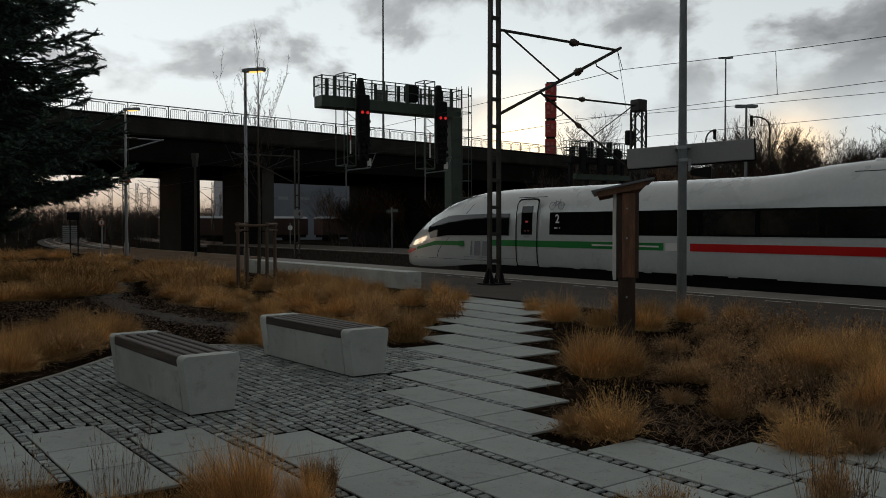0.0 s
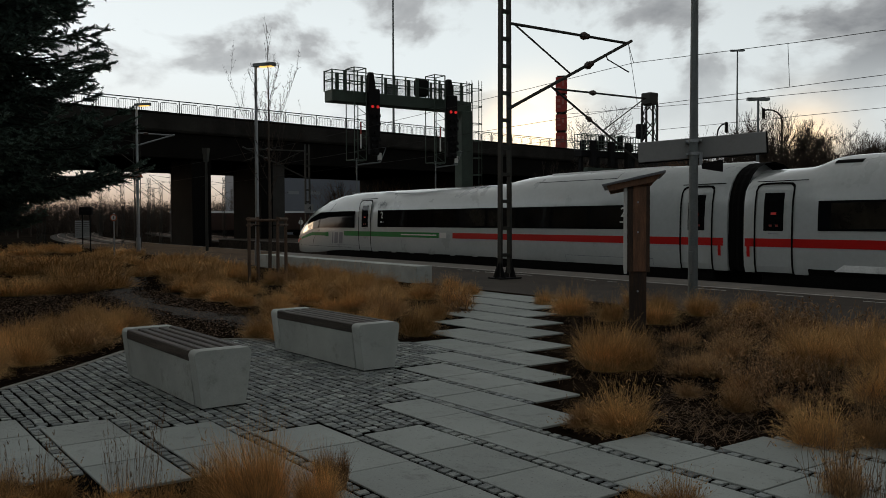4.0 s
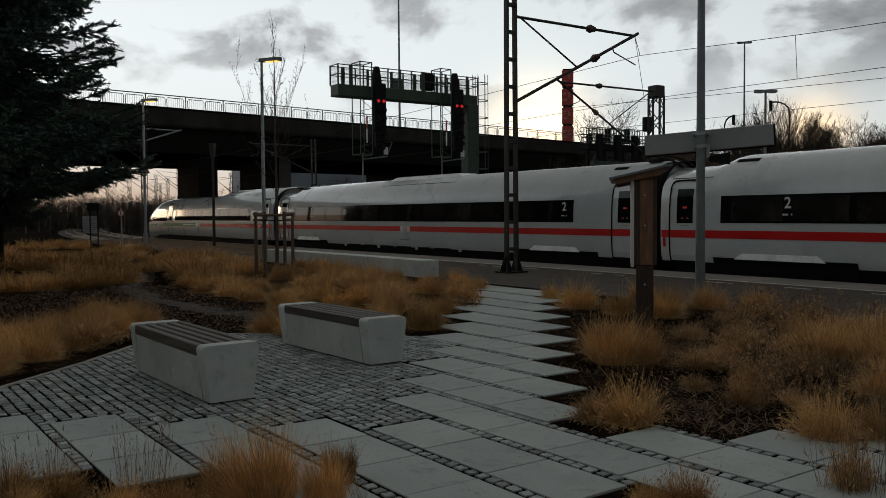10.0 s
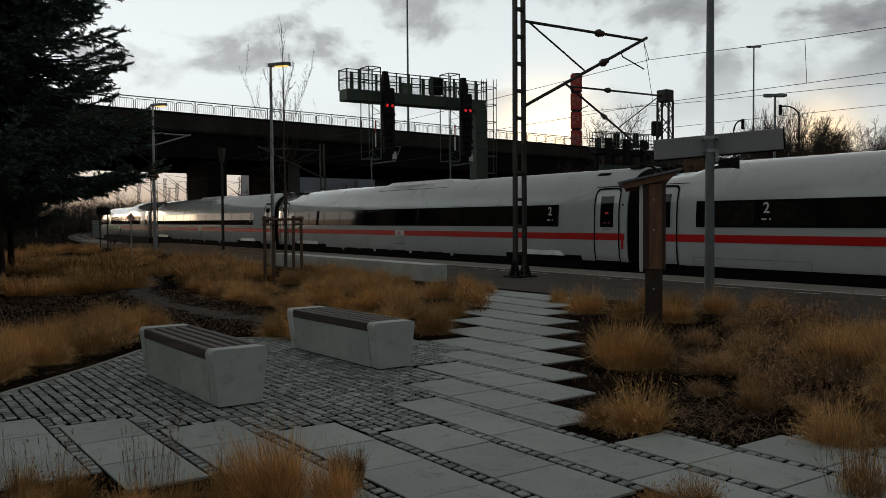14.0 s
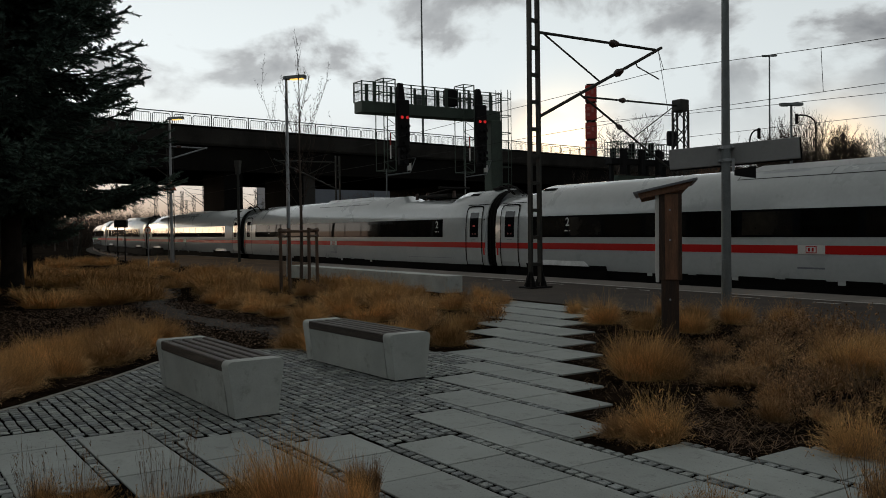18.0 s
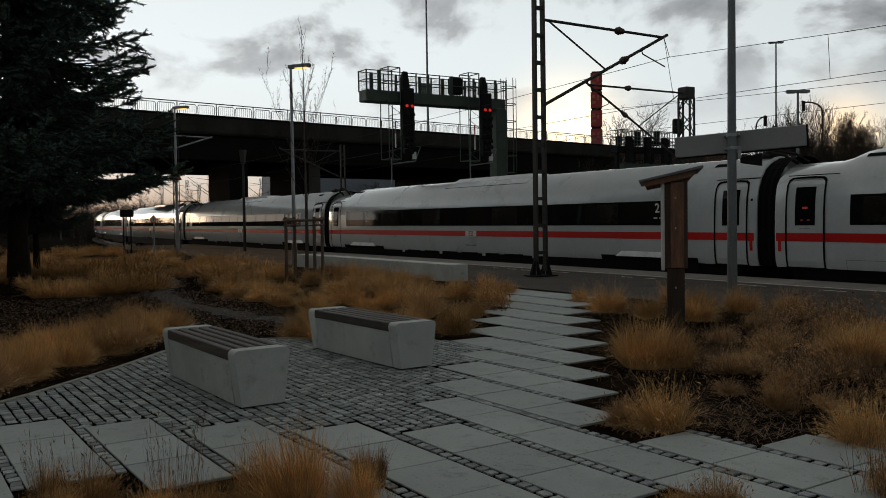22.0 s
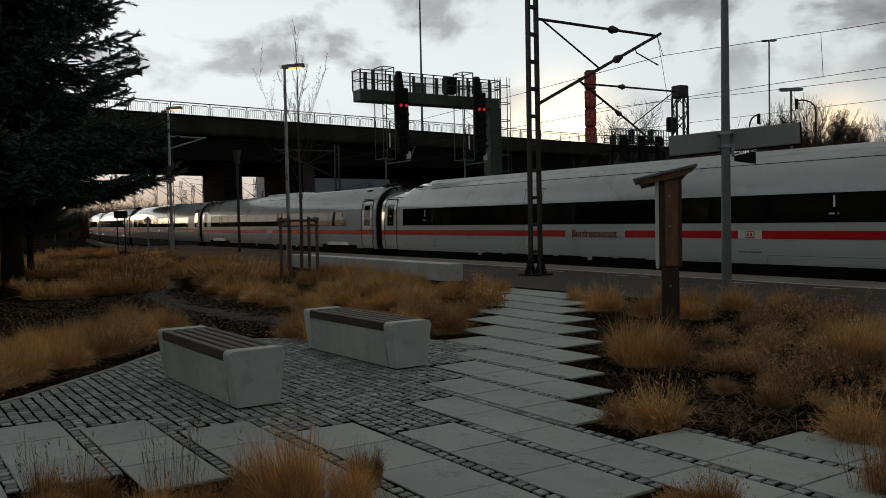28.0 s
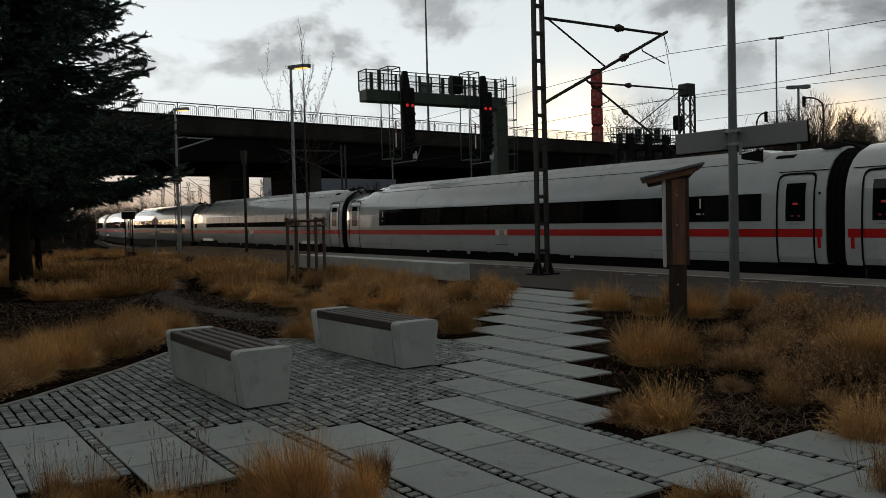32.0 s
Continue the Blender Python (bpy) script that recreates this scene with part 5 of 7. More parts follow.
    part("number_plate_blank", Geo().box((x + 0.05, y + 0.82, 5.25), (0.03, 0.24, 0.40), 0.005), M_SIGNWHITE, t, "small white plate")


def build_gantry():
    t = thing("signal_gantry", "dark green cantilever signal gantry over the tracks with red signals", "signal gantry", pose(0, 0, 0))
    x, y0, y1 = -41.3, 21.4, 30.6
    part("girder", Geo().box((x, (y0 + y1) / 2, 8.38), (0.9, y1 - y0, 0.62), 0.03), M_GANTRY, t, "green box girder")
    part("column", Geo().box((x + 0.4, 30.05, 3.5), (0.75, 0.80, 9.2), 0.04), M_GANTRY, t, "green steel column")
    rail = Geo()
    for dx in (-0.45, 0.45):
        for z in (9.72, 9.22):
            rail.tube((x + dx, y0, z), (x + dx, y1, z), 0.03, 0.03, 4)
    for yy in (y0, y1):
        for z in (9.72, 9.22):
            rail.tube((x - 0.45, yy, z), (x + 0.45, yy, z), 0.03, 0.03, 4)
    part("handrail", rail, M_GANTRY, t)
    y = y0
    k = 0
    while y < y1 + 0.01:
        w = (0.07, 0.20, 0.05, 0.12, 0.06, 0.16)[k % 6]
        for dx in (-0.45, 0.45):
            part("rail_post", Geo().box((x + dx, y, 9.2), (0.06, w, 1.1)), M_GANTRY, t)
        y += (y1 - y0) / 12
        k += 1
    step = (y1 - y0) / 12
    for j in range(12):
        net = Geo()
        for q in range(1, 17):
            yy = y0 + step * (j + q / 17)
            net.tube((x - 0.46, yy, 8.72), (x - 0.46, yy, 9.70), 0.006, 0.006, 3, False)
        for q in range(1, 14):
            zz = 8.72 + 0.07 * q
            net.tube((x - 0.46, y0 + step * j, zz), (x - 0.46, y0 + step * (j + 1), zz), 0.006, 0.006, 3, False)
        part("mesh_panel", net, M_GALV, t, "fine steel mesh panel of the walkway")
    part("guard_sheet", Geo().box((x - 0.47, 25.6, 9.0), (0.02, 0.75, 0.75)), M_GANTRY, t)
    part("indicator", Geo().box((x + 0.2, 27.2, 9.25), (0.5, 0.75, 0.95), 0.08), M_BLACK, t, "black round-cornered indicator")
    signal_head(t, 23.5, x + 0.35)
    signal_head(t, 28.4, x + 0.75)
    # ladder cage at the column
    cage = part("ladder_cage", Geo().tube((x + 0.04, 30.72, 1.0), (x + 0.04, 30.72, 9.9), 0.02, 0.02, 4), M_GANTRY, t, "hooped ladder cage")
    for k in range(7):
        z = 3.4 + k * 1.0
        pts = [(x + 0.5 + 0.46 * math.cos(a), 30.72 + 0.46 * math.sin(a), z) for a in [i * math.pi / 5 for i in range(11)]]
        part("hoop", Geo().path(pts, 0.028, 3), M_GANTRY, cage)
    for a in [i * math.pi / 3.5 for i in range(7)]:
        p = (x + 0.5 + 0.46 * math.cos(a), 30.72 + 0.46 * math.sin(a))
        part("upright", Geo().tube((*p, 1.0), (*p, 9.9), 0.022, 0.022, 3), M_GANTRY, cage)


build_gantry()


def far_gantry():
    t = thing("far_signal_gantry", "dark distant signal gantry with railings and hooded signals", "signal gantry", pose(-49, 50.3, 0))
    part("girder", Geo().box((0, 0, 6.9), (0.8, 6.6, 0.5), 0.03), M_BLACK, t)
    part("lower_girder", Geo().box((0, 0.6, 5.6), (0.5, 6.2, 0.45), 0.03), M_GANTRY, t)
    for y in (-3.0, -1.2, 0.8, 2.8):
        part("leg", Geo().box((0, y, 2.3), (0.3, 0.26, 9.0), 0.02), M_BLACK, t)
    g = Geo()
    for z in (7.35, 7.65, 7.9, 8.4):
        g.tube((0.4, -3.3, z), (0.4, 3.3, z), 0.04, 0.04, 4)
        g.tube((-0.4, -3.3, z), (-0.4, 3.3, z), 0.04, 0.04, 4)
    for k in range(23):
        for dx in (-0.4, 0.4):
            g.tube((dx, -3.3 + 0.30 * k, 7.1), (dx, -3.3 + 0.30 * k, 8.4), 0.026, 0.026, 4)
    part("handrail", g, M_GANTRY, t)
    for y in (-2.2, -0.2, 1.7):
        part("signal_box", Geo().box((0.5, y, 6.9), (0.4, 0.5, 2.0), 0.05), M_BLACK, t, "black signal housing")
    for y, z, w, h in ((-2.9, 7.5, 0.22, 0.8), (-1.6, 7.4, 0.5, 0.5), (-0.9, 7.8, 0.18, 1.1), (0.5, 7.45, 0.6, 0.5), (1.3, 7.9, 0.16, 1.2), (2.3, 7.5, 0.35, 0.6)):
        part("equipment_box", Geo().box((0.1, y, z), (0.5, w, h), 0.04), M_BLACK, t)
    part("hood", Geo().box((0.5, 3.2, 8.9), (0.5, 0.9, 1.2), 0.12), M_BLACK, t)


far_gantry()

# ---- further catenary masts ----
m2 = thing("lattice_mast", "dark lattice mast with a box head beside the far track", "mast", pose(-28.9, 32.5, 0), "catenary masts")
part("lattice", lattice(Geo(), (0, 0, 0), 7.4, 0.56, 0.56, 0.62, 0.042, 20), M_MAST, m2)
part("head_box", Geo().box((0, 0, 7.62), (0.60, 0.60, 0.58), 0.04), M_MAST, m2, "box-shaped mast head")
cantilever(pose(-28.9, 32.5, 0, 0, 0, 180), 6.3, 7.62, 4.2, "dark overhead line arm on the lattice mast")
wire("messenger_wire", sag((-28.9, 26.6, 6.47), (45, 26.6, 6.47), 0.95), 0.011, "thin dark messenger wire above the far track")
wire("contact_wire", [(-78, 27.0, 4.9), (-28.9, 26.6, 5.35), (45, 26.6, 4.55)], 0.010, "thin dark contact wire above the far track")
for x0 in (-14.3, -5.0, 3.0):
    k = (x0 + 20) / 62
    zm = 6.95 - 4 * 0.97 * k * (1 - k)
    wire("dropper", [(x0, 21.7, zm), (x0, 21.8, 5.50 - 0.75 * k)], 0.008, "thin dropper between the overhead wires")
wire("hanger", [(-20.0, 21.45, 7.55), (-20.0, 21.7, 6.95)], 0.010, "thin wire hanger at the end of the arm")
wire("hanger", [(-20.0, 21.45, 7.55), (-19.9, 21.8, 5.5)], 0.008, "thin wire hanger at the end of the arm")

fm = batten_mast("catenary_mast", (-52.9, 25.8, -0.9), 7.75, 0.34, 0.28, "dark batten mast with a white board by the far track", 0)
cantilever(pose(-52.9, 25.8, 0, 0, 0, 180), 4.4, 6.4, 4.6, "pale overhead line arm under the bridge")
bd = thing("signal_board", "small pale square number board on a mast", "sign", pose(-52.72, 25.8, 2.55), "railway signs")
part("board", Geo().box((0, 0, 0), (0.04, 0.66, 0.58), 0.01), M_SIGN, bd)
part("numeral", text_mesh("4", 0.44, M_BLACK), None, bd, "black numeral", m=pose(0.03, 0.05, 0, 90, 0, 90))
for x, y, h in ((-112.5, 30.9, 8.6), (-111.6, 32.2, 8.2), (-110.6, 33.4, 7.6), (-109.9, 34.7, 8.4), (-106.2, 40.1, 8.3), (-150, 44.0, 8.5), (-60, 16.55, 8.9), (-96, 17.0, 8.0), (-100, 31.5, 8.5), (-108, 28.0, 8.5), (-120, 40.0, 8.5), (-122, 21.0, 8.0), (-128, 52.0, 8.5), (-140, 33.0, 8.5), (-150, 58.0, 8.5), (-116, 62.0, 8.5)):
    t = thing("lattice_mast", "slender dark lattice mast beyond the bridge", "mast", pose(x, y, -1.0), "catenary masts")
    part("lattice", lattice(Geo(), (0, 0, 0), h, 0.30, 0.30, 0.9, 0.018, 15), M_MAST, t)
    part("arm", Geo().path([(0, 0, h - 0.8), (0, -2.6, h - 0.5), (0, 0, h - 2.4)], 0.04, 4), M_MAST, t)
ca = thing("cantilever_arm", "pale galvanised overhead line arm in front of the bridge", "cantilever", pose(-60, 16.55, 0), "overhead line arms")
part("top_tube", Geo().tube((0, 0.1, 7.72), (0, 2.55, 7.68), 0.045, 0.045, 8), M_GALV, ca)
part("diagonal_tube", Geo().tube((0, 0.1, 6.90), (0, 2.6, 7.74), 0.05, 0.05, 8), M_GALV, ca)
part("insulator", Geo().tube((0, 0.45, 7.72), (0, 0.75, 7.715), 0.08, 0.08, 8), M_INSUL, ca)
for k in range(7):
    y = 14 + 5.2 * k
    wire("far_wire", sag((-98, y, 5.2 + 0.35 * (k % 3)), (-175, y + 16, 5.0 + 0.3 * (k % 2)), 0.3, 4), 0.02, "distant dark overhead wire")


# ---- lamps ----
def street_lamp(name, x, y, h, lit, turn, label, head=0.85, r=0.085, double=False, z=0.0):
    t = thing(name, label, "lamp", pose(x, y, z, 0, 0, turn), "platform lamps")
    part("pole", Geo().tube((0, 0, -0.1), (0, 0, h), r, r * 0.6, 12), M_POLE if z or not lit else M_GALV, t, "slim steel pole", smooth=True)
    part("foot", Geo().tube((0, 0, -0.05), (0, 0, 0.9), r * 1.35, r * 1.3, 12), M_GALV, t, smooth=True)
    sides = (-1, 1) if double else (1,)
    for s in sides:
        g = Geo()
        g.loft([[(s * u, v, h + z) for v, z in ((-w, 0.0), (w, 0.0), (w * 0.8, 0.13), (-w * 0.8, 0.13))] for u, w in ((-0.08, 0.10), (0.15, 0.14), (head * 0.8, 0.16), (head, 0.10))])
        hd = part("lamp_head", g, M_POLE, t, "flat lamp head")
        part("lens", Geo().box((s * head * 0.56, 0, h - 0.012), (head * 0.62, 0.20, 0.03), 0.01), M_SODIUM if lit else M_GALV, hd, "amber glowing lens" if lit else "dull lens")
    return t


street_lamp("street_lamp", -31.31, 13.13, 7.62, True, 35, "slim grey platform lamp with a lit amber head")
street_lamp("street_lamp", -45.12, 12.46, 7.60, True, 35, "slim grey platform lamp with a lit amber head beside dry grass")
street_lamp("street_lamp", -25.9, 36.9, 7.55, False, 55, "grey platform lamp with a double unlit head", 0.55, 0.09, True)
street_lamp("street_lamp", -47.4, 64.5, 16.4, False, 50, "tall thin double-armed street lamp beyond the tracks", 0.62, 0.10, True)
street_lamp("street_lamp", -81.4, 50.2, 18.8, False, 35, "very tall thin lamp pole standing on the bridge", 1.3, 0.13, True, 11.2)

tri = thing("warning_sign", "orange-red triangular warning sign on a lamp pole", "sign", pose(-45.0, 12.38, 4.15, 0, 0, 55), "railway signs")
ring3 = [(math.cos(a), math.sin(a)) for a in (math.pi / 2, math.pi * 7 / 6, math.pi * 11 / 6)]
part("plate", Geo().prism([(x * 0.40, y * 0.40) for x, y in ring3], -0.01, 0.01, pose(0, 0, 0, 90, 0, 0)), M_ORANGE, tri)
part("centre", Geo().prism([(x * 0.22, y * 0.22) for x, y in ring3], -0.014, 0.014, pose(0, 0, 0, 90, 0, 0)), M_SIGN, tri)

rs = thing("round_sign", "small round white sign on a thin post", "sign", pose(-39.5, 9.86, 0, 0, 0, 55), "railway signs")
part("post", Geo().tube((0, 0, 0), (0, 0, 2.1), 0.035, 0.035, 8), M_GALV, rs)
part("disc", Geo().tube((0, -0.05, 1.9), (0, -0.02, 1.9), 0.15, 0.15, 20), M_ORANGE, rs, "reddish sign rim")
part("face", Geo().tube((0, -0.056, 1.9), (0, -0.03, 1.9), 0.11, 0.11, 20), M_SIGNWHITE, rs)
part("bar", Geo().box((0, -0.06, 1.9), (0.03, 0.012, 0.13)), M_BLACK, rs)

sp = thing("speaker_pole", "thin dark pole with a boxy loudspeaker on top", "loudspeaker", pose(-48.9, 17.4, 0, 0, 0, 40))
part("pole", Geo().tube((0, 0, -0.1), (0, 0, 5.4), 0.09, 0.07, 10), M_MAST, sp)
part("speaker", Geo().loft([[(x * s, y * s, z) for x, y in ((-0.16, -0.16), (0.16, -0.16), (0.16, 0.16), (-0.16, 0.16))] for s, z in ((0.62, 5.15), (1.0, 5.85), (1.0, 5.95))]), M_MAST, sp, "tapered loudspeaker box")

fs = thing("station_sign", "narrow dark station sign on a grey post across the tracks", "sign", pose(-49.2, 31.0, 0, 0, 0, 0), "railway signs")
part("post", Geo().tube((0, 0, 0), (0, 0, 3.0), 0.05, 0.05, 8), M_POLE, fs)
part("board", Geo().box((0.1, 0.0, 2.75), (1.5, 0.06, 0.20), 0.01), M_GANTRY, fs)
gs = thing("lineside_disc", "small round lineside disc on a dark post", "sign", pose(-64.0, 30.6, -0.9, 0, 0, 35), "railway signs")
part("post", Geo().tube((0, 0, 0), (0, 0, 2.9), 0.05, 0.05, 6), M_POLE, gs)
part("disc", Geo().tube((0, -0.03, 2.5), (0, 0.03, 2.5), 0.20, 0.20, 16), M_SIGNWHITE, gs)

# ---- sign pole on the platform ----
pole = thing("sign_pole", "tall tapered grey-green steel pole at the platform edge", "pole", pose(-10.99, 13.62, 0))
part("shaft", Geo().tube((0, 0, -0.1), (0, 0, 7.9), 0.098, 0.062, 16), M_POLE, pole, smooth=True)
part("service_door", Geo().box((0.02, -0.095, 0.9), (0.09, 0.02, 0.45), 0.006), M_POLE, pole)
a, b = Vector((-11.95, 13.10, 0)), Vector((-10.0, 14.50, 0))
d = (b - a).normalized()
turn = math.degrees(math.atan2(d.y, d.x))
sgn = thing("platform_sign", "blank grey platform sign board clamped to a steel pole", "sign", Matrix.Translation(((a.x + b.x) / 2, (a.y + b.y) / 2, 3.16)) @ pose(0, 0, 0, 0, -3.3, turn))
part("board", Geo().box((0, 0.14, 0), (2.42, 0.09, 0.405), 0.012), M_SIGN, sgn, "grey sheet metal back")
part("edge_frame", Geo().box((0, 0.19, -0.21), (2.42, 0.12, 0.03), 0.005), M_BLACK, sgn)
part("end_frame", Geo().box((1.225, 0.15, 0), (0.03, 0.12, 0.42), 0.005), M_BLACK, sgn)
for z in (0.12, -0.13):
    part("clamp", Geo().tube((-0.117, -0.137, z - 0.03), (-0.117, -0.137, z + 0.03), 0.105, 0.105, 14).box((-0.117, 0.0, z), (0.30, 0.20, 0.05), 0.006), M_GALV, sgn, "pole clamp with bolts")
    for dx in (-0.13, 0.13):
        part("bolt", Geo().tube((-0.117 + dx, -0.16, z), (-0.117 + dx, 0.09, z), 0.014, 0.014, 6), M_GALV, sgn)
horn = thing("loudspeaker", "dark wedge-shaped loudspeaker below the sign board", "loudspeaker", Matrix.Translation((-10.72, 13.85, 2.78)) @ pose(0, 0, 0, 0, 0, turn))
part("horn", Geo().loft([[(x, y * s, z * s) for y, z in ((-0.12, -0.12), (0.12, -0.12), (0.12, 0.12), (-0.12, 0.12))] for x, s in ((-0.20, 0.40), (0.0, 0.70), (0.19, 0.95))]), M_BLACK, horn)
part("bracket", Geo().box((-0.22, 0, 0.14), (0.06, 0.05, 0.22)), M_GALV, horn)

# ---- timber information board, seen end on ----
ib = thing("information_board", "red-brown timber information board with a small sloping roof", "notice board", Matrix.Translation((-9.45, 10.30, 0)) @ pose(0, 0, 0, 0, 0, 43.5))
# shaded sides and the lit strip are painted as two timber browns
part("post", Geo().box((0.05, 0, 1.14), (0.26, 0.14, 2.28), 0.008), M_WOODSHADE, ib, "front timber post in the shaded brown")
part("post", Geo().box((0.045, 1.65, 1.14), (0.235, 0.13, 2.28), 0.008), M_WOODSHADE, ib, "rear timber post")
part("plank", Geo().box((0.07, -0.090, 1.60), (0.20, 0.02, 1.34), 0.004), M_WOODPOST, ib, "facing plank in the lit timber brown")
part("board_frame", Geo().box((0.055, 0, 1.60), (0.345, 0.165, 1.36), 0.006), M_WOODSHADE, ib, "wider timber frame of the board")
part("panel", Geo().box((-0.145, 0.80, 1.60), (0.05, 1.74, 1.42), 0.004), M_PANEL, ib, "pale panel edge")
roof = Geo()
roof.loft([[(x, y, z) for x, z in ((-0.50, 2.27), (0.46, 2.475), (0.455, 2.51), (-0.515, 2.30))] for y in (-0.22, 1.9)])
part("roof", roof, M_ROOFTIN, ib, "grey sheet roof")
for y in (-0.16, 1.75):
    part("rafter", Geo().loft([[(x, yy, z) for x, z in ((-0.40, 2.20), (0.30, 2.34), (0.40, 2.46), (-0.44, 2.28))] for yy in (y, y + 0.06)]), M_WOODPOST, ib, "dark timber rafter")
for z in (2.02, 1.55, 0.62):
    part("bolt", Geo().tube((0.045, -0.11, z), (0.045, -0.06, z), 0.016, 0.016, 8), M_GALV, ib)

# ---- red sign tower behind the bridge ----
tw = thing("sign_tower", "tall red sign tower of stacked panels behind the bridge", "sign tower", pose(-111.0, 102.5, -0.6, 0, 0, 45))
for k in range(4):
    z = 14.5 + 3.17 * k
    bx = part("panel", Geo().box((0, 0, z + 1.42), (1.9, 1.9, 2.80), 0.06), M_TOWER, tw, "red painted panel")
    for turned in (0, 90):
        q = pose(0, 0, 0, 0, 0, turned)
        for dx, dz, w, h in ((-0.45, 0.55, 0.5, 0.5), (0.30, 0.35, 0.35, 0.9), (-0.40, -0.45, 0.6, 0.4)):
            part("pale_shape", Geo().box((dx, -0.955, z + 1.42 + dz), (w, 0.02, h), 0, q), M_TOWERPALE, bx, "paler weathered sign shape")
part("core", Geo().box((0, 0, 13.5), (1.5, 1.5, 27.2)), M_BLACK, tw, "dark steel mast core")


# ---- street signals beyond the far platform ----
def street_signal(x, y, z, reach):
    t = thing("street_signal", "small black hooded street signal on a curved post", "traffic light", pose(x, y, 0, 0, 0, 35), "street signals")
    pts = [(reach, 0, -1.0), (reach, 0, z - 0.5)] + [(reach - reach * 0.8 * (1 - math.cos(a)) / 1.0, 0, z - 0.5 + 0.75 * math.sin(a)) for a in (0.4, 0.8, 1.2, 1.57)] + [(0, 0, z + 0.2)]
    part("post", Geo().path(pts, 0.055, 6), M_BLACK, t)
    part("housing", Geo().box((0, 0, z), (0.22, 0.22, 0.72), 0.04), M_BLACK, t, "black signal housing")
    for k in range(3):
        part("hood", Geo().tube((0.0, -0.10, z + 0.23 - 0.23 * k), (0.03, -0.24, z + 0.22 - 0.23 * k), 0.09, 0.095, 10), M_BLACK, t)


street_signal(-36.45, 52.53, 9.05, 1.2)
street_signal(-37.92, 50.44, 8.1, -0.6)


# ---- bare trees, conifer, dry grasses ----
def bare_tree(seed, h, spread, levels=5, stems=1, up=0.35, r0=None, kids=(3, 4), twig=0.012):
    """Trunk, limbs and twigs as one branching mesh: returns (trunk and limbs, twigs)."""
    rng = random.Random(seed)
    wood, fine = Geo(), Geo()

    def grow(p, d, length, r, lev):
        n = 3 if lev < 2 else 2
        q = p
        for k in range(n):
            d = (d + Vector((rng.gauss(0, 0.10), rng.gauss(0, 0.10), rng.gauss(0.03, 0.06) + up * 0.05))).normalized()
            e = q + d * (length / n)
            ra, rb = r * (1 - 0.35 * k / n), r * (1 - 0.35 * (k + 1) / n)
            (wood if lev < 2 else fine).tube(q, e, max(ra, twig), max(rb, twig * 0.8), 6 if lev == 0 else 4 if lev == 1 else 3, lev == 0)
            q = e
            if lev + 1 < levels and (k or lev):
                for _ in range(rng.choice(kids) if k == n - 1 else rng.choice((1, 2))):
                    side = Vector((rng.gauss(0, 1), rng.gauss(0, 1), rng.gauss(0.1, 0.5))).normalized()
                    nd = (d * (1.0 - spread) + side * spread + Vector((0, 0, up * 0.5))).normalized()
                    grow(q, nd, length * rng.uniform(0.50, 0.74), rb * rng.uniform(0.5, 0.7), lev + 1)
    for s in range(stems):
        a = rng.uniform(0, 6.28)
        lean = 0.0 if stems == 1 else rng.uniform(0.05, 0.4)
        grow(Vector((0.3 * (stems > 1) * math.cos(a), 0.3 * (stems > 1) * math.sin(a), -0.2)), Vector((lean * math.cos(a), lean * math.sin(a), 1)).normalized(), h * rng.uniform(0.36, 0.46), r0 or h * 0.016, 0)
    return wood, fine


def make_tree(seed, h, name, label, mat_twig, **kw):
    w, f = bare_tree(seed, h, **kw)
    t = thing(name, label, "tree", group="bare trees")
    part("trunk", w, M_BARK, t, smooth=True)
    part("crown", f, mat_twig, t, "bare leafless twigs")
    return t


protos = [make_tree(21, 9.5, "bare_tree", "leafless brown tree with many fine twigs", M_TWIG, spread=0.50, levels=6, stems=1, kids=(2, 2), twig=0.010),
          make_tree(22, 10.5, "bare_tree", "leafless brown tree with upright limbs", M_TWIG, spread=0.42, levels=6, stems=1, kids=(2, 3), twig=0.007),
          make_tree(23, 7.5, "bare_bush", "leafless orange-brown bush of thin stems", M_TWIG_RED, spread=0.40, levels=5, stems=4, twig=0.009, r0=0.055, kids=(2, 2)),
          make_tree(24, 6.0, "bare_bush", "leafless brown bush of thin stems", M_TWIG, spread=0.45, levels=5, stems=5, twig=0.009, r0=0.05, kids=(2, 2)),
          make_tree(25, 9.0, "bare_tree", "leafless tree with a lacy crown of fine twigs", M_TWIG, spread=0.46, levels=6, stems=1, kids=(3, 4), twig=0.006),
          make_tree(26, 9.0, "bare_tree", "leafless tree of many upright stems from the ground", M_TWIG, spread=0.34, levels=6, stems=3, up=0.5, kids=(2, 3), twig=0.006, r0=0.075)]
used = [0, 0, 0, 0, 0, 0]


def plant(k, x, y, z, s, turn):
    m = Matrix.Translation((x, y, z)) @ pose(0, 0, 0, 0, 0, turn)
    if not used[k]:
        used[k] = 1
        protos[k].matrix_basis = m
        ob = protos[k]
    else:
        ob = copy_thing(protos[k], m)
    ob.scale = (s * 1.12, s * 1.12, s * 1.12)
    return ob


rng = random.Random(5)
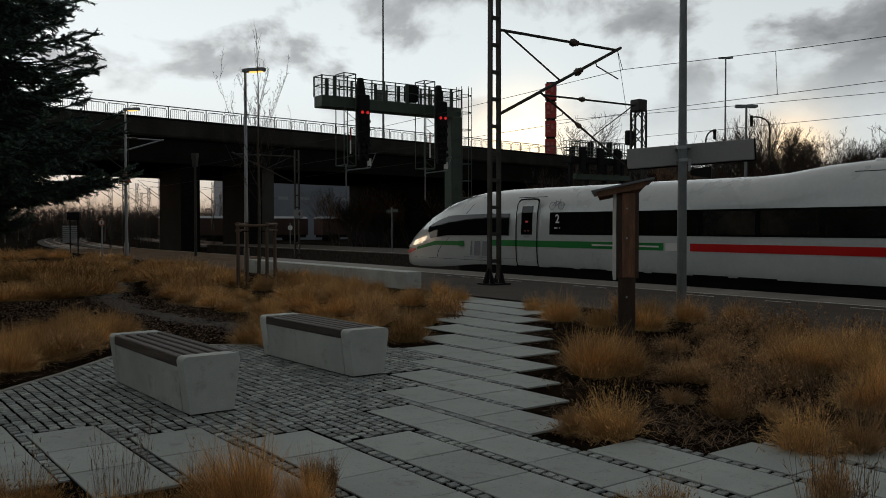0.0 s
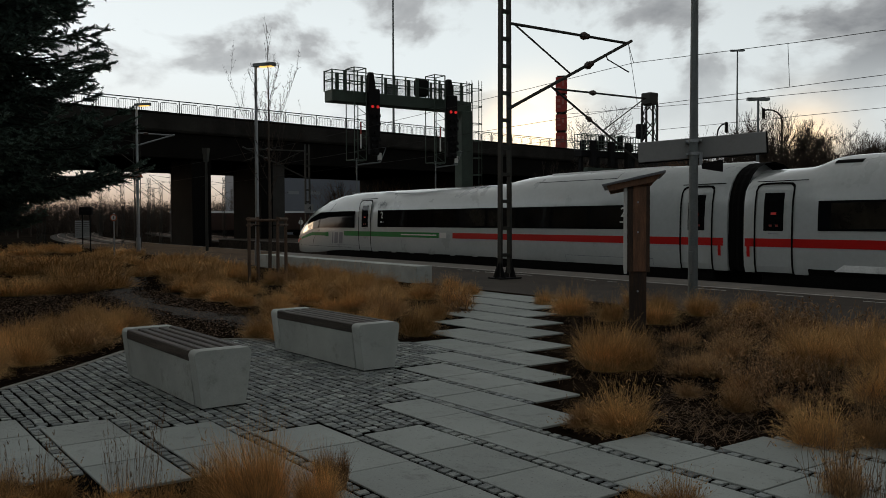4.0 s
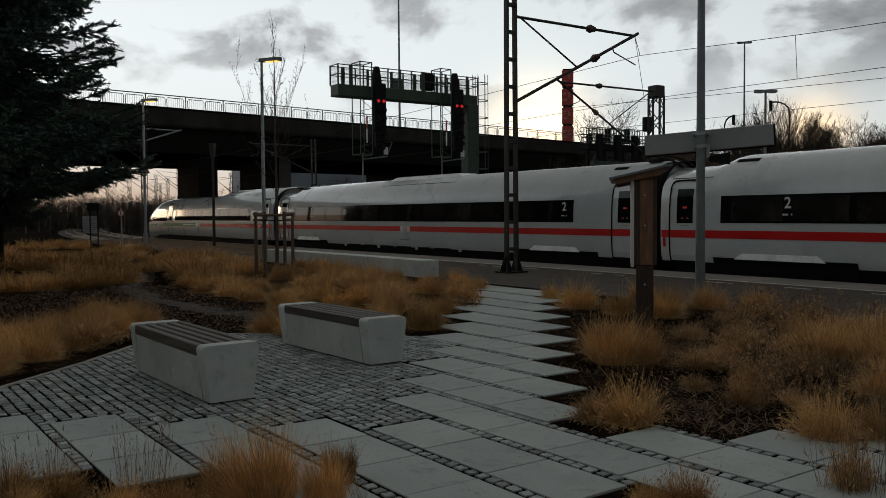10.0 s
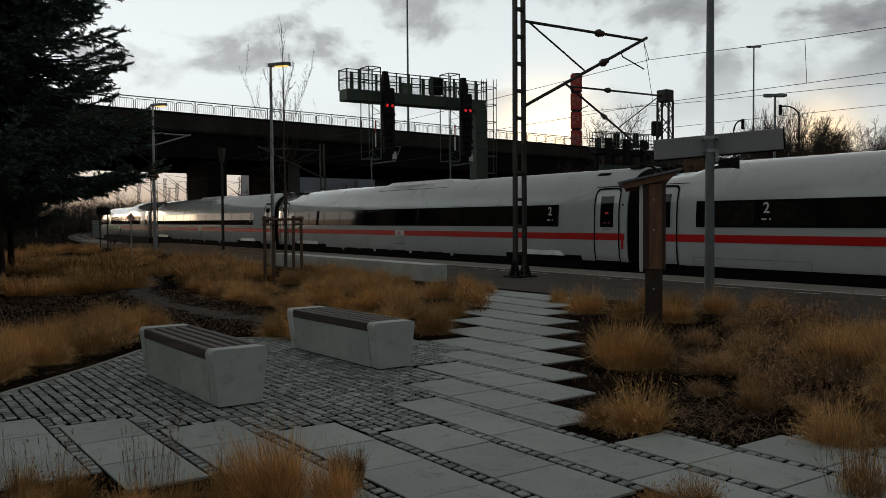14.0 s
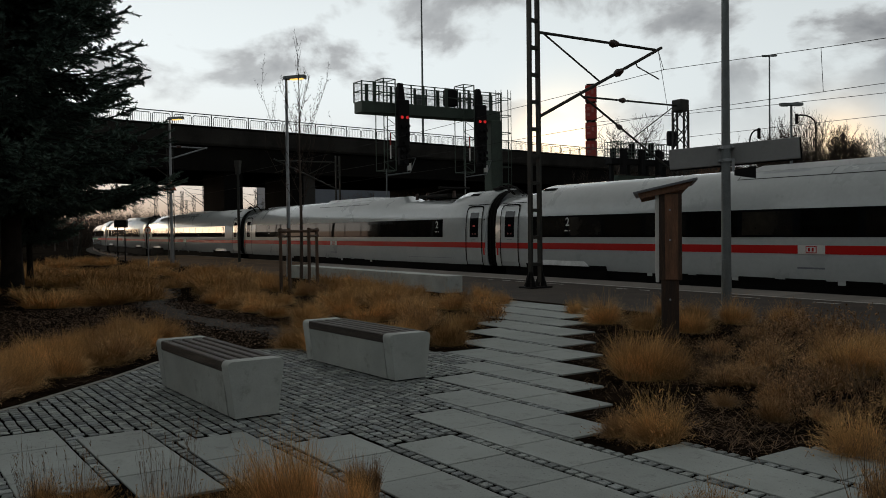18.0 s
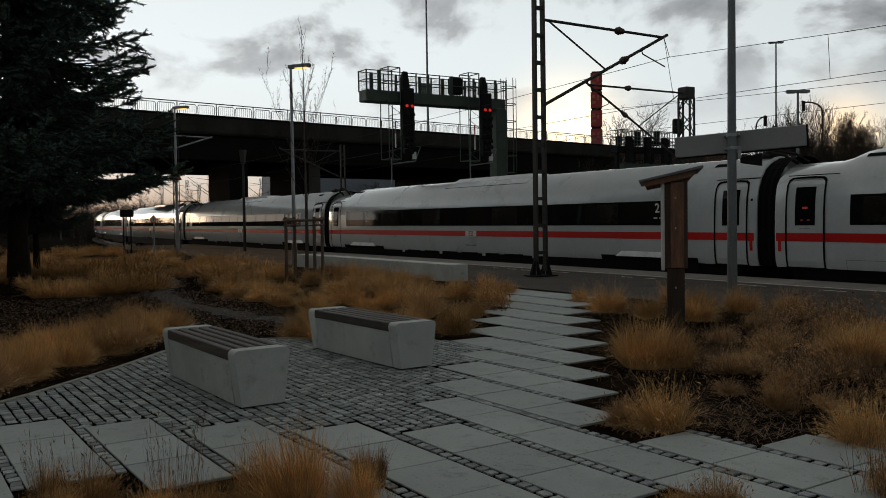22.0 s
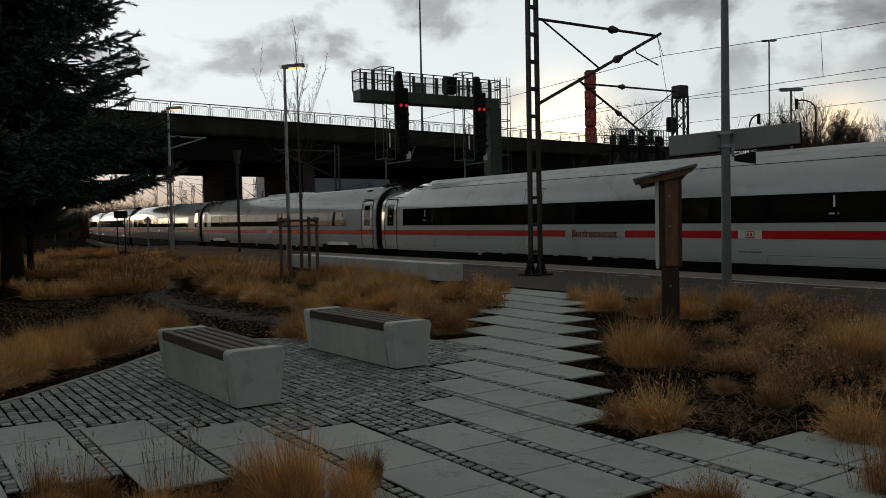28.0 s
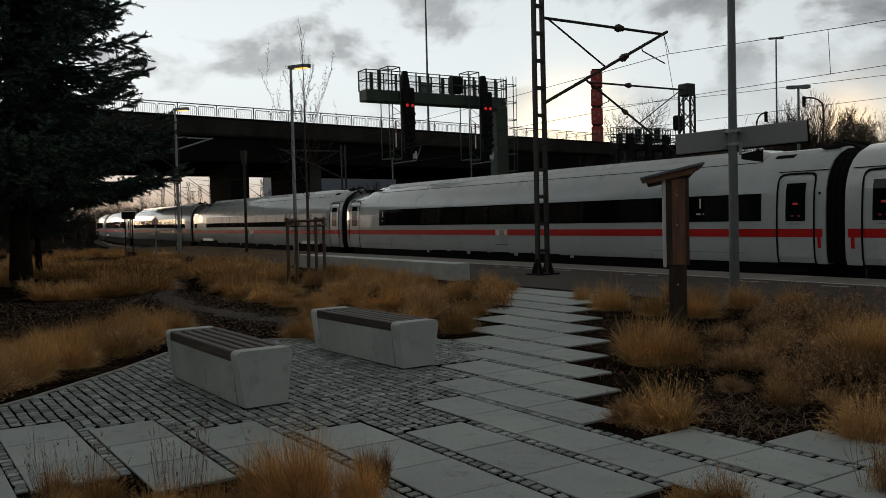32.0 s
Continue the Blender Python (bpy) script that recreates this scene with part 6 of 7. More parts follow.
# thicket and trees behind the far platform
for k in range(24):
    a = 50.5 + 15.5 * k / 23 + rng.uniform(-0.3, 0.3)
    dist = rng.uniform(54, 66)
    if a < 53.2:
        kind, s = 3, rng.uniform(0.42, 0.6)
    elif k % 6 == 0:
        kind, s = 2, rng.uniform(0.45, 0.6)
    elif k % 2:
        kind, s = 4, rng.uniform(0.62, 0.80)
    else:
        kind, s = 1, rng.uniform(0.55, 0.66)
    plant(kind, -dist * math.cos(radians(a)), dist * math.sin(radians(a)), -1.0, s, rng.uniform(0, 360))
for a, dist, kind, s in ((57.6, 57, 4, 0.84), (59.0, 60, 4, 0.78), (61.6, 59, 4, 0.72), (64.5, 60, 4, 0.70), (63.2, 58, 4, 0.74), (55.7, 58, 5, 0.86), (54.5, 56, 1, 0.92), (53.9, 62, 4, 0.84), (60.5, 64, 4, 0.82), (44.2, 112, 0, 1.60), (46.5, 100, 3, 1.5), (48.5, 95, 3, 1.2), (50.0, 90, 2, 1.0), (62, 58, 0, 0.9), (66, 60, 0, 1.0), (70, 58, 1, 1.0), (74, 60, 0, 1.0)):
    plant(kind, -dist * math.cos(radians(a)), dist * math.sin(radians(a)), -1.0 if a > 50 else 0.5, s, rng.uniform(0, 360))
for k in range(12):
    a = 42.5 + 8.5 * k / 11
    dist = rng.uniform(78, 92)
    plant(3, -dist * math.cos(radians(a)), dist * math.sin(radians(a)), 0.0, rng.uniform(0.9, 1.15), rng.uniform(0, 360))
# bushes beneath and beyond the bridge
for k in range(22):
    a = 28.5 + 9.5 * k / 21 + rng.uniform(-0.3, 0.3)
    dist = rng.uniform(104, 122)
    plant(rng.choice((3, 3, 2)), -dist * math.cos(radians(a)), dist * math.sin(radians(a)), -1.0, rng.uniform(0.7, 1.1), rng.uniform(0, 360))
# distant wood to the side of the tracks
for k in range(24):
    a = 3.0 + 18.0 * k / 23 + rng.uniform(-0.4, 0.4)
    dist = rng.uniform(150, 200)
    plant(rng.choice((0, 3, 3, 1)), -dist * math.cos(radians(a)), dist * math.sin(radians(a)), -1.0, rng.uniform(0.55, 0.95), rng.uniform(0, 360))


def wood_belt(name, a0, a1, dist, h, label):
    """A far belt of woodland: thousands of thin stems and twigs in one mesh."""
    r = random.Random(int(dist))
    g = Geo()
    n = int((a1 - a0) * (115 if a0 < 0 else 26))
    for _ in range(n):
        a = radians(r.uniform(a0, a1))
        d = dist * r.uniform(0.95, 1.12)
        p = Vector((-d * math.cos(a), d * math.sin(a), -1.0))
        hh = h * r.uniform(0.5, 1.05)
        q = p + Vector((r.gauss(0, 0.5), r.gauss(0, 0.5), hh))
        g.tube(p, q, 0.07, 0.02, 3, False)
        for _ in range(14):
            s = p.lerp(q, r.uniform(0.20, 0.98))
            g.tube(s, s + Vector((r.gauss(0, 0.9), r.gauss(0, 0.9), r.uniform(0.1, 1.2))), 0.035, 0.012, 3, False)
    solid(name, g, M_TWIG, label, "woodland", kind="stuff")


wood_belt("far_wood", -12, 22, 215, 7.2, "hazy brown leafless wood on the horizon")
wood_belt("far_wood", 27, 45, 190, 8.5, "brown leafless wood beyond the bridge")
wood_belt("far_wood", 47, 53, 120, 6.0, "brown leafless wood behind the far platform")
wood_belt("far_wood", 53, 110, 130, 4.2, "low brown leafless scrub behind the far platform")


def spruce():
    r = random.Random(9)
    t = thing("spruce", "tall dark green spruce with drooping layered branches", "tree", pose(-28.75, 2.95, 0))
    trunk = Geo()
    pts = [(0.0, 0.22, -0.1, 0.36), (0.02, 0.22, 1.2, 0.29), (0.06, 0.22, 4.0, 0.26), (0.02, 0.16, 8.0, 0.21), (0, 0.05, 13.0, 0.11), (0, 0, 22.8, 0.02)]
    for a, b in zip(pts[:-1], pts[1:]):
        trunk.tube(a[:3], b[:3], a[3], b[3], 10, False)
    part("trunk", trunk, M_BARK_DARK, t, "dark scaly trunk", smooth=True)
    limbs, need = Geo(), Geo()

    def sprig(p, d, length):
        d = d.normalized()
        side = d.orthogonal().normalized()
        up = d.cross(side)
        n = max(3, int(length / 0.085))
        for k in range(n):
            q = p + d * (length * k / n)
            for j in range(5):
                a = j * 1.257 + r.uniform(0, 1.2)
                o = (side * math.cos(a) + up * math.sin(a))
                l = r.uniform(0.07, 0.12)
                tip = q + d * l * 0.9 + o * l * 0.62
                w = d.cross(o) * 0.019
                need.add([q - w, q + w, tip + w * 0.5, tip - w * 0.5], [(0, 1, 2, 3)])

    z = 2.95
    while z < 22.0:
        reach = (5.9 if z < 5.2 else 5.75) * (1 - (max(0.0, z - 3.25) / 20.0)) ** 0.92 * min(1.0, 0.80 + max(0.0, z - 3.25) * 0.22)
        for j in range(13 if z < 4.4 else 11 if z < 5.6 else r.choice((8, 9)) if z < 8.2 else r.choice((12, 13))):
            az = r.uniform(0, 6.283) if j < (6 if z < 5.6 else 5) else r.gauss(1.35, 0.8)
            toward = math.cos(az - 0.9)
            dense = r.uniform(0.50, 0.80) * (1.15 if z < 5.2 else 0.85 if z < 8.2 else 1.1) if toward > -0.55 else 0.25
            L = reach * r.uniform(0.70, 0.95)
            o = Vector((math.cos(az), math.sin(az), 0))
            p = Vector((0.02, 0.03, z))
            segs = 7
            drop = min(r.uniform(0.06, 0.34) + (0.08 if z < 4.6 else 0), max(0.04, (z - 2.35) / L))
            tip = z + L * (0.16 - 0.91 * drop)
            L *= 0.84 if 5.0 < tip < 6.25 else 1.0
            prev, last_d = p, o
            for k in range(1, segs + 1):
                f = k / segs
                q = p + o * (L * f) + Vector((0, 0, L * (-drop * math.sin(f * 2.0) + 0.16 * f * f)))
                limbs.tube(prev, q, 0.045 * (1 - 0.8 * (k - 1) / segs) * (0.5 + reach / 8), 0.045 * (1 - 0.8 * f) * (0.5 + reach / 8), 4, False)
                d = (q - prev).normalized()
                if f > 0.28:
                    lat = Vector((-o.y, o.x, 0))
                    for s in (-1, 1):
                        for _ in range(3):
                            if r.random() > dense:
                                continue
                            tl = (0.46 + 0.55 * (1 - f)) * r.uniform(0.6, 1.1) * min(1, L / 2.4)
                            td = d * 0.75 + lat * s * r.uniform(0.5, 0.95) + Vector((0, 0, r.uniform(-0.55, -0.02)))
                            st = prev.lerp(q, r.random())
                            td.normalize()
                            limbs.tube(st, st + td * tl, 0.010, 0.005, 3, False)
                            sprig(st + td * tl * 0.12, td, tl * 0.95)
                            if tl > 0.55:
                                for s2 in (-1, 1):
                                    sprig(st + td * tl * r.uniform(0.25, 0.5), td + td.cross(Vector((0, 0, 1))) * 0.9 * s2, tl * 0.5)
                    sprig(prev, d, L / segs)
                prev = q
            # a blunt brush of shoots at the tip
            for _ in range(7):
                td = (d + Vector((r.gauss(0, 0.55), r.gauss(0, 0.55), r.uniform(-0.6, 0.35)))).normalized()
                sprig(prev - d * r.uniform(0.1, 0.6), td, r.uniform(0.18, 0.38))
        z += r.uniform(0.26, 0.40) * (1.0 if z < 11 else 2.2)
    tagged(part("branchwood", limbs, M_BARK_DARK, t, "thin drooping limbs"), kind="stuff")
    tagged(part("foliage", need, M_NEEDLE, t, "dense dark green needle sprays"), kind="stuff")
    return t


sp1 = spruce()
sp2 = copy_thing(sp1, Matrix.Translation((-33.0, 4.26, 0)) @ pose(0, 0, 0, 0, 0, 130))
sp2.scale = (0.38, 0.38, 0.60)
sp2["label"] = "slender dark spruce standing behind the larger one"


def young_tree():
    r = random.Random(14)
    t = thing("young_tree", "slender bare young tree with upright twigs", "tree", pose(-23.45, 10.2, 0), "bare trees")
    trunk = Geo()
    pts = [Vector((0, 0, -0.05)), Vector((0.03, 0.02, 1.4)), Vector((-0.02, 0.04, 2.6)), Vector((0.03, 0.0, 4.2)), Vector((0.0, 0.03, 5.8)), Vector((-0.06, 0.0, 7.4))]
    rad = [0.06, 0.052, 0.042, 0.026, 0.013, 0.005]
    for k in range(5):
        trunk.tube(pts[k], pts[k + 1], rad[k], rad[k + 1], 8, False)
    part("trunk", trunk, M_BARK, t, smooth=True)
    g = Geo()

    def shoot(p, d, length, w, lev):
        q = p
        for k in range(5):
            d = (d + Vector((r.gauss(0, 0.06), r.gauss(0, 0.05), 0.16))).normalized()
            e = q + d * length / 5
            g.tube(q, e, w * (1 - 0.17 * k), w * (0.83 - 0.17 * k) + 0.002, 4, False)
            if lev < 2 and r.random() < 0.85:
                s = (d + Vector((r.gauss(0, 0.6), r.gauss(0, 0.6), 0.25))).normalized()
                shoot(e, s, length * r.uniform(0.20, 0.38), w * 0.45, lev + 1)
            for _ in range(2):
                if r.random() < 0.35:
                    b = q.lerp(e, r.random())
                    g.tube(b, b + Vector((r.gauss(0, 0.04), r.gauss(0, 0.04), 0.04)), 0.005, 0.002, 3, False)
            q = e
    for k in range(15):
        a = k * 2.4
        z = 2.0 + 0.22 * k
        shoot(Vector((0, 0, z)), Vector((math.cos(a) * 0.80, math.sin(a) * 0.80, 1)).normalized(), min(r.uniform(1.9, 3.3) * (1.0 if k < 9 else 0.6), 6.2 - z), 0.0075, 0)
    for k in range(18):
        a = k * 2.4
        z = 4.6 + 0.15 * k
        shoot(Vector((0, 0.02, z)), Vector((math.cos(a) * 0.5, math.sin(a) * 0.5, 1)).normalized(), r.uniform(0.25, 0.6), 0.006, 2)
    part("crown", g, M_TWIG, t, "bare upright shoots with small buds")
    st = thing("tree_stakes", "four weathered timber stakes joined by rails round a young tree", "tree guard", pose(-23.45, 10.15, 0, 0, 0, 50))
    cs = [(-0.42, -0.42), (0.42, -0.42), (0.42, 0.42), (-0.42, 0.42)]
    for x, y in cs:
        part("stake", Geo().tube((x, y, -0.1), (x, y, 1.86), 0.05, 0.046, 9), M_WOODGREY, st)
    for i in range(4):
        a, b = cs[i], cs[(i + 1) % 4]
        for z in (1.80, 1.62) if i % 2 else (1.76,):
            part("rail", Geo().tube((a[0] * 1.1, a[1] * 1.1, z), (b[0] * 1.1, b[1] * 1.1, z), 0.038, 0.036, 8), M_WOODGREY, st)
    part("tie", Geo().path([(-0.5, 0, 1.6), (0, 0.04, 1.6), (0.5, 0, 1.6)], 0.016, 5), M_RUBBER_SHADE, st, "dark webbing tie")


young_tree()

# grass clumps: x, y, height, width
RIGHT = [(-7.2, 7.35, 0.57, 1.10), (-7.0, 7.7, 0.44, 0.80), (-11.74, 11.1, 0.48, 1.0), (-13.4, 11.9, 0.33, 0.55), (-10.6, 11.0, 0.38, 0.70), (-9.85, 11.3, 0.40, 0.85), (-10.2, 12.9, 0.42, 0.95), (-10.9, 12.6, 0.38, 0.85), (-9.5, 13.3, 0.38, 0.8), (-11.8, 12.9, 0.38, 0.75), (-5.84, 9.4, 0.48, 1.0), (-5.45, 9.95, 0.52, 1.10), (-4.95, 9.6, 0.46, 0.95), (-6.2, 10.3, 0.40, 0.85), (-4.3, 8.15, 0.44, 0.85), (-3.9, 8.7, 0.48, 0.95), (-4.3, 10.2, 0.5, 1.0), (-3.5, 7.6, 0.42, 0.8)]
SPARSE = [(-5.0, 5.35, 0.47, 0.70), (-5.3, 5.15, 0.26, 0.38), (-3.8, 6.2, 0.34, 0.72), (-3.5, 6.5, 0.36, 0.55), (-6.3, 7.75, 0.30, 0.55), (-6.1, 7.95, 0.32, 0.60), (-6.6, 8.3, 0.28, 0.55), (-7.9, 9.6, 0.26, 0.55), (-5.6, 6.9, 0.16, 0.40), (-6.7, 9.0, 0.36, 0.7), (-7.3, 9.9, 0.34, 0.7), (-7.0, 10.8, 0.40, 0.8), (-6.4, 9.6, 0.30, 0.6), (-5.5, 8.5, 0.34, 0.6), (-8.5, 11.2, 0.32, 0.7), (-7.6, 11.9, 0.40, 0.8), (-6.6, 11.4, 0.42, 0.8), (-8.9, 12.5, 0.36, 0.8), (-5.3, 7.3, 0.30, 0.5), (-4.9, 6.7, 0.28, 0.45), (-4.6, 7.0, 0.22, 0.4)]
FRONT = [(-4.8, 2.0, 0.51, 0.78), (-5.0, 1.8, 0.34, 0.44), (-4.6, 2.3, 0.37, 0.41), (-5.7, 1.0, 0.26, 0.46), (-3.4, 4.1, 0.24, 0.47), (-6.1, 0.8, 0.22, 0.29), (-3.5, 3.9, 0.17, 0.30), (-5.55, 0.75, 0.20, 0.40), (-5.25, 1.25, 0.22, 0.42), (-5.1, 1.5, 0.24, 0.35)]
MID = [(-12.2, 5.2, 0.46, 0.85), (-11.6, 5.3, 0.46, 0.80), (-17.9, 8.8, 0.58, 1.43), (-17.8, 9.9, 0.77, 1.60), (-13.7, 8.3, 0.72, 1.16), (-11.0, 7.2, 0.66, 0.86), (-14.2, 10.2, 0.67, 0.92), (-14.7, 7.8, 0.49, 1.41), (-11.8, 6.8, 0.46, 0.98), (-19.5, 9.3, 0.42, 1.12), (-16.2, 12.1, 0.40, 0.67), (-20.8, 7.7, 0.50, 1.13), (-23.2, 7.8, 0.54, 1.24), (-19.6, 7.9, 0.47, 1.22), (-20.7, 10.7, 0.61, 1.37), (-14.3, 6.4, 0.41, 0.91), (-16.6, 7.6, 0.40, 0.95), (-12.6, 8.6, 0.50, 0.80), (-17.7, 10.6, 0.61, 1.22), (-15.9, 10.5, 0.50, 1.00)]
BACK = [(-22.5, 3.2, 0.54, 1.47), (-24.0, 4.0, 0.43, 1.30), (-23.2, 4.9, 0.65, 1.73), (-23.7, 5.7, 0.67, 1.65), (-31.2, 6.0, 0.77, 2.49), (-30.3, 7.1, 0.69, 1.90), (-32.6, 4.5, 0.62, 1.74), (-27.0, 8.7, 0.64, 1.61), (-27.8, 9.9, 0.56, 1.50), (-32.2, 10.0, 0.55, 1.48), (-29.9, 8.5, 0.54, 1.16), (-31.0, 4.9, 0.56, 1.68), (-25.6, 9.9, 0.53, 1.23)]


def grass_mesh(name, seed, blades, material, fan, droop, width, base=0.10, wisps=0.12, spike=0.0, locks=11):
    """One clump, about 1 m high and 1 m wide, of hair-fine blades gathered in locks that lean and curl on their own."""
    r = random.Random(seed)
    g = Geo()
    tress = [(r.uniform(0, 6.283), fan * r.random() ** 0.55, r.uniform(0.72, 1.0), r.gauss(0, 0.5)) for _ in range(locks)]
    for _ in range(blades):
        la, lt, ll, lc = r.choice(tress)
        free = r.random() < 0.42
        a = r.uniform(0, 6.283) if free else la + r.gauss(0, 0.42)
        th = fan * r.random() ** 0.62 if free else max(0.02, lt + r.gauss(0, 0.13))
        o = Vector((math.cos(a), math.sin(a), 0))
        L = r.uniform(0.40, 1.0) * (0.88 if free else ll) * (1.0 - 0.12 * th)
        if r.random() < wisps:
            L *= 1.22
        b = a + r.gauss(0, 0.8)
        p = Vector((base * math.cos(b), base * math.sin(b), 0)) * math.sqrt(r.random()) + Vector((0, 0, -0.02))
        d = o * (math.sin(th) * 0.62) + Vector((r.gauss(0, 0.05), r.gauss(0, 0.05), math.cos(th)))
        t = Vector((-o.y, o.x, 0))
        curl = (0.0 if free else lc) * 0.30 + r.gauss(0, 0.10)
        side = t.lerp(Vector((r.gauss(0, 1), r.gauss(0, 1), 0)), 0.4).normalized() * width * r.uniform(0.6, 1.4)
        sag_ = droop * (0.12 + 1.25 * math.sin(th) ** 1.5) * r.uniform(0.5, 1.4)
        vs = []
        for f, s in ((0, 1.0), (0.38, 1.0), (0.72, 0.75), (1.0, 0.2)):
            q = p + d * (L * f) + o * (0.12 * sag_ * f * f) + t * (curl * L * f * f) - Vector((0, 0, sag_ * L * f ** 2.6))
            q.z = max(q.z, -0.01)
            vs += [q - side * s, q + side * s]
        g.add(vs, [(0, 1, 3, 2), (2, 3, 5, 4), (4, 5, 7, 6)])
        if spike and r.random() < spike:
            e = (vs[-1] + vs[-2]) / 2
            for _ in range(4):
                u = e - d * r.uniform(0, 0.16)
                g.add([u, u + Vector((0.010, 0, 0.02)), u + Vector((r.gauss(0, 0.02), r.gauss(0, 0.02), 0.05))], [(0, 1, 2)])
    return g.mesh(name, material)


def weed_mesh(seed, stems):
    """Dead upright weeds: bent stems with a few shrivelled, curled leaves."""
    r = random.Random(seed)
    g = Geo()
    for _ in range(stems):
        a = r.uniform(0, 6.283)
        q = Vector((math.cos(a), math.sin(a), 0)) * 0.42 * math.sqrt(r.random())
        d = Vector((r.gauss(0, 0.20), r.gauss(0, 0.20), 1)).normalized()
        L, w = r.uniform(0.4, 1.0), r.uniform(0.004, 0.007)
        for k in range(5):
            e = q + d * L / 5
            g.tube(q, e, w * (1 - 0.15 * k), w * (0.85 - 0.15 * k), 3, False)
            for _ in range(r.choice((1, 2, 3))):
                c = q.lerp(e, r.random())
                b = r.uniform(0, 6.283)
                o = Vector((math.cos(b), math.sin(b), r.uniform(-0.6, 0.5)))
                n = Vector((-o.y, o.x, 0.2)) * r.uniform(0.008, 0.020)
                l = r.uniform(0.05, 0.12)
                m1, m2 = c + o * l * 0.55, c + o * l + Vector((0, 0, -r.uniform(0.02, 0.08)))
                g.add([c, m1 + n, m1 - n, m2], [(0, 1, 2), (1, 3, 2)])
            d = (d + Vector((r.gauss(0, 0.16), r.gauss(0, 0.16), 0.02))).normalized()
            q = e
    return g.mesh("dead_weeds", M_WEED)


DOME = [grass_mesh("grass_clump", k, 3300, M_GRASS, 0.95, 0.50, 0.0016, 0.22, 0.20, locks=14) for k in (1, 2, 3, 18)]
FAR = [grass_mesh("grass_clump", k, 1000, M_GRASS, 0.9, 0.46, 0.0040, 0.32, 0.2) for k in (11, 12, 17)]
WISP = [grass_mesh("grass_clump", k, 4200, M_GRASS, 0.78, 0.50, 0.0013, 0.22, 0.3) for k in (13, 14)]
TUFT = [grass_mesh("grass_clump", k, 1500, M_GRASS_PALE, 0.95, 0.36, 0.0020, 0.12, 0.25, 0.15) for k in (4, 5, 6)]
LOOSE = [grass_mesh("grass_clump", k, 2000, M_GRASS, 1.0, 0.44, 0.0018, 0.22, 0.35, 0.10) for k in (15, 16)]
STALK = [grass_mesh("stalk_clump", k, 60, M_STALK, 0.6, 0.34, 0.0030, 0.30, 0.3, 0.5) for k in (7, 8)]
WEED = [weed_mesh(k, 34) for k in (41, 42, 43)]
BRUSH = [grass_mesh("grass_clump", k, 900, M_WEED, 0.42, 0.16, 0.0035, 0.14, 0.2) for k in (51, 52)]
BRUSH_AT = ((-4.93, 2.62), (-4.98, 2.55))
rng = random.Random(31)


def litter_strip(x, y):
    """The bare strip of litter behind the corner's grasses."""
    return -21.3 < x < -16.4 and y < 5.2


def clump(meshes, x, y, h, w, name="grass_clump", label="golden dry feathery grass clump in dark soil"):
    me = rng.choice(meshes)
    if meshes is not STALK and litter_strip(x, y):
        return None
    ob = new(name, me)
    ob.matrix_basis = Matrix.Translation((x, y, -0.02)) @ pose(0, 0, 0, rng.uniform(-11, 11), rng.uniform(-11, 11), rng.uniform(0, 360))
    k = 1.18 if meshes is TUFT else 0.98
    ob.scale = (w * k, w * k, h * 1.28)
    return tagged(ob, label, "ornamental grass", "dry grass clumps")


for k, (x, y, h, w) in enumerate(RIGHT):
    clump(WISP if k in (0, 10) else DOME, x, y, h * (1.32 if 2 <= k < 10 else 1.16), w)
for k, (x, y, h, w) in enumerate(SPARSE):
    clump(LOOSE if k in (0, 2) else TUFT, x, y, h, w, label="pale brown loose dry grass clump in dark soil")
for x, y, h, w in ((-5.0, 6.95, 0.34, 0.5), (-5.1, 7.4, 0.42, 0.6), (-5.5, 7.7, 0.40, 0.6), (-8.5, 12.1, 0.46, 0.9), (-8.8, 13.0, 0.46, 0.9), (-7.7, 10.6, 0.42, 0.8), (-7.2, 11.4, 0.46, 0.9), (-8.1, 11.4, 0.40, 0.8), (-7.9, 12.6, 0.5, 0.9), (-6.6, 11.9, 0.5, 0.9), (-6.9, 9.2, 0.34, 0.6), (-9.0, 11.9, 0.36, 0.7), (-5.7, 8.4, 0.36, 0.6), (-6.2, 12.6, 0.5, 1.0), (-5.2, 11.6, 0.5, 1.0), (-4.6, 7.5, 0.3, 0.5), (-15.8, 10.9, 0.5, 0.8), (-13.2, 9.6, 0.45, 0.7)):
    clump(WEED, x, y, h, w, "dead_weeds", "dead brown weeds with shrivelled leaves in the bed")
for k, (x, y, h, w) in enumerate(FRONT):
    clump(WISP if k in (0, 2) else LOOSE, x, y, h * (1.22 if k < 3 else 1.1), w)
for x, y in BRUSH_AT:
    clump(BRUSH, x, y, 0.27, 0.26, label="narrow upright brown dry grass tuft")
for x, y, h, w in MID:
    clump(DOME, x, y, h * 0.9, w)
for x, y, h, w in ((-22.3, 4.6, 0.5, 1.4), (-23.4, 4.9, 0.42, 1.2), (-22.6, 4.0, 0.5, 1.4), (-19.4, 6.7, 0.40, 1.0), (-18.3, 6.9, 0.42, 1.0), (-17.0, 6.8, 0.42, 0.9), (-12.7, 6.6, 0.42, 0.8), (-12.2, 6.5, 0.42, 0.8), (-15.6, 6.9, 0.44, 1.0), (-21.0, 6.9, 0.44, 1.1)):
    clump(DOME, x, y, h, w)
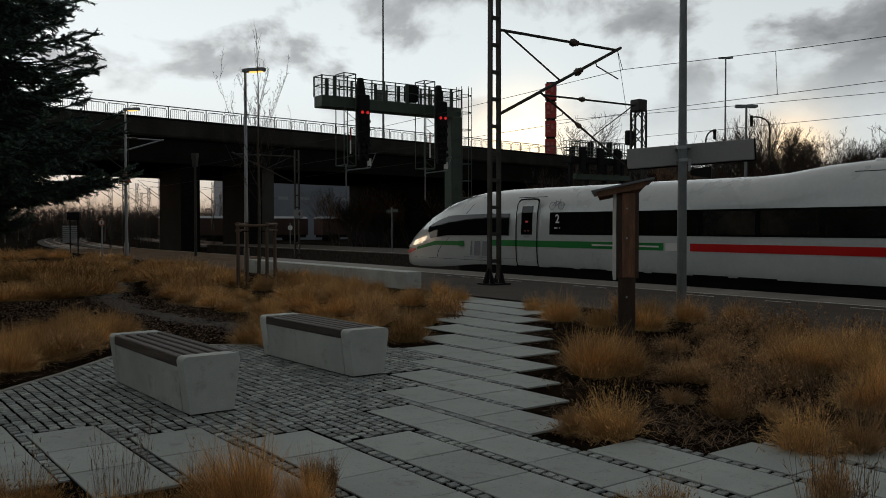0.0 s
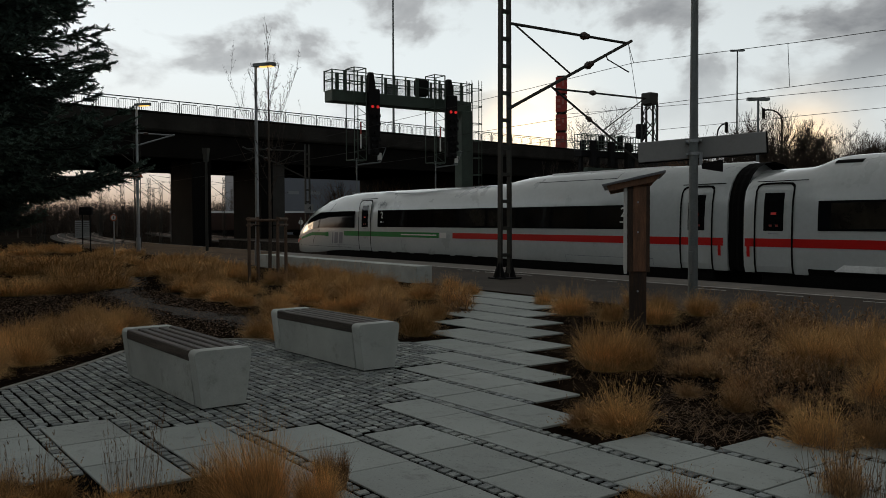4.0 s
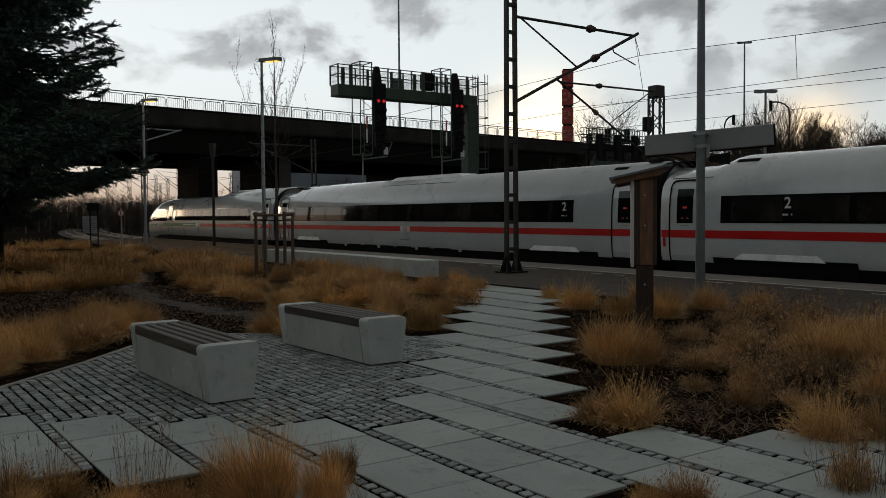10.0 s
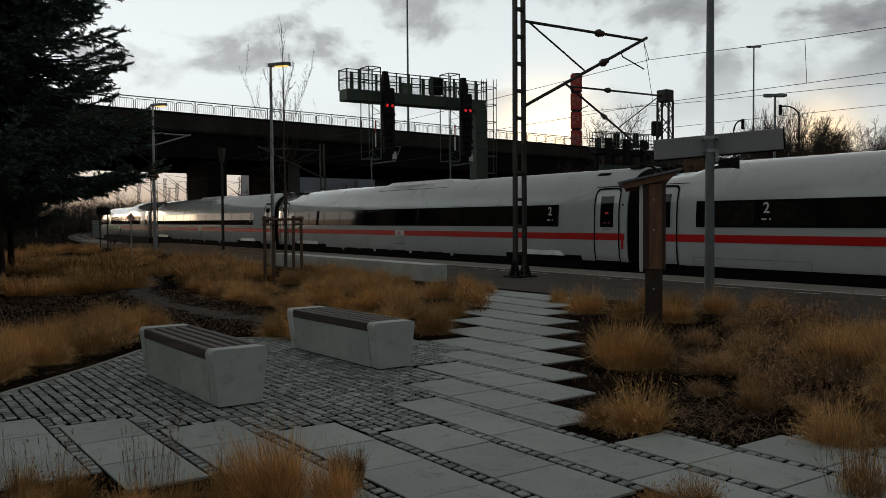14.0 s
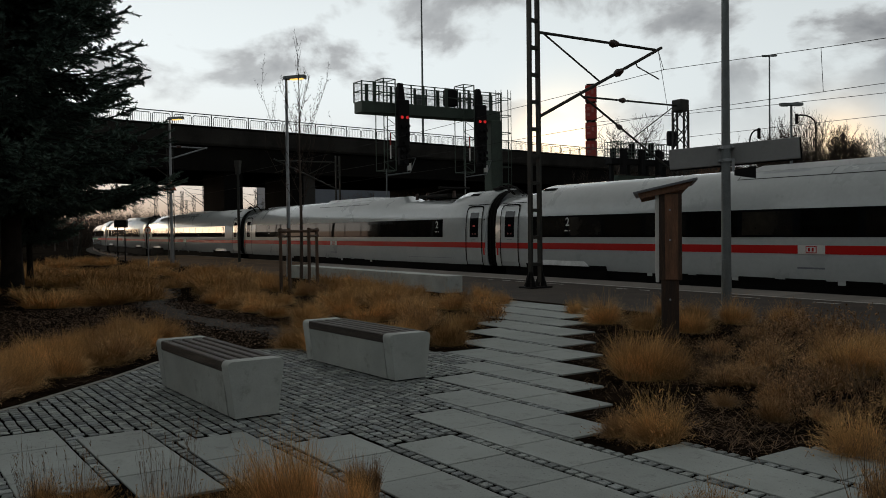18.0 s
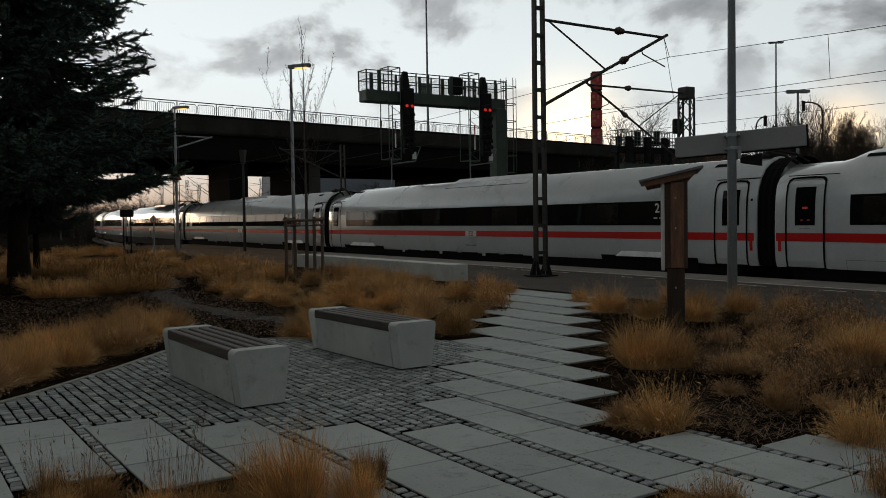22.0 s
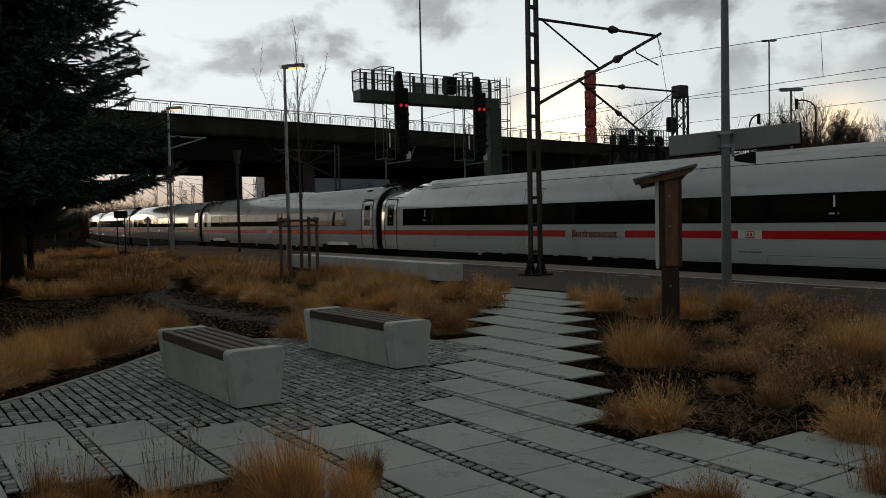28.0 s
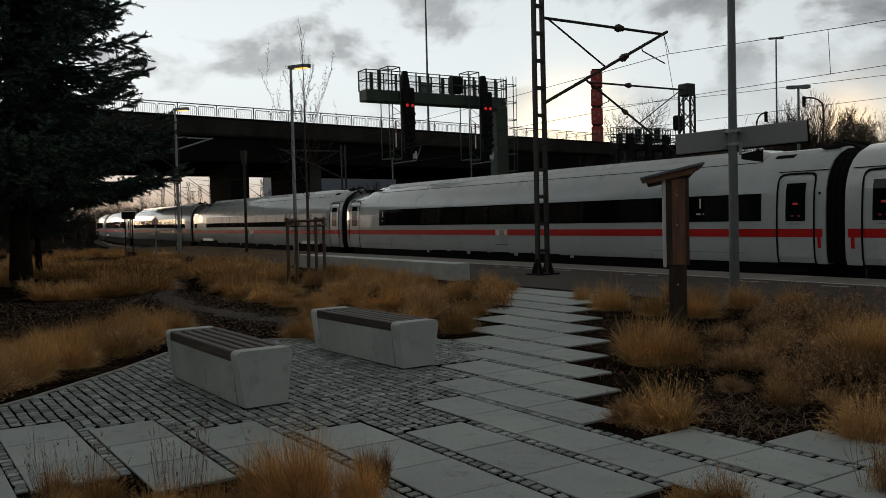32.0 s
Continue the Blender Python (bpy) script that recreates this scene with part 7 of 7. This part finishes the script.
for k in range(62):
    f, off = (k % 31) / 30 * 1.12 - 0.12, (0.78 if k < 31 else 1.45) + rng.uniform(-0.15, 0.35)
    x, y = -9.55 - 4.4 * f - 0.62 * off + rng.uniform(-0.1, 0.1), 1.12 + 3.5 * f - 0.78 * off + rng.uniform(-0.1, 0.1)
    clump(DOME if rng.random() < 0.85 else TUFT, x, y, rng.uniform(0.36, 0.50), rng.uniform(0.60, 0.86))
for _ in range(36):
    x = rng.uniform(-25, -13)
    y = 10.3 + (x + 14) * -0.02 + rng.uniform(-3.0, 2.4)
    q = Vector((x, y, 0))
    if in_slab(q.dot(U), q.dot(V), 0.3) or abs(y - 5.6) < 0.85:
        continue
    clump(DOME if rng.random() < 0.8 else TUFT, x, y, rng.uniform(0.34, 0.54), rng.uniform(0.7, 1.1))
for x, y, h, w in BACK:
    clump(FAR, x, y, h, w, label="low golden dry grass clump in the field")
for x, y, h, w in ((-3.0, 5.1, 0.58, 0.5), (-2.86, 5.2, 0.52, 0.5)):
    clump(STALK, x, y, h, w, "stalk_clump", "tall pale wispy stalks beside the slabs")
clump(TUFT, -2.95, 5.15, 0.36, 0.36, label="short pale wispy grass clump beside the slabs")
for _ in range(60):
    x, y = rng.uniform(-9.0, -3.0), rng.uniform(7.4, 12.6)
    clump(STALK, x, y, rng.uniform(0.26, 0.44), rng.uniform(0.35, 0.7), "stalk_clump", "thin brown weed stalks in the dark bed")
for x, y, h, w in ((-5.3, 1.45, 0.70, 0.30), (-5.75, 0.95, 0.50, 0.35), (-6.0, 0.75, 0.54, 0.30), (-5.42, 1.36, 0.62, 0.22), (-4.45, 2.45, 0.32, 0.16), (-21.0, 6.5, 0.5, 0.5)):
    clump(STALK, x, y, h, w, "stalk_clump", "thin dark dead stalks with seed heads")
# the field thins out towards the tracks
for _ in range(100):
    x = rng.uniform(-62, -26)
    y = rng.uniform(1.0, 13.2) if x > -45 else rng.uniform(-4, 13.0)
    if abs(y - 6.3) < 0.8 and x > -29:
        continue
    s = rng.uniform(0.5, 0.85)
    clump(FAR, x, y, s * rng.uniform(0.55, 0.75), s * rng.uniform(1.5, 2.4), label="low golden dry grass clump in the field")
for _ in range(30):
    x, y = rng.uniform(-6.5, 2.0), rng.uniform(10.3, 13.0)
    k = rng.uniform(0.8, 1.15)
    clump(TUFT if rng.random() < 0.5 else DOME, x, y, 0.42 * k, 0.85 * k, label="golden dry grass clump beside the platform")
# flattened straw on the bare soil
for x, y, n in ((-4.55, 5.85, 90), (-5.1, 6.1, 70), (-4.9, 6.5, 50), (-4.2, 6.4, 60), (-6.9, 6.6, 40), (-9.3, 9.7, 50)):
    st = Geo()
    for _ in range(n):
        q = Vector((x + rng.gauss(0, 0.22), y + rng.gauss(0, 0.16), -0.010))
        a, l = rng.gauss(0.5, 1.1), rng.uniform(0.06, 0.26)
        d = Vector((math.cos(a), math.sin(a), 0))
        w = Vector((-d.y, d.x, 0)) * rng.uniform(0.0015, 0.0035)
        top = rng.uniform(0.015, 0.07)
        st.add([q - w, q + w, q + d * l * 0.5 + w + Vector((0, 0, top)), q + d * l * 0.5 - w + Vector((0, 0, top)), q + d * l + w * 0.4, q + d * l - w * 0.4], [(0, 1, 2, 3), (3, 2, 4, 5)])
    solid("straw", st, M_STRAW, "flattened pale straw on bare soil", "straw", kind="stuff")

# gravel path through the beds
gp = Geo()
mid = [(-12.5, 5.6), (-13.4, 5.85), (-14.6, 5.75), (-15.8, 5.45), (-18.2, 5.2), (-21.2, 5.5), (-23.2, 5.95), (-25.0, 6.6), (-28, 7.4), (-31, 8.5), (-36, 10.6)]
edge = []
for (x0, y0), (x1, y1) in zip(mid[:-1], mid[1:]):
    for j in range(10):
        f = j / 10
        edge.append((x0 + (x1 - x0) * f, y0 + (y1 - y0) * f, 0.28 + rng.uniform(-0.15, 0.13), 0.28 + rng.uniform(-0.15, 0.13)))
for (x0, y0, a0, b0), (x1, y1, a1, b1) in zip(edge[:-1], edge[1:]):
    gp.add([(x0, y0 - a0, -0.007), (x0, y0 + b0, -0.007), (x1, y1 + b1, -0.007), (x1, y1 - a1, -0.007)], [(3, 2, 1, 0)])
solid("gravel_path", gp, M_GRAVEL, "narrow grey gravel path between the grass beds", "path", kind="structure")
stones = Geo()
for _ in range(2600):
    k = rng.randrange(len(mid) - 3)
    f = rng.random()
    x = mid[k][0] + (mid[k + 1][0] - mid[k][0]) * f
    y = mid[k][1] + (mid[k + 1][1] - mid[k][1]) * f + rng.uniform(-0.55, 0.55)
    s = rng.uniform(0.008, 0.020)
    stones.add([(x - s, y, -0.012), (x + s, y - s * 0.6, -0.012), (x + s * 0.2, y + s, -0.012), (x, y, -0.012 + s * 1.3)], [(0, 1, 3), (1, 2, 3), (2, 0, 3)])
solid("gravel", stones, M_STONE, "loose grey gravel stones", "gravel", kind="stuff")

# litter and clods on the soil
lit, clods = Geo(), Geo()
for _ in range(19000):
    bed = rng.random()
    if bed < 0.55:
        y = 5.0 + 7.8 * rng.random() ** 1.5
        x = rng.uniform(-4.0 - 0.75 * y, -1.0)
    else:
        x, y = rng.uniform(-24, -10.2), rng.uniform(0.5, 12.0)
    p = Vector((x, y, 0))
    if in_slab(p.dot(U), p.dot(V), 0.06) or (p.dot(U) < plaza_left(p.dot(V)) + 0.05 and p.dot(U) > 6):
        continue
    a, l = rng.uniform(0, 6.28), rng.uniform(0.03, 0.12) * rng.choice((1, 1, 1.6, 2.6))
    d = Vector((math.cos(a), math.sin(a), rng.uniform(-0.02, 0.22)))
    n = Vector((-d.y, d.x, 0)) * rng.uniform(0.0012, 0.0045)
    b = Vector((x, y, -0.010 + rng.uniform(0, 0.01)))
    lit.add([b - n, b + n, b + d * l + n * 0.5, b + d * l - n * 0.5], [(0, 1, 2, 3)])
    if rng.random() < 0.6:
        s = rng.uniform(0.006, 0.022)
        c = Vector((x + rng.uniform(-0.1, 0.1), y + rng.uniform(-0.1, 0.1), -0.014))
        clods.add([c + Vector((-s, 0, 0)), c + Vector((s * 0.8, -s * 0.7, 0)), c + Vector((s * 0.3, s, 0)), c + Vector((rng.uniform(-s, s) * 0.4, 0, s * 0.6))], [(0, 1, 3), (1, 2, 3), (2, 0, 3)])
for _ in range(15000):
    x, y = rng.uniform(-22.0, -12.5), rng.uniform(-1.5, 6.4)
    p = Vector((x, y, 0))
    if p.dot(U) < plaza_left(min(7.1, max(0.25, p.dot(V)))) + 0.1:
        continue
    a, l = rng.uniform(0, 6.28), rng.uniform(0.02, 0.055)
    d, n = Vector((math.cos(a), math.sin(a), rng.uniform(-0.2, 0.5))) * l, Vector((-math.sin(a), math.cos(a), rng.uniform(-0.3, 0.3))) * l * rng.uniform(0.25, 0.5)
    b = Vector((x, y, rng.uniform(0.0, 0.04)))
    lit.add([b - d * 0.5, b + n, b + d * 0.5, b - n], [(0, 1, 2), (0, 2, 3)])
solid("dry_litter", lit, M_LITTER, "scattered dry stems and leaf litter on soil", "litter", kind="stuff")
solid("soil_clods", clods, M_SOIL, "small dark clods of earth", "soil", kind="stuff")

# ---- beyond the bridge ----
hall = thing("industrial_hall", "long low pale industrial hall beyond the tracks", "building", pose(-162, 84, -1.0, 0, 0, 0))
part("wall", Geo().box((0, 0, 6.5), (14, 40, 13.0), 0.05), M_HALL, hall)
part("roof", Geo().box((0, 0, 13.2), (14.6, 40.6, 0.4), 0.05), M_ROOFGREY, hall)
for k in range(7):
    part("window", Geo().box((7.02, -16 + k * 4.6, 8.2), (0.08, 2.2, 0.6)), M_ROOFGREY, hall)
for k in range(5):
    p, h = Vector((-140 + 2.0 * k, 50 + 13.0 * k, -0.9)), 0
    wg = thing("freight_wagon", "rust-red covered freight wagon on a far siding", "wagon", Matrix.Translation(p) @ pose(0, 0, 0, 0, 0, 8), "freight wagons")
    part("body", Geo().box((0, 0, 2.5), (2.7, 12.2, 2.9), 0.08), M_RUST, wg)
    part("roof", Geo().loft([[(x, y, z) for x, z in ((-1.4, 3.95), (1.4, 3.95), (0.7, 4.3), (-0.7, 4.3))] for y in (-6.1, 6.1)]), M_ROOFGREY, wg)
    part("underframe", Geo().box((0, 0, 0.85), (2.2, 11.6, 0.45)), M_UNDER, wg)
    for yy in (-4.2, -2.6, 2.6, 4.2):
        part("wheel", Geo().tube((-0.9, yy, 0.45), (0.9, yy, 0.45), 0.45, 0.45, 12), M_UNDER, wg)
ss = thing("sleeper_stack", "stack of pale concrete sleepers beside the sidings", "stack", pose(-149.5, 32.4, -1.0, 0, 0, 78))
for k in range(9):
    for j in range(2):
        part("sleeper", Geo().box((0, j * 0.5 - 0.25, 0.16 + 0.32 * k), (2.4, 0.30, 0.22), 0.02), M_SIGN, ss)
bx = thing("trackside_cabinet", "dark equipment box raised on two posts beside the track", "cabinet", pose(-52.08, 11.48, 0, 0, 0, 55))
part("body", Geo().box((0, 0, 2.33), (0.72, 0.30, 0.44), 0.03), M_BLACK, bx)
for dx in (-0.22, 0.22):
    part("post", Geo().box((dx, 0, 1.06), (0.06, 0.06, 2.16), 0.01), M_BLACK, bx)

# ---- unseen woods, and blocks added to darken reflections, behind and beside the camera ----
def side_wood(name, x0, x1, y0, y1, n, h, label):
    r = random.Random(77)
    g = Geo()
    for _ in range(n):
        p = Vector((r.uniform(x0, x1), r.uniform(y0, y1), -0.1))
        q = p + Vector((r.gauss(0, 0.6), r.gauss(0, 0.6), h * r.uniform(0.6, 1.1)))
        g.tube(p, q, 0.16, 0.04, 4, False)
        for _ in range(16):
            s = p.lerp(q, r.uniform(0.15, 0.98))
            g.tube(s, s + Vector((r.gauss(0, 1.1), r.gauss(0, 1.1), r.uniform(0.3, 1.8))), 0.06, 0.02, 3, False)
    solid(name, g, M_TWIG, label, "woodland", kind="stuff")


side_wood("side_wood", -84, -18, -15, -4.5, 620, 12.0, "leafless trees along the side of the square")
side_wood("side_wood", -14, 60, -26, -16, 260, 11.0, "leafless trees behind the square")
# added out of view: keeps bright sky out of the train's window reflections
hs = thing("station_house", "plain dark brick block added unseen behind the trees to darken reflections", "building", pose(-32.0, -27.0, -0.1))
part("wall", Geo().box((0, 0, 4.6), (80, 9, 9.2), 0.03), M_RUST, hs)
part("roof", Geo().loft([[(x, y, z) for y, z in ((-5, 9.1), (5, 9.1), (0.2, 12.6), (-0.2, 12.6))] for x in (-40.5, 40.5)]), M_ROOFGREY, hs)
for k in range(20):
    for z in (2.4, 6.0):
        part("window", Geo().box((-38 + k * 4.0, 4.52, z), (1.2, 0.08, 1.6), 0.02), M_GLASS, hs)

# second added block; its far end sets where the window reflections turn bright
gh = thing("goods_shed", "long plain dark brick block added unseen to darken train window reflections", "building", pose(-93.5, -24.0, -0.9))
part("wall", Geo().box((0, 0, 4.4), (41, 9, 8.8), 0.03), M_RUST, gh)
part("roof", Geo().loft([[(x, y, z) for y, z in ((-5, 8.7), (5, 8.7), (0.2, 11.4), (-0.2, 11.4))] for x in (-21, 21)]), M_ROOFGREY, gh)

build_paving()
motions()
